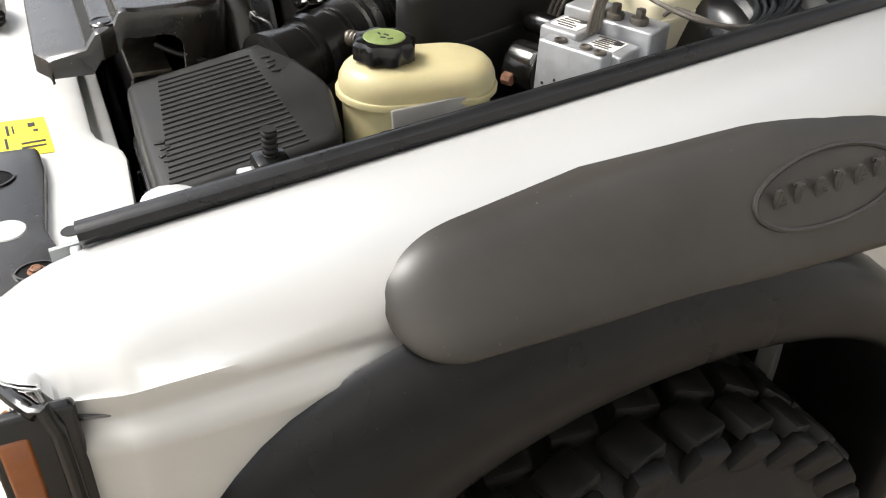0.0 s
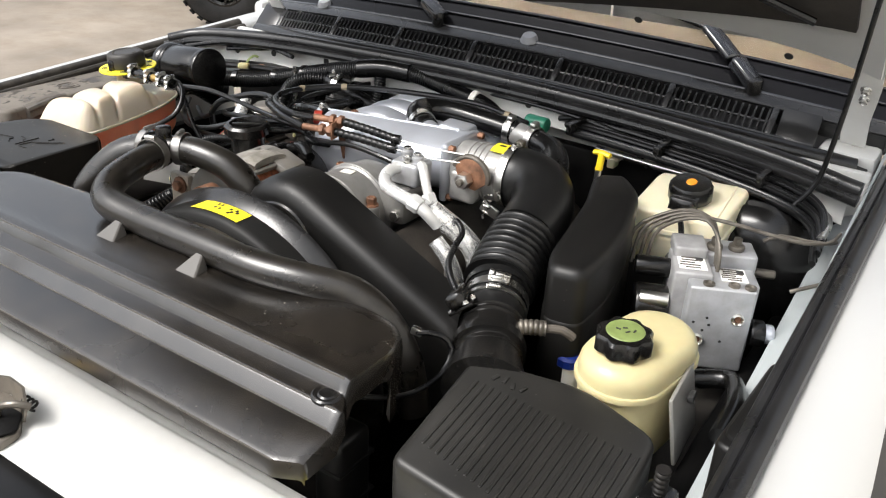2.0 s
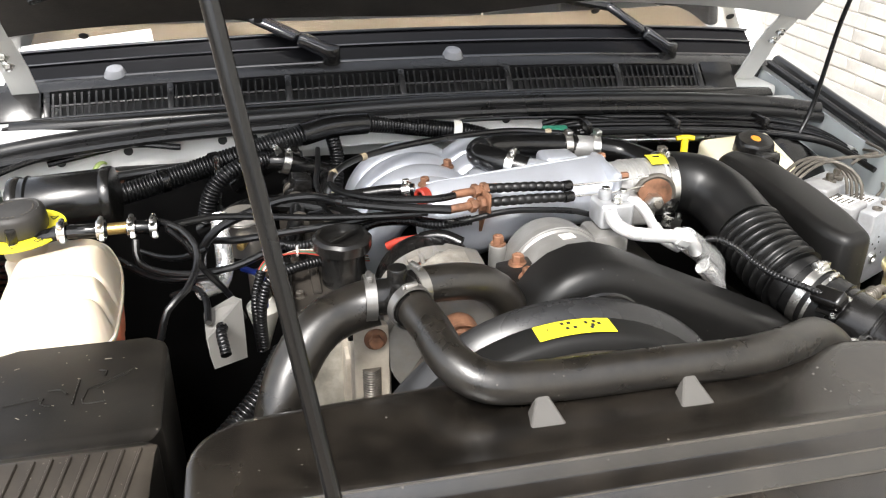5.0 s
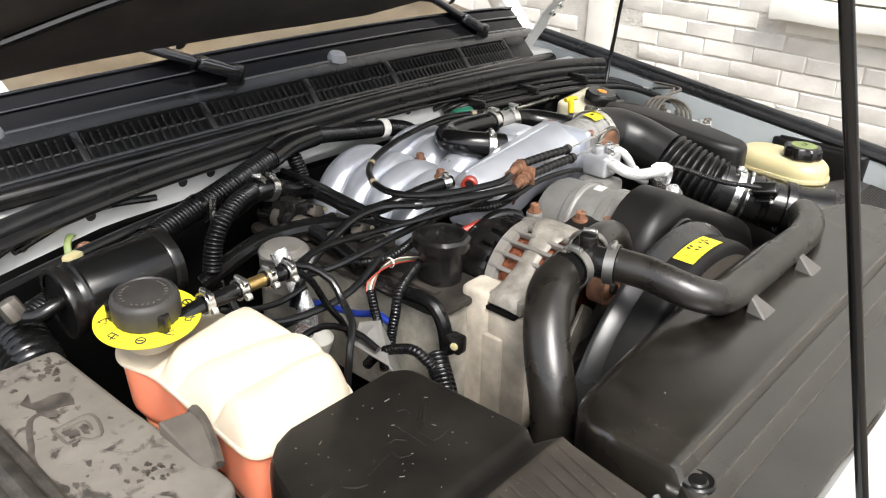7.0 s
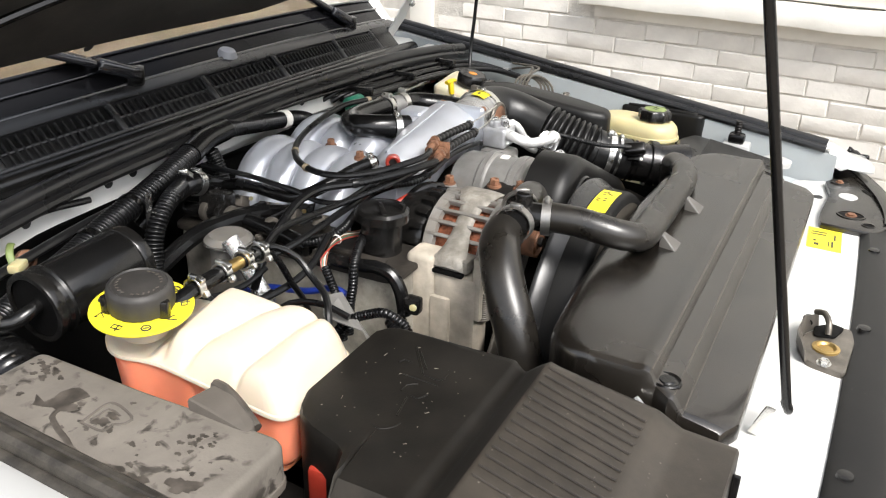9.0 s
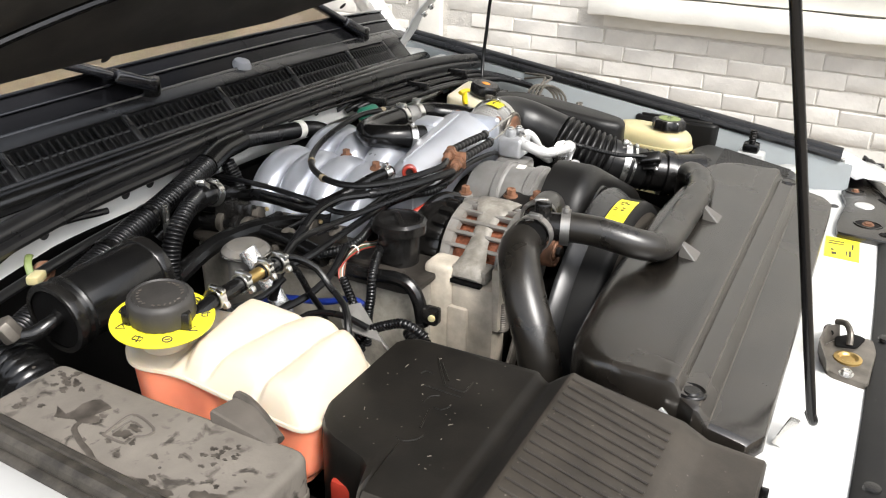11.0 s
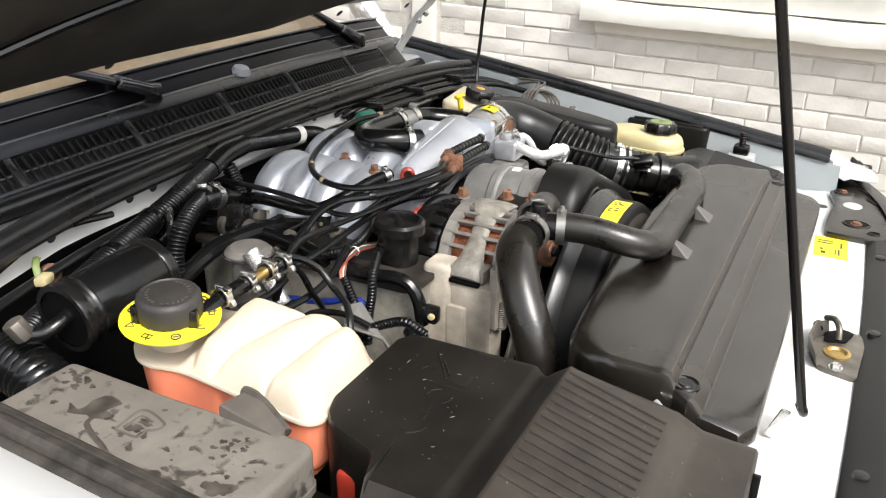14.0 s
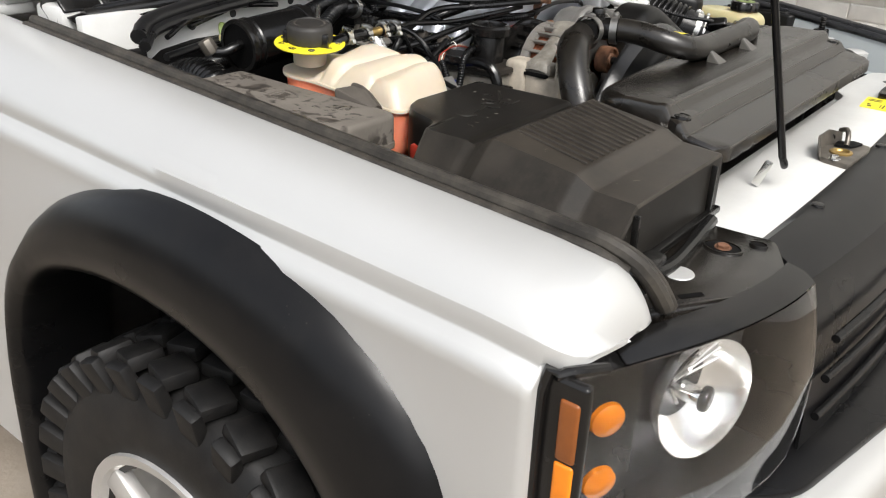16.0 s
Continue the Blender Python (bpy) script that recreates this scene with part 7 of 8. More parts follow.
bm = tube([(0.356, 0.942, 1.131), (0.370, 0.940, 1.133), (0.384, 0.938, 1.131)], 0.0052, 12, 0.004, flat=0.8)
tube([(0.370, 0.940, 1.132), (0.3695, 0.938, 1.118), (0.369, 0.936, 1.106)], 0.0058, 12, 0.006, bm=bm)
put("handle", bm, YELLOW_PL, dip)
put("tube", tube([(0.369, 0.936, 1.108), (0.367, 0.930, 1.06), (0.36, 0.90, 0.95)], 0.005, 8), STEEL, dip)

# battery box on the right, with flat rear lid and ribbed front lid
bat = thing("battery_box", (-0.55, 0.42, 0.72), "dusty black plastic battery cover with ribbed front", "battery cover")
def bat_z(x, y):
    """Flat rear lid, a groove and ramp up to the ribbed front, a chamfer at the front and a sloped outer side."""
    if y > 0.415:
        t = min(1.0, max(0.0, (0.455 - y) / 0.040))
        z = 1.0555 - 0.003 * math.sin(math.pi * min(1.0, 1.8 * t)) + 0.011 * max(0.0, (t - 0.4) / 0.6) ** 1.3
    elif y > 0.293:
        z = 1.0665 - 0.135 * (0.415 - y)
    else:
        z = lerp(y, [0.211, 0.266, 0.293], [1.0335, 1.0365, 1.050])
    return z - 0.95 * max(0.0, -0.672 - x)


BAT_Y = [0.211, 0.213, 0.22, 0.24, 0.262, 0.266, 0.27, 0.289, 0.293, 0.297, 0.33, 0.37, 0.405, 0.412, 0.415, 0.418, 0.422, 0.426, 0.430, 0.434, 0.438, 0.442, 0.446, 0.450, 0.454, 0.458, 0.48, 0.50, 0.508, 0.514, 0.520, 0.526, 0.531, 0.536, 0.541, 0.546, 0.55, 0.57, 0.585, 0.595, 0.603, 0.610, 0.615, 0.619, 0.622]


def bat_row(y):
    xi = lerp(y, [0.211, 0.40, 0.415, 0.424, 0.436, 0.446, 0.455, 0.60, 0.612, 0.622], [-0.421, -0.416, -0.413, -0.416, -0.428, -0.420, -0.414, -0.417, -0.421, -0.436])
    xo = lerp(y, [0.211, 0.50, 0.512, 0.526, 0.536, 0.546, 0.585, 0.603, 0.615, 0.622], [-0.735, -0.745, -0.728, -0.672, -0.642, -0.634, -0.622, -0.612, -0.598, -0.580])
    mid = min(-0.672, xi - 0.05) if xo < -0.680 else xo + 0.3 * (xi - xo)
    xs = [xo + (mid - xo) * k / 6 for k in range(6)] + [mid + (xi - mid) * k / 24 for k in range(25)]
    row = [(x, y, bat_z(x, y)) for x in xs]
    a, b = row[0], row[-1]
    return [(a[0] - 0.004, y, 0.80), (a[0] - 0.003, y, a[2] - 0.020), (a[0] - 0.001, y, a[2] - 0.007), (a[0] + 0.002, y, a[2] - 0.0015)] + row[1:-1] + [(b[0] - 0.004, y, b[2]), (b[0] - 0.001, y, b[2] - 0.0015), (b[0], y, b[2] - 0.006), (b[0] + 0.002, y, 0.80)]


rows = [bat_row(y) for y in BAT_Y]
first, last = rows[0], rows[-1]
front_lip = [(x, 0.2085, z - 0.004) for x, y, z in first]
rows = [[(x, 0.206, min(z, 0.80)) for x, y, z in first], front_lip] + rows + [[(x, 0.6255, z - 0.006) for x, y, z in last], [(x, 0.628, min(z, 0.80)) for x, y, z in last]]
lid = put("lid", rail(rows), BAT_LID, bat, "", 40)
lid.data.materials.append(LID_DUST)
lid.data.materials.append(CHAMFER)
for p in lid.data.polygons:
    c = p.center + bat.location
    if c.y < 0.42 and p.normal.z > 0.4:
        p.material_index = 1
    if c.x < -0.674 and p.normal.z > 0.3:
        p.material_index = 2
for k in range(14):
    x0, x1 = -0.428 - 0.0148 * k, -0.450 - 0.0142 * k
    pts = [(x0 + (x1 - x0) * q, 0.411 - 0.112 * q) for q in (0, 0.25, 0.5, 0.75, 1.0)]
    put("rib", tube([(x, y, bat_z(x, y) + 0.0009) for x, y in pts], 0.0018, 6, 0.02), LID_DUST, bat)
MARKS = [
    [(-0.484, 0.566), (-0.476, 0.563), (-0.477, 0.553)],
    [(-0.447, 0.564), (-0.491, 0.532)],
    [(-0.453, 0.556), (-0.481, 0.533)],
    [(-0.501, 0.551), (-0.502, 0.508)],
    [(-0.491, 0.532), (-0.492, 0.509), (-0.472, 0.509)],
    [(-0.529, 0.537), (-0.517, 0.537), (-0.510, 0.528)],
    [(-0.531, 0.524), (-0.532, 0.515), (-0.522, 0.510)],
    [(-0.536, 0.526), (-0.568, 0.519)],
    [(-0.591, 0.533), (-0.594, 0.524), (-0.586, 0.514), (-0.577, 0.511)],
]
for line_ in MARKS:
    put("embossed_mark", tube([(x, y, bat_z(x, y) + 0.0003) for x, y in line_], 0.0011, 6, 0.006), BAT_LID, bat)
put("front_flange", box((0.30, 0.012, 0.010), (-0.575, 0.203, 0.956), 0.003), PLASTIC, bat)
for x in (-0.455, -0.68):
    put("stiffener", box((0.005, 0.008, 0.070), (x, 0.2045, 0.990), 0.001), PLASTIC, bat)
put("front_clip", box((0.035, 0.03, 0.02), (-0.67, 0.19, 0.962), 0.005), PLASTIC, bat)
put("base", box((0.27, 0.34, 0.14), (-0.575, 0.40, 0.80), 0.01), PLASTIC, bat)
tub = [(-0.47, 0.192, 0.955), (-0.56, 0.182, 0.952), (-0.64, 0.175, 0.954), (-0.70, 0.185, 0.958)]
put("front_loom", tube(tub, 0.009, 10), RUBBER, bat)
solo("front_bracket", slab(round_poly([(-0.74, 0.20), (-0.67, 0.172), (-0.63, 0.18), (-0.63, 0.205), (-0.73, 0.22)], 0.01, 3), 0.938, 0.968, 0.005), PLASTIC, "black plastic bracket at the battery box foot", "bracket", bay=False)
solo("battery_terminal_cover", box((0.02, 0.03, 0.05), (-0.622, 0.572, 0.985), 0.005), RED, "red plastic terminal cover beside the battery", "terminal cover", bay=False)

# fuse box with a thick layer of dust
fuse = thing("fuse_box", (-0.69, 0.72, 0.90), "dust-covered grey fuse box with dark stains", "fuse box")
fp = round_poly([(-0.776, 0.585), (-0.655, 0.585), (-0.664, 0.76), (-0.666, 0.908), (-0.776, 0.912)], [0.014, 0.022, 0.01, 0.012, 0.012], 4)
fuse_top = lambda y: 1.0615 + 0.016 * (y - 0.59)
fwarp = lambda x, y, z: (x, y, z + 0.016 * (y - 0.59))
put("lid", slab(fp, 1.020, 1.0615, 0.008, seg=4, warp=fwarp), FUSE_DUST, fuse)
put("lid_skirt", slab([(-0.715 + (x + 0.715) * 1.015, 0.75 + (y - 0.75) * 1.01) for x, y in fp], 1.012, 1.021, 0.002, warp=fwarp), GREY_DUST, fuse)
put("body", slab([(-0.715 + (x + 0.715) * 0.94, 0.745 + (y - 0.745) * 0.97) for x, y in fp], 0.86, 1.013, 0.003, warp=fwarp), PLASTIC, fuse)


def blot(x, y, rx, ry, seed):
    """One flat stain of ragged outline on the lid."""
    random.seed(seed)
    ph = [random.uniform(0, 6.3) for _ in range(4)]
    poly = []
    for k in range(28):
        w = 2 * math.pi * k / 28
        r = 1 + 0.22 * math.sin(2 * w + ph[0]) + 0.18 * math.sin(3 * w + ph[1]) + 0.14 * math.sin(5 * w + ph[2]) + 0.10 * math.sin(9 * w + ph[3])
        poly.append((x + rx * r * math.cos(w), y + ry * r * math.sin(w)))
    return slab(poly, 1.0616, 1.0619, 0.0, warp=fwarp)


random.seed(4)
spots = [(random.uniform(-0.755, -0.675), random.uniform(0.60, 0.90), random.choice((0.0012, 0.002, 0.003, 0.0022))) for k in range(26)]
spots += [(random.gauss(-0.69, 0.012), random.gauss(0.875, 0.014), random.choice((0.0016, 0.003, 0.004))) for k in range(14)]
spots += [(random.gauss(-0.700, 0.012), random.gauss(0.655, 0.012), random.choice((0.0016, 0.0026))) for k in range(12)]
for k, (x, y, r) in enumerate(spots):
    put("oil_stain", blot(x, y, r, r * 1.3, 100 + k), STAIN, fuse)
stain = [(-0.738, 0.835), (-0.732, 0.838), (-0.724, 0.846), (-0.729, 0.828), (-0.720, 0.826), (-0.710, 0.828), (-0.700, 0.824), (-0.695, 0.818), (-0.697, 0.806), (-0.700, 0.797), (-0.710, 0.801), (-0.718, 0.804), (-0.716, 0.796), (-0.722, 0.790), (-0.728, 0.796), (-0.733, 0.806), (-0.731, 0.814), (-0.735, 0.824)]
put("oil_stain", slab(stain[::-1], 1.0616, 1.0619, 0.0, warp=fwarp), STAIN, fuse, "large dark oil stain")
put("run_stain", tube([(x, y, fuse_top(y) + 0.0002) for x, y in ((-0.731, 0.806), (-0.741, 0.803), (-0.749, 0.788), (-0.753, 0.779), (-0.758, 0.764), (-0.764, 0.752), (-0.767, 0.738))], 0.0030, 8, flat=0.10), STAIN, fuse, "dark run of oil")
frame_line = [(-0.734, 0.772), (-0.698, 0.771), (-0.703, 0.738), (-0.712, 0.734), (-0.718, 0.738)]
put("embossed_mark", tube([(x, y, fuse_top(y)) for x, y in frame_line + [(-0.722, 0.744), (-0.733, 0.744), (-0.734, 0.772)]], 0.0016, 6, 0.006), GREY_DUST, fuse)
put("embossed_mark", tube([(x, y, fuse_top(y)) for x, y in [(-0.728, 0.766), (-0.706, 0.765), (-0.708, 0.748)]], 0.0013, 6, 0.006), GREY_DUST, fuse)
for k, (x, y, rx, ry) in enumerate(((-0.724, 0.757, 0.006, 0.009), (-0.712, 0.754, 0.004, 0.008), (-0.728, 0.742, 0.004, 0.006), (-0.752, 0.628, 0.010, 0.014), (-0.768, 0.70, 0.007, 0.014), (-0.766, 0.67, 0.006, 0.012))):
    put("oil_stain", blot(x, y, rx, ry, 30 + k), STAIN, fuse)
tab = put("lid_tab", slab(round_poly([(-0.668, 0.700), (-0.633, 0.692), (-0.640, 0.665), (-0.652, 0.628), (-0.668, 0.622)], 0.004, 2), 1.050, 1.076, 0.004, warp=lambda x, y, z: (x, y, z - 0.4 * max(0.0, 0.66 - y))), GREY_DUST, fuse, "dusty grey lid tab")
put("tab_edge", tube([(-0.632, 0.695, 1.072), (-0.634, 0.680, 1.072), (-0.641, 0.656, 1.066), (-0.652, 0.628, 1.056)], 0.0065, 8), STAIN, tab, "dark rubber tab edge")

# coolant expansion tank with three lobes, cap and yellow collar
tank = thing("coolant_tank", (-0.575, 0.70, 0.90), "milky coolant expansion tank part-filled with red coolant", "coolant tank")
tp = round_poly([(-0.620, 0.618), (-0.480, 0.622), (-0.478, 0.72), (-0.486, 0.80), (-0.515, 0.872), (-0.600, 0.884), (-0.634, 0.840), (-0.616, 0.795)], [0.026, 0.034, 0.03, 0.03, 0.03, 0.03, 0.024, 0.02], 6)


def seam_z(x, y):
    return 1.047 + 0.08 * (y - 0.63)


def tank_edge(u):
    """The outline at the share u of its length."""
    ring = tp + tp[:1]
    run = [math.dist(p, q) for p, q in zip(ring, ring[1:])]
    left = u % 1.0 * sum(run)
    for p, q, d in zip(ring, ring[1:], run):
        if left <= d:
            return p[0] + (q[0] - p[0]) * left / d, p[1] + (q[1] - p[1]) * left / d
        left -= d
    return tp[0]


def tank_groove(x, y, wide=0.0046):
    return max(math.exp(-((y - 0.717 + 0.40 * (x + 0.52)) / wide) ** 2), math.exp(-((y - 0.668 + 0.20 * (x + 0.52)) / wide) ** 2), 0.7 * math.exp(-((y - 0.786) / wide) ** 2))


def tank_top(u, v):
    ex, ey = tank_edge(u)
    cx, cy = -0.545, 0.74
    v = v ** 1.5
    x, y = ex + (cx - ex) * v, ey + (cy - ey) * v
    edge = math.hypot(ex - x, ey - y)
    rise = 1 - (1 - min(1.0, edge / 0.036)) ** 2.4
    g = tank_groove(x, y)
    y1, y2 = 0.668 - 0.20 * (x + 0.52), 0.717 - 0.40 * (x + 0.52)
    t = (y - 0.618) / (y1 - 0.618) if y < y1 else ((y - y1) / (y2 - y1) if y < y2 else (y - y2) / max(0.02, 0.79 - y2))
    dome = math.sin(math.pi * min(1.0, max(0.0, t)))
    x += (cx - x) * 0.05 * g * (1 - v) ** 2 * min(1.0, edge / 0.006)
    low = 0.026 * min(1.0, max(0.0, (y - 0.775) / 0.03))
    high = 0.027 + 0.016 * min(1.0, max(0.0, (x + 0.61) / 0.08)) - low
    return (x, y, seam_z(x, y) + (high + 0.006 * dome - 0.007 * g) * rise)


put("upper_shell", sheet(300, 60, tank_top), TANK, tank, "milky translucent upper shell with three lobes", 70)
seam_w = lambda x, y, z: (x, y, z + seam_z(x, y) - 1.0)
put("seam", slab([(-0.552 + (x + 0.552) * 1.035, 0.75 + (y - 0.75) * 1.02) for x, y in tp], 0.996, 1.0005, 0.002, warp=seam_w), TANK, tank)


def tank_side(u, v):
    ex, ey = tank_edge(u)
    f = 0.975 - 0.05 * v - 0.045 * (math.exp(-((ey - 0.746) / 0.008) ** 2) + math.exp(-((ey - 0.684) / 0.008) ** 2)) * min(1.0, v * 6)
    x, y = -0.552 + (ex + 0.552) * f, 0.75 + (ey - 0.75) * (0.985 - 0.04 * v)
    low_ = 0.978 + 0.02 * max(0.0, (y - 0.76) / 0.13) - 0.010 * min(1.0, max(0.0, (0.70 - y) / 0.05))
    bend = 1 - 0.10 * max(0.0, (v - 0.8) / 0.2) ** 2
    return (-0.552 + (x + 0.552) * bend, 0.75 + (y - 0.75) * bend, (seam_z(x, y) - 0.004) * (1 - v) + low_ * v)


tank_bm = sheet(200, 14, tank_side)
slab([(-0.552 + (x + 0.552) * 0.83, 0.75 + (y - 0.75) * 0.86) for x, y in tp], 0.970, 0.974, 0.0, bm=tank_bm, warp=lambda x, y, z: (x, y, z + 0.02 * max(0.0, (y - 0.76) / 0.13) - 0.010 * min(1.0, max(0.0, (0.70 - y) / 0.05))))
put("lower_shell", tank_bm, COOLANT, tank, "lower shell red with coolant", 60)
CC, CA = Vector((-0.600, 0.820, 1.102)), Vector((-0.05, -0.08, 1)).normalized()
put("neck", drum(CC - CA * 0.022, CC + CA * 0.02, 0.026, 0.003, 24), TANK, tank)
disc = put("collar", lathe([(0.028, 0.010), (0.0545, 0.009), (0.055, 0.0105), (0.0545, 0.012), (0.028, 0.013)], CC, CA, 48), YELLOW, tank, "yellow warning collar with black pictograms")
u_, v_, _ = frame_axes(CA)
for k in range(9):
    w = 0.35 + 2 * math.pi * k / 9
    rad = u_ * math.cos(w) + v_ * math.sin(w)
    tan_ = CA.cross(rad)
    p = CC + CA * 0.0126 + rad * 0.044
    if k % 3 == 0:
        ring = [p + (rad * math.cos(q) + tan_ * math.sin(q)) * 0.0048 for q in [2 * math.pi * j / 16 for j in range(17)]]
        bm = tube(ring, 0.0009, 6, sharp=True)
        tube([p - tan_ * 0.003, p + tan_ * 0.003], 0.0009, 6, bm=bm)
    elif k % 3 == 1:
        bm = tube([p - tan_ * 0.005 - rad * 0.003, p + rad * 0.005, p + tan_ * 0.005 - rad * 0.003, p - tan_ * 0.005 - rad * 0.003], 0.0008, 6, sharp=True)
    else:
        bm = tube([p - tan_ * 0.005 - rad * 0.003, p - tan_ * 0.005 + rad * 0.003, p + tan_ * 0.005 + rad * 0.003, p + tan_ * 0.005 - rad * 0.003, p - tan_ * 0.005 - rad * 0.003], 0.0008, 6, sharp=True)
        tube([p - rad * 0.004, p + rad * 0.006 + tan_ * 0.002], 0.0008, 6, bm=bm)
    put("pictogram", bm, INK_AND_HOLE_BLACK, disc)
tcap = put("cap", lathe([(0.031, 0.012), (0.0345, 0.014), (0.0355, 0.018), (0.0350, 0.036), (0.0332, 0.040), (0.0295, 0.042), (0.0280, 0.0405), (0.017, 0.041), (0.006, 0.0405)], CC, CA, 48, squash=lambda w: 1 + 0.012 * math.cos(24 * w)), CAP, tank, "grey-black screw cap", 40)
for k in range(20):
    w = 0.25 * k + 0.3
    if k % 7 == 6:
        continue
    c = CC + CA * 0.0418 + (u_ * math.cos(w) + v_ * math.sin(w)) * 0.0228
    one = box((0.0036, 0.0014, 0.0008), (0, 0, 0), 0)
    bmesh.ops.transform(one, matrix=Matrix.Translation(c) @ Matrix.Rotation(-w, 4, "Z") @ Matrix.Rotation(0.4 * (k % 3), 4, "Z"), verts=one.verts)
    put("print_bar", one, GREY_DUST, tcap)
for k in range(2):
    w = 0.9 + 2.2 * k
    c = CC + CA * 0.020 + (u_ * math.cos(w) + v_ * math.sin(w)) * 0.0340
    put("grip_tab", box((0.012, 0.012, 0.024), c, 0.003, (0, 0, 30 * k)), PLASTIC, tcap)

# canister and its hoses behind the tank
can = thing("vapour_canister", (-0.60, 0.91, 1.05), "shiny black cylindrical canister", "canister")
c0, c1 = Vector((-0.648, 0.897, 1.104)), Vector((-0.522, 0.893, 1.111))
part("shell", drum(c0, c1, 0.0405, 0.008, 36), RUBBER, can)
part("end_cap", drum(c1 - (c1 - c0) * 0.1, c1 + (c1 - c0) * 0.02, 0.0425, 0.003, 36), PLASTIC, can)
ax_ = (c1 - c0).normalized()
part("end_rim", lathe([(0.036, -0.004), (0.0425, -0.004), (0.0435, 0.0), (0.0425, 0.006), (0.0405, 0.010)], c0, ax_, 36, None, False), PLASTIC, can)
part("rim_bead", lathe([(0.041, -0.003), (0.0425, 0.0), (0.041, 0.003)], c0 + ax_ * 0.018, ax_, 36, None, False), RUBBER, can)
# End face is near-black for the shade inside its rim.
part("end_face", lathe([(0.037, 0.0), (0.036, 0.001)], c0 - ax_ * 0.001, ax_, 32), PIT, can)
part("spigot", tube([c0 + Vector((0.004, -0.004, 0.006)), c0 + Vector((-0.016, -0.006, 0.002)), c0 + Vector((-0.030, 0.0, -0.004)), c0 + Vector((-0.042, 0.012, -0.004))], 0.0085, 12), RUBBER, can)
part("fitting", drum(c0 + Vector((-0.042, 0.012, -0.006)), c0 + Vector((-0.050, 0.020, 0.016)), 0.012, 0.003, 8), WORN, can, "worn steel hose fitting")
solo("corrugated_trunk", tube([(-0.694, 0.85, 0.98), (-0.688, 0.895, 1.030), (-0.685, 0.94, 1.048), (-0.688, 0.99, 1.040), (-0.698, 1.05, 1.0)], 0.033, 24, ribs=0.0085, depth=0.03), RUBBER, "black corrugated air trunk beside the fuse box", "hose")

# wiring harness and hoses along the bulkhead
har = thing("main_harness", (-0.3, 1.0, 1.1), "thick black corrugated wiring harness along the bulkhead", "harness")
HL = [(-0.72, 0.955, 1.045), (-0.66, 0.975, 1.055), (-0.60, 0.995, 1.060), (-0.52, 1.018, 1.066), (-0.43, 1.032, 1.086), (-0.355, 1.034, 1.106), (-0.285, 1.042, 1.123), (-0.235, 1.052, 1.132)]
HR = [(-0.150, 1.075, 1.136), (-0.10, 1.083, 1.128), (-0.05, 1.084, 1.120), (0.0, 1.082, 1.114), (0.035, 1.078, 1.110), (0.07, 1.07, 1.10), (0.09, 1.06, 1.08)]
part("conduit", tube(HL, 0.0165, 16, ribs=0.0054, depth=0.085), WIRE, har)
part("sleeve", tube([(-0.25, 1.049, 1.130), (-0.20, 1.063, 1.137), (-0.14, 1.077, 1.135)], 0.0185, 16), RUBBER, har, "smooth taped sleeve")
part("conduit", tube(HR, 0.0145, 16, ribs=0.0052, depth=0.085), WIRE, har)
part("tape", drum((0.012, 1.081, 1.113), (0.026, 1.079, 1.1115), 0.0172, 0.002, 20), WHITE_PL, har, "white plastic tape")
for p in ((-0.57, 1.004, 1.062), (-0.47, 1.027, 1.077), (-0.39, 1.033, 1.097)):
    part("tape_band", lathe([(0.0188, -0.006), (0.0192, 0), (0.0188, 0.006)], p, (0.9, 0.35, 0.05), 18, None, False), RUBBER, har)
solo("down_conduit", tube([(-0.20, 1.055, 1.12), (-0.195, 1.045, 1.09), (-0.20, 1.03, 1.05), (-0.21, 1.01, 1.0)], 0.0115, 14, ribs=0.0052, depth=0.11), WIRE, "black corrugated conduit dropping behind the manifold", "conduit")
bc2 = thing("heater_hose", (-0.26, 1.0, 1.05), "black heater hose with steel clip", "hose")
part("hose", tube([(-0.20, 1.04, 1.06), (-0.25, 1.02, 1.085), (-0.285, 1.012, 1.10), (-0.31, 1.02, 1.095), (-0.36, 1.05, 1.05)], 0.016, 12), RUBBER, bc2)
clamp((-0.281, 1.014, 1.099), (-0.9, -0.1, 0.3), 0.018, bc2)
cable("heater_hose_lower", [(-0.42, 0.99, 1.0), (-0.34, 0.96, 1.05), (-0.25, 0.93, 1.055), (-0.18, 0.90, 1.04), (-0.10, 0.86, 1.05)], 0.013, RUBBER, "black fuel rail hose along the manifold", "hose")
# breather hose on the plenum
bh = thing("breather_hose", (0.07, 0.94, 1.1), "black curved breather hose with two clips", "hose")
put("hose", tube([(0.085, 0.880, 1.121), (0.055, 0.900, 1.126), (0.034, 0.926, 1.128), (0.030, 0.952, 1.127), (0.052, 0.974, 1.125), (0.095, 0.984, 1.122), (0.150, 0.986, 1.118), (0.200, 0.985, 1.114)], 0.0205, 24, 0.008), RUBBER, bh)
clamp((0.064, 0.893, 1.1245), (0.8, -0.55, -0.1), 0.0215, bh, bay=False)
clamp((0.184, 0.985, 1.115), (1, 0, -0.05), 0.0215, bh, bay=False)
clamp((0.232, 0.978, 1.112), (1, -0.2, -0.05), 0.0215, bh, bay=False)
for x, y in ((0.186, 0.985), (0.233, 0.978)):
    put("clip_screw", box((0.010, 0.018, 0.009), (x, y - 0.004, 1.139), 0.002), STEEL, bh)
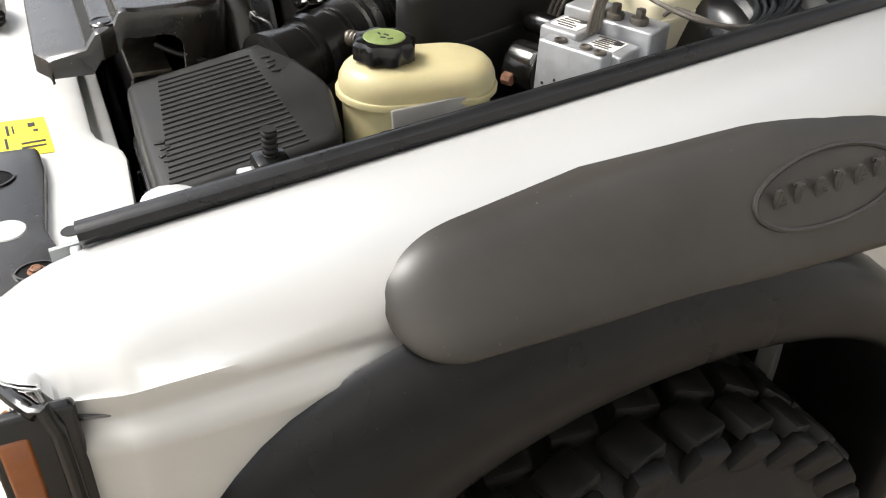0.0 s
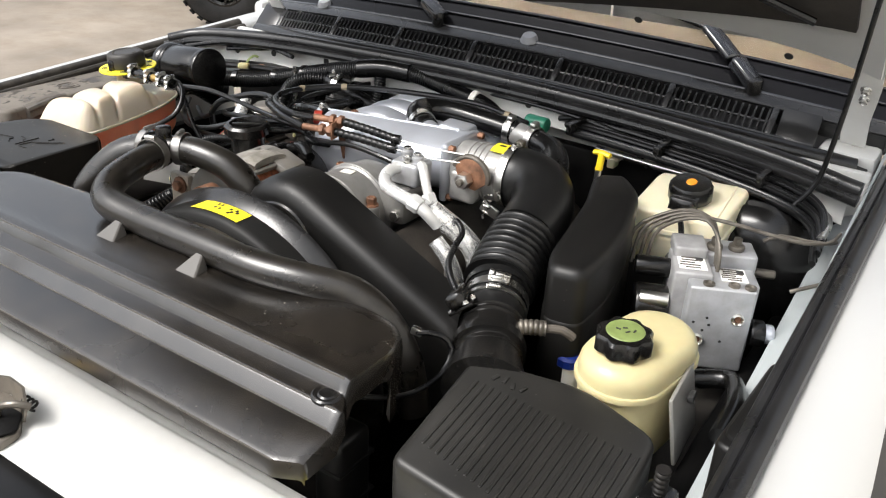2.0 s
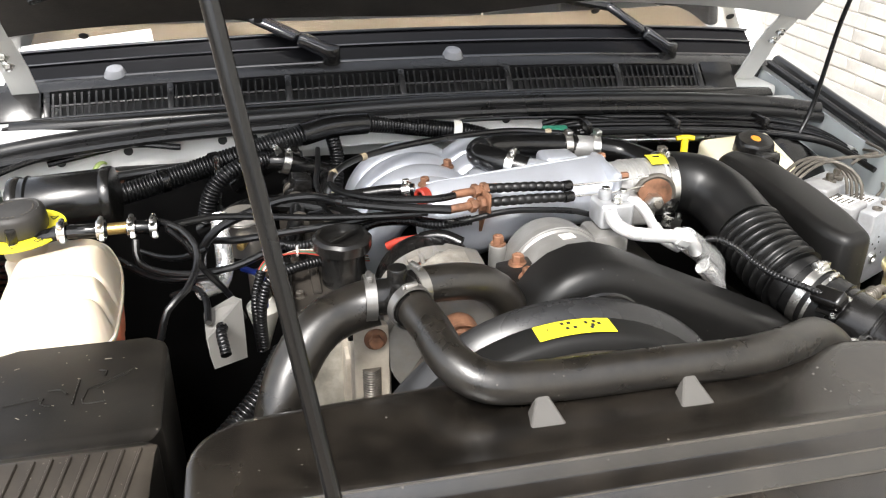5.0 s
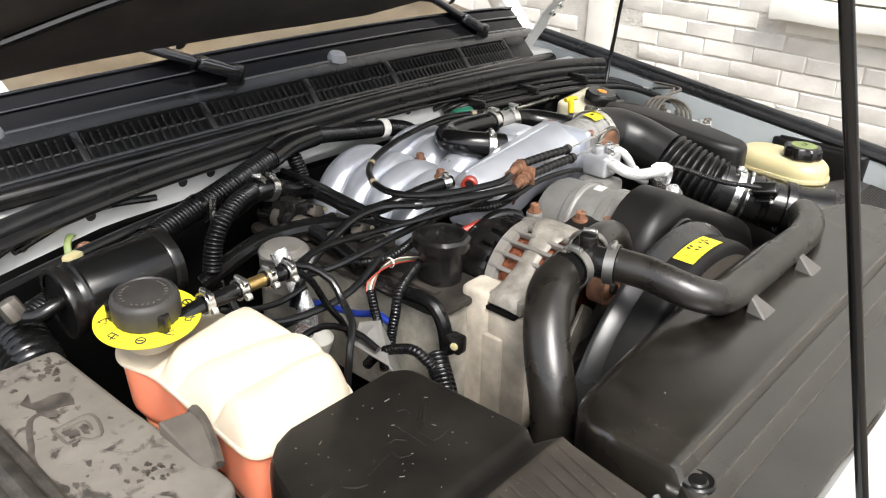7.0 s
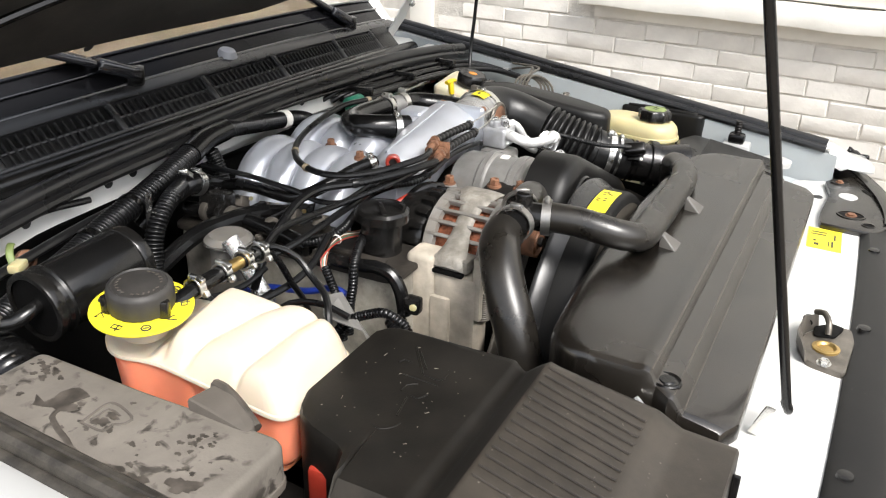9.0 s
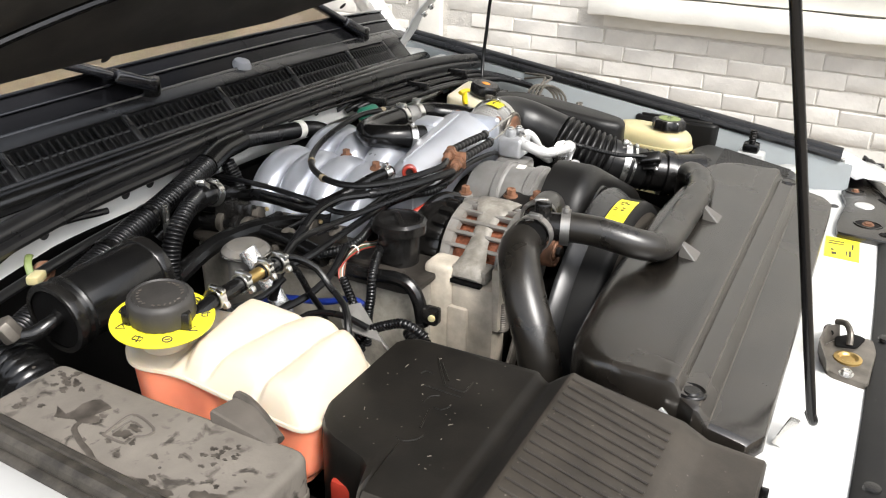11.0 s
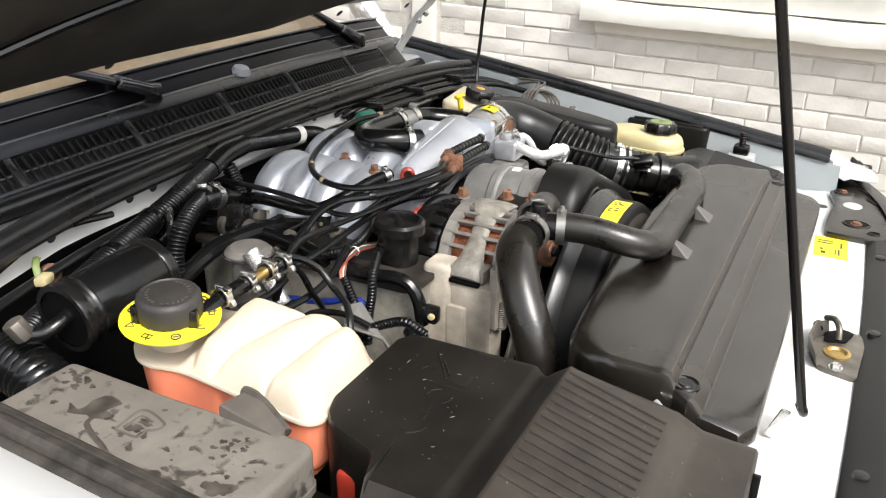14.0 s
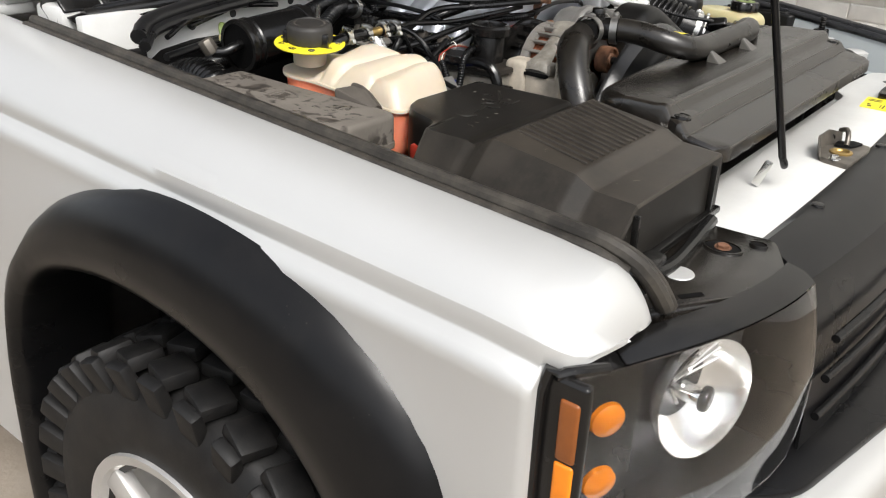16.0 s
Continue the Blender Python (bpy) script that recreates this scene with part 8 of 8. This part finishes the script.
put("stepper_valve", drum((0.190, 0.985, 1.114), (0.240, 0.976, 1.111), 0.0195, 0.004, 24), TB_CAST, bh)
put("green_plug", drum((0.172, 1.064, 1.112), (0.215, 1.060, 1.112), 0.0135, 0.004, 18), TEAL, bh, "green plastic connector")
put("rear_hose", tube([(0.236, 0.977, 1.111), (0.275, 0.962, 1.106), (0.305, 0.92, 1.100), (0.325, 0.87, 1.09)], 0.0205, 20), RUBBER, bh)
# bundle of black pipes along the left of the bulkhead
for k in range(6):
    dz, dy = -0.006 * (k // 2) , -0.013 * k
    cable("bulkhead_pipe", [(0.17 + 0.02 * k, 1.125 + dy * 0.6, 1.105 + dz), (0.24, 1.118 + dy, 1.118 + dz), (0.36, 1.105 + dy, 1.120 + dz), (0.52, 1.09 + dy, 1.118 + dz), (0.64, 1.072 + dy, 1.112 + dz), (0.70, 1.03 + dy, 1.106 + dz), (0.722, 0.95 + dy, 1.09 + dz)], 0.0052, WIRE, "black pipe in the bundle along the bulkhead", "pipe", group="bulkhead pipes")
for x in (0.25, 0.42, 0.60):
    solo("pipe_clip", box((0.012, 0.075, 0.02), (x, 1.075 - 0.02 * (x - 0.25), 1.117), 0.003, (0, 0, -5)), PLASTIC, "black plastic clip on the pipe bundle", "clip", group="pipe clips")
white_c = thing("white_connector", (0.312, 1.145, 1.05), "ivory plastic connector on the pipe bundle", "connector")
put("shell", box((0.026, 0.022, 0.026), (0.312, 1.145, 1.062), 0.004), IVORY, white_c)
put("collar", box((0.014, 0.026, 0.018), (0.312, 1.143, 1.046), 0.003), IVORY, white_c)
solo("silver_pipe", tube([(0.300, 1.090, 1.083), (0.406, 1.070, 1.085), (0.518, 1.062, 1.085), (0.593, 1.058, 1.085), (0.675, 1.050, 1.085), (0.697, 1.015, 1.085), (0.700, 0.950, 1.084)], 0.0058, 12), STEEL, "thin silver pipe by the reservoir", "pipe", bay=False)

# cables over the engine
loops = [
    ([(-0.056, 0.759, 1.140), (-0.085, 0.752, 1.140), (-0.130, 0.768, 1.137), (-0.170, 0.792, 1.134), (-0.204, 0.832, 1.132), (-0.203, 0.881, 1.132), (-0.167, 0.935, 1.133), (-0.096, 0.978, 1.134), (0.004, 1.008, 1.135), (0.098, 1.021, 1.135), (0.162, 1.010, 1.132), (0.204, 1.003, 1.128)], 0.0050),
    ([(-0.064, 0.743, 1.127), (-0.118, 0.757, 1.128), (-0.155, 0.777, 1.126), (-0.200, 0.805, 1.124), (-0.230, 0.840, 1.120), (-0.278, 0.848, 1.115), (-0.328, 0.842, 1.100), (-0.363, 0.837, 1.085), (-0.385, 0.836, 1.060), (-0.390, 0.844, 1.030)], 0.0060),
    ([(-0.205, 1.093, 1.100), (-0.214, 0.997, 1.105), (-0.222, 0.935, 1.105), (-0.220, 0.894, 1.100), (-0.216, 0.861, 1.090), (-0.200, 0.831, 1.088), (-0.157, 0.827, 1.090), (-0.118, 0.819, 1.095), (-0.096, 0.785, 1.098), (-0.050, 0.762, 1.100), (0.02, 0.757, 1.112), (0.10, 0.752, 1.108), (0.14, 0.76, 1.095)], 0.0042),
    ([(-0.371, 0.856, 1.060), (-0.335, 0.829, 1.070), (-0.269, 0.816, 1.082), (-0.200, 0.810, 1.090), (-0.150, 0.805, 1.098), (-0.105, 0.785, 1.105)], 0.0052),
    ([(-0.423, 0.794, 1.110), (-0.403, 0.790, 1.090), (-0.383, 0.787, 1.050), (-0.356, 0.789, 1.010), (-0.34, 0.79, 0.97)], 0.0044),
    ([(-0.425, 0.796, 1.112), (-0.37, 0.815, 1.112), (-0.31, 0.822, 1.105), (-0.25, 0.818, 1.100), (-0.20, 0.80, 1.104), (-0.14, 0.775, 1.112), (-0.09, 0.765, 1.116)], 0.0046),
    ([(-0.62, 1.10, 1.10), (-0.5, 1.135, 1.112), (-0.36, 1.15, 1.118), (-0.2, 1.155, 1.115)], 0.0048),
    ([(-0.70, 1.05, 1.10), (-0.62, 1.09, 1.115), (-0.50, 1.11, 1.12), (-0.42, 1.10, 1.115)], 0.0048),
    ([(0.02, 1.155, 1.115), (0.14, 1.13, 1.122), (0.26, 1.115, 1.12), (0.34, 1.10, 1.11), (0.40, 1.07, 1.08)], 0.0042),
]
for pts, r in loops:
    cable("engine_cable", pts, r, WIRE, "black cable looped over the engine", group="engine cables", bay=False)
conduits = [
    ([(-0.287, 0.840, 1.055), (-0.266, 0.814, 1.060), (-0.238, 0.802, 1.068), (-0.185, 0.810, 1.075), (-0.150, 0.816, 1.085), (-0.106, 0.800, 1.090), (-0.076, 0.772, 1.094), (-0.03, 0.765, 1.10)], 0.0066),
    ([(-0.200, 0.789, 1.052), (-0.262, 0.761, 1.056), (-0.300, 0.744, 1.049), (-0.312, 0.739, 1.024), (-0.316, 0.742, 0.993), (-0.316, 0.745, 0.95)], 0.0066),
    ([(-0.311, 0.785, 1.042), (-0.318, 0.771, 1.026), (-0.322, 0.760, 1.009), (-0.322, 0.756, 0.985), (-0.320, 0.752, 0.94)], 0.0062),
]
for pts, r in conduits:
    cable("ribbed_conduit", pts, r, WIRE, "black ribbed cable conduit", "conduit", ribs=0.0046, group="ribbed conduits", bay=False)
cable("ribbed_conduit", [(-0.39, 0.70, 0.985), (-0.385, 0.681, 1.010), (-0.38, 0.653, 1.026), (-0.38, 0.629, 1.034), (-0.375, 0.605, 1.02)], 0.0062, WIRE, "black ribbed cable conduit", "conduit", ribs=0.0048, group="ribbed conduits")
for k, m in enumerate((RED, TEAL, COPPER, WHITE_PL, INK_AND_HOLE_BLACK, COPPER)):
    e = 0.0030 * (k - 2.5)
    cable("thin_wire", [(-0.165, 0.806 + e, 1.036), (-0.200 + 0.3 * e, 0.799 + e, 1.046), (-0.245 + e, 0.798 + e, 1.060), (-0.275 + e, 0.796 + 0.6 * e, 1.060), (-0.300 + e, 0.793, 1.051), (-0.312 + 0.6 * e, 0.786, 1.038)], 0.0012, m, ("red", "green", "copper-brown", "white", "black", "copper-brown")[k] + " thin wire leaving a conduit", "wire", group="thin wires", bay=False)
solo("cable_tie", lathe([(0.0068, -0.0015), (0.0076, 0), (0.0068, 0.0015)], (-0.262, 0.797, 1.061), (-1, 0, 0), 16, None, False), WHITE_PL, "pale cable tie round thin wires", "tie", bay=False)
cable("blue_tube", [(-0.36, 0.88, 0.985), (-0.335, 0.847, 0.989), (-0.33, 0.814, 0.991), (-0.33, 0.778, 0.999), (-0.33, 0.742, 1.014), (-0.33, 0.72, 1.01)], 0.0048, BLUE, "bright blue vacuum tube behind the tank", "tube")
cable("breather_pipe", [(-0.30, 0.78, 1.040), (-0.302, 0.726, 1.042), (-0.303, 0.692, 1.048), (-0.303, 0.668, 1.043), (-0.302, 0.655, 1.021), (-0.300, 0.650, 0.985)], 0.0095, RUBBER, "bent black breather pipe by the alternator", "hose")
elbow_c = thing("pipe_connector", (-0.30, 0.637, 1.0), "black pipe connector with a yellow seal", "connector")
part("block", box((0.018, 0.022, 0.024), (-0.30, 0.637, 1.004), 0.004), PLASTIC, elbow_c)
part("seal_ring", drum((-0.309, 0.632, 1.006), (-0.312, 0.631, 1.006), 0.005, 0.001, 12), CREAM, elbow_c)
vac = thing("vacuum_hose", (-0.20, 0.95, 1.05), "bent black vacuum hose with a steel clip", "hose")
put("hose", tube([(-0.215, 1.072, 1.020), (-0.203, 1.066, 1.060), (-0.199, 1.031, 1.078), (-0.203, 0.982, 1.082), (-0.217, 0.905, 1.088), (-0.190, 0.868, 1.103), (-0.135, 0.849, 1.116), (-0.094, 0.836, 1.120)], 0.0095, 16), RUBBER, vac)
clamp((-0.104, 0.839, 1.1190), (0.85, -0.3, 0.1), 0.0102, vac, bay=False)
put("clip_ear", box((0.010, 0.007, 0.010), (-0.106, 0.838, 1.132), 0.002), STEEL, vac)
rail_ = thing("fuel_rail", (-0.25, 0.96, 1.02), "dark fuel rail with worn fittings", "fuel rail")
put("rail", tube([(-0.255, 1.085, 1.045), (-0.248, 1.02, 1.048), (-0.252, 0.95, 1.048), (-0.262, 0.885, 1.045), (-0.272, 0.84, 1.040)], 0.0125, 18), RUBBER, rail_)
for y, r in ((1.052, 0.0175), (1.022, 0.019), (1.005, 0.0165), (0.988, 0.0175), (0.93, 0.0145)):
    put("fitting", drum((-0.250, y, 1.048), (-0.250, y - 0.012, 1.048), r, 0.002, 16), WORN if r < 0.018 else PLASTIC, rail_)
put("connector", box((0.030, 0.050, 0.028), (-0.240, 1.035, 1.066), 0.004, (0, 10, 6)), PLASTIC, rail_)
for k in range(4):
    put("connector_rib", box((0.031, 0.003, 0.029), (-0.240, 1.016 + 0.012 * k, 1.0665), 0.001, (0, 10, 6)), PLASTIC, rail_)
for k in range(4):
    y = 0.872 + 0.052 * k
    inj = put("injector", drum((-0.176, y, 1.000), (-0.196, y - 0.004, 1.048), 0.0095, 0.003, 16), WORN, rail_)
    put("plug", box((0.026, 0.020, 0.018), (-0.202, y - 0.006, 1.052), 0.003, (0, 25, 10)), GREY_DUST, rail_)
    put("seal_dot", drum((-0.190, y - 0.016, 1.054), (-0.191, y - 0.019, 1.055), 0.0035, 0.0005, 10), CREAM, rail_)
    put("injector_lead", tube([(-0.205, y - 0.008, 1.056), (-0.214, y - 0.012, 1.066), (-0.222, y - 0.002, 1.062), (-0.235, y + 0.01, 1.055)], 0.0028, 8), WIRE, rail_)
# yellow-green wiring clip by the bulkhead and the canister's fittings
tie = thing("wiring_clip", (-0.573, 1.03, 1.085), "yellow-green plastic wiring clip by the bulkhead", "clip")
part("block", box((0.024, 0.016, 0.012), (-0.573, 1.028, 1.086), 0.003, (0, 0, 25)), CREAM, tie)
part("strap", tube([(-0.575, 1.034, 1.088), (-0.570, 1.043, 1.100), (-0.562, 1.050, 1.106), (-0.556, 1.056, 1.103)], 0.0045, 8, 0.004, flat=0.5), GREEN, tie)
solo("bulkhead_grommet", lathe([(0.014, 0), (0.014, 0.006), (0.009, 0.008), (0.007, 0.004)], (-0.545, 1.055, 1.075), (0, -1, 0.3), 18), RUST, "rusty round grommet on the bulkhead", "grommet")
# bracket and loom between battery box and engine
plate_ = thing("sheet_bracket", (-0.36, 0.70, 0.95), "bent grey sheet metal bracket", "bracket")
put("plate", rail([[(-0.383, 0.680, 1.009), (-0.340, 0.740, 1.028)], [(-0.380, 0.668, 0.992), (-0.339, 0.715, 0.99)], [(-0.376, 0.660, 0.979), (-0.339, 0.700, 0.965)]], 0.002), CARDBOARD, plate_)
put("folded_tab", rail([[(-0.383, 0.680, 1.009), (-0.340, 0.740, 1.028)], [(-0.387, 0.735, 1.016), (-0.350, 0.765, 1.020)]], 0.002), CARDBOARD, plate_)
cable("tank_lead", [(-0.432, 0.800, 1.118), (-0.407, 0.790, 1.111), (-0.389, 0.770, 1.093), (-0.390, 0.750, 1.073), (-0.402, 0.720, 1.059), (-0.425, 0.700, 1.044), (-0.44, 0.69, 1.0)], 0.0046, WIRE, "thin black hose curling down beside the tank", "hose", bay=False)
cable("engine_cable", [(-0.473, 0.860, 1.068), (-0.470, 0.840, 1.045), (-0.440, 0.820, 1.036), (-0.392, 0.800, 1.039), (-0.339, 0.790, 1.052), (-0.279, 0.800, 1.073)], 0.0050, WIRE, "black cable looped over the engine", group="engine cables", bay=False)
cable("engine_cable", [(-0.475, 0.880, 1.043), (-0.443, 0.860, 1.039), (-0.410, 0.840, 1.046), (-0.38, 0.83, 1.06)], 0.0042, WIRE, "black cable looped over the engine", group="engine cables", bay=False)
cable("engine_cable", [(-0.380, 0.700, 1.021), (-0.382, 0.740, 1.030), (-0.397, 0.780, 1.028), (-0.43, 0.80, 1.01)], 0.0044, WIRE, "black cable looped over the engine", group="engine cables", bay=False)
solo("loom_trunk", tube([(-0.31, 0.66, 0.98), (-0.345, 0.61, 0.95), (-0.39, 0.57, 0.92), (-0.42, 0.54, 0.86)], 0.014, 12, ribs=0.006, depth=0.09), WIRE, "black corrugated loom by the battery box", "loom")
funnel = thing("filler_funnel", (-0.334, 0.86, 0.86), "white plastic funnel on a brown neck", "funnel")
part("cone", lathe([(0.005, -0.075), (0.010, -0.055), (0.023, -0.008), (0.025, 0.004), (0.017, 0.014), (0.014, 0.020)], (-0.335, 0.86, 0.925), (0.02, -0.1, 1), 24), WHITE_PL, funnel)
part("neck", drum((-0.336, 0.862, 0.94), (-0.338, 0.866, 0.985), 0.015, 0.003, 18), WORN, funnel)
fh = thing("foil_hose", (-0.42, 0.97, 0.93), "ribbed black hose running into crinkled silver foil", "hose")
put("foil_sleeve", tube([(-0.364, 0.905, 1.078), (-0.361, 0.880, 1.043), (-0.361, 0.862, 1.015), (-0.370, 0.842, 1.000), (-0.395, 0.820, 1.002)], 0.0125, 16, 0.005), FOIL, fh, "crinkled silver foil sleeve")
part("ribbed_hose", tube([(-0.285, 1.028, 1.102), (-0.318, 1.010, 1.104), (-0.350, 0.996, 1.102), (-0.380, 0.987, 1.088), (-0.400, 0.983, 1.062), (-0.412, 0.978, 1.02)], 0.0125, 16, ribs=0.0056, depth=0.13), WIRE, fh)
clamp((-0.297, 1.021, 1.103), (-0.9, -0.5, 0.05), 0.0175, fh)
part("stub", drum((-0.297, 1.021, 1.103), (-0.262, 1.040, 1.102), 0.0165, 0.002, 20), PLASTIC, fh)
solo("steel_rod", tube([(-0.385, 1.0, 1.12), (-0.388, 1.0, 1.05), (-0.392, 0.99, 0.96)], 0.005, 8), STEEL, "bright vertical steel rod by the bulkhead", "rod")
cable("engine_cable", [(-0.50, 0.855, 1.045), (-0.46, 0.845, 1.02), (-0.42, 0.84, 1.012), (-0.37, 0.83, 1.018)], 0.0050, WIRE, "black cable looped over the engine", group="engine cables", bay=False)

# pale scuffs and grit on the battery cover, the radiator cover and the air filter lid
random.seed(21)
for k in range(70):
    x, y = random.uniform(-0.655, -0.44), random.uniform(0.23, 0.60)
    if 0.41 < y < 0.46 or (y > 0.50 and x < -0.60):
        continue
    long_ = random.random() ** 4
    slope = -0.135 if 0.293 < y < 0.415 else 0.0
    put("scuff", box((0.0012 + 0.006 * long_, 0.0008, 0.0004), (x, y, bat_z(x, y) + 0.0003), 0, (-math.degrees(math.atan(slope)), 0, random.uniform(0, 180))), BEIGE_DUST, bat)
for k in range(46):
    x, y = random.uniform(-0.34, 0.34), random.uniform(0.335, 0.40)
    long_ = random.random() ** 4
    put("scuff", box((0.0012 + 0.012 * long_, 0.0008, 0.0004), (x, y, 1.0674), 0, (0, 0, random.uniform(0, 180))), BEIGE_DUST, rc)
for k in range(24):
    x, y = random.uniform(-0.36, 0.36), random.uniform(0.232, 0.266)
    put("scuff", box((0.0012 + 0.010 * random.random() ** 4, 0.0008, 0.0004), (x, y, 1.0277 + 0.1463 * (y - 0.2235)), 0, (8.3, 0, random.uniform(0, 180))), BEIGE_DUST, rc)
# tape bands and ties on the cables
for at, axis, r, m, what in (((-0.2005, 0.890, 1.1322), (0.45, 0.9, 0.0), 0.0056, TAPE, "tan tape band on a black cable"), ((-0.150, 0.948, 1.1333), (0.85, 0.6, 0.0), 0.0056, TAPE, "tan tape band on a black cable"), ((0.162, 1.010, 1.132), (1, -0.15, 0), 0.0056, TAPE, "tan tape band on a black cable"), ((-0.200, 0.805, 1.124), (0.8, -0.6, 0), 0.0066, WIRE, "black tie round a cable")):
    solo("tape_band", lathe([(r, -0.005), (r + 0.0006, 0), (r, 0.005)], at, axis, 16, None, False), m, what, "tape", bay=False)

# ---- bricks of the house wall, the nearest as pieces of their own ----
ROW, LEN, JOINT = 0.0675, 0.2175, 0.010
def brick_mesh(k):
    bm = box((0.03, LEN - JOINT * 0.6, ROW - JOINT * 0.6), (0, 0, 0), 0.0045, seg=2)
    random.seed(k)
    for v in bm.verts:
        v.co += Vector((random.uniform(-0.0016, 0.0016), random.uniform(-0.0022, 0.0022), random.uniform(-0.0020, 0.0020)))
    return finish(bm, "brick", BRICK, 30)


brick_mes = [brick_mesh(k) for k in range(6)]
rest = bmesh.new()
woff = Vector(wall.location)
random.seed(11)
rot = Euler((0, 0, radians(-3.4)))
for r in range(-15, 22):
    z = 0.893 + ROW * r
    if z < GZ:
        continue
    for k in range(-34, 30):
        y = 0.603 + LEN * (k + (0.585 if r % 2 else 0.0)) + LEN / 2
        if z > 0.93 and y < 1.31:
            continue
        if abs(y - 2.12) < 0.16 or (0.28 < z < 0.56 and -1.25 < y < -0.75):
            continue
        p = Vector((0.0152 + random.uniform(-0.0018, 0.0018), y + random.uniform(-0.004, 0.004), z + random.uniform(-0.0015, 0.0015)))
        near = 0.50 < z < 1.16 and -0.25 < y < 3.2
        if near:
            o = new("brick", brick_mes[random.randrange(6)])
            o.parent, o.location, o.rotation_euler = wall, WALL @ p - woff, rot
        else:
            one = bmesh.new()
            bmesh.ops.create_cube(one, size=1.0, matrix=WALL @ Matrix.Translation(p) @ Matrix.Diagonal((0.03, LEN - JOINT, ROW - JOINT, 1)))
            me_ = bpy.data.meshes.new("t")
            one.to_mesh(me_)
            one.free()
            rest.from_mesh(me_)
            bpy.data.meshes.remove(me_)
ob = part("brickwork", rest, BRICK, wall)
tagged(ob, kind="stuff")
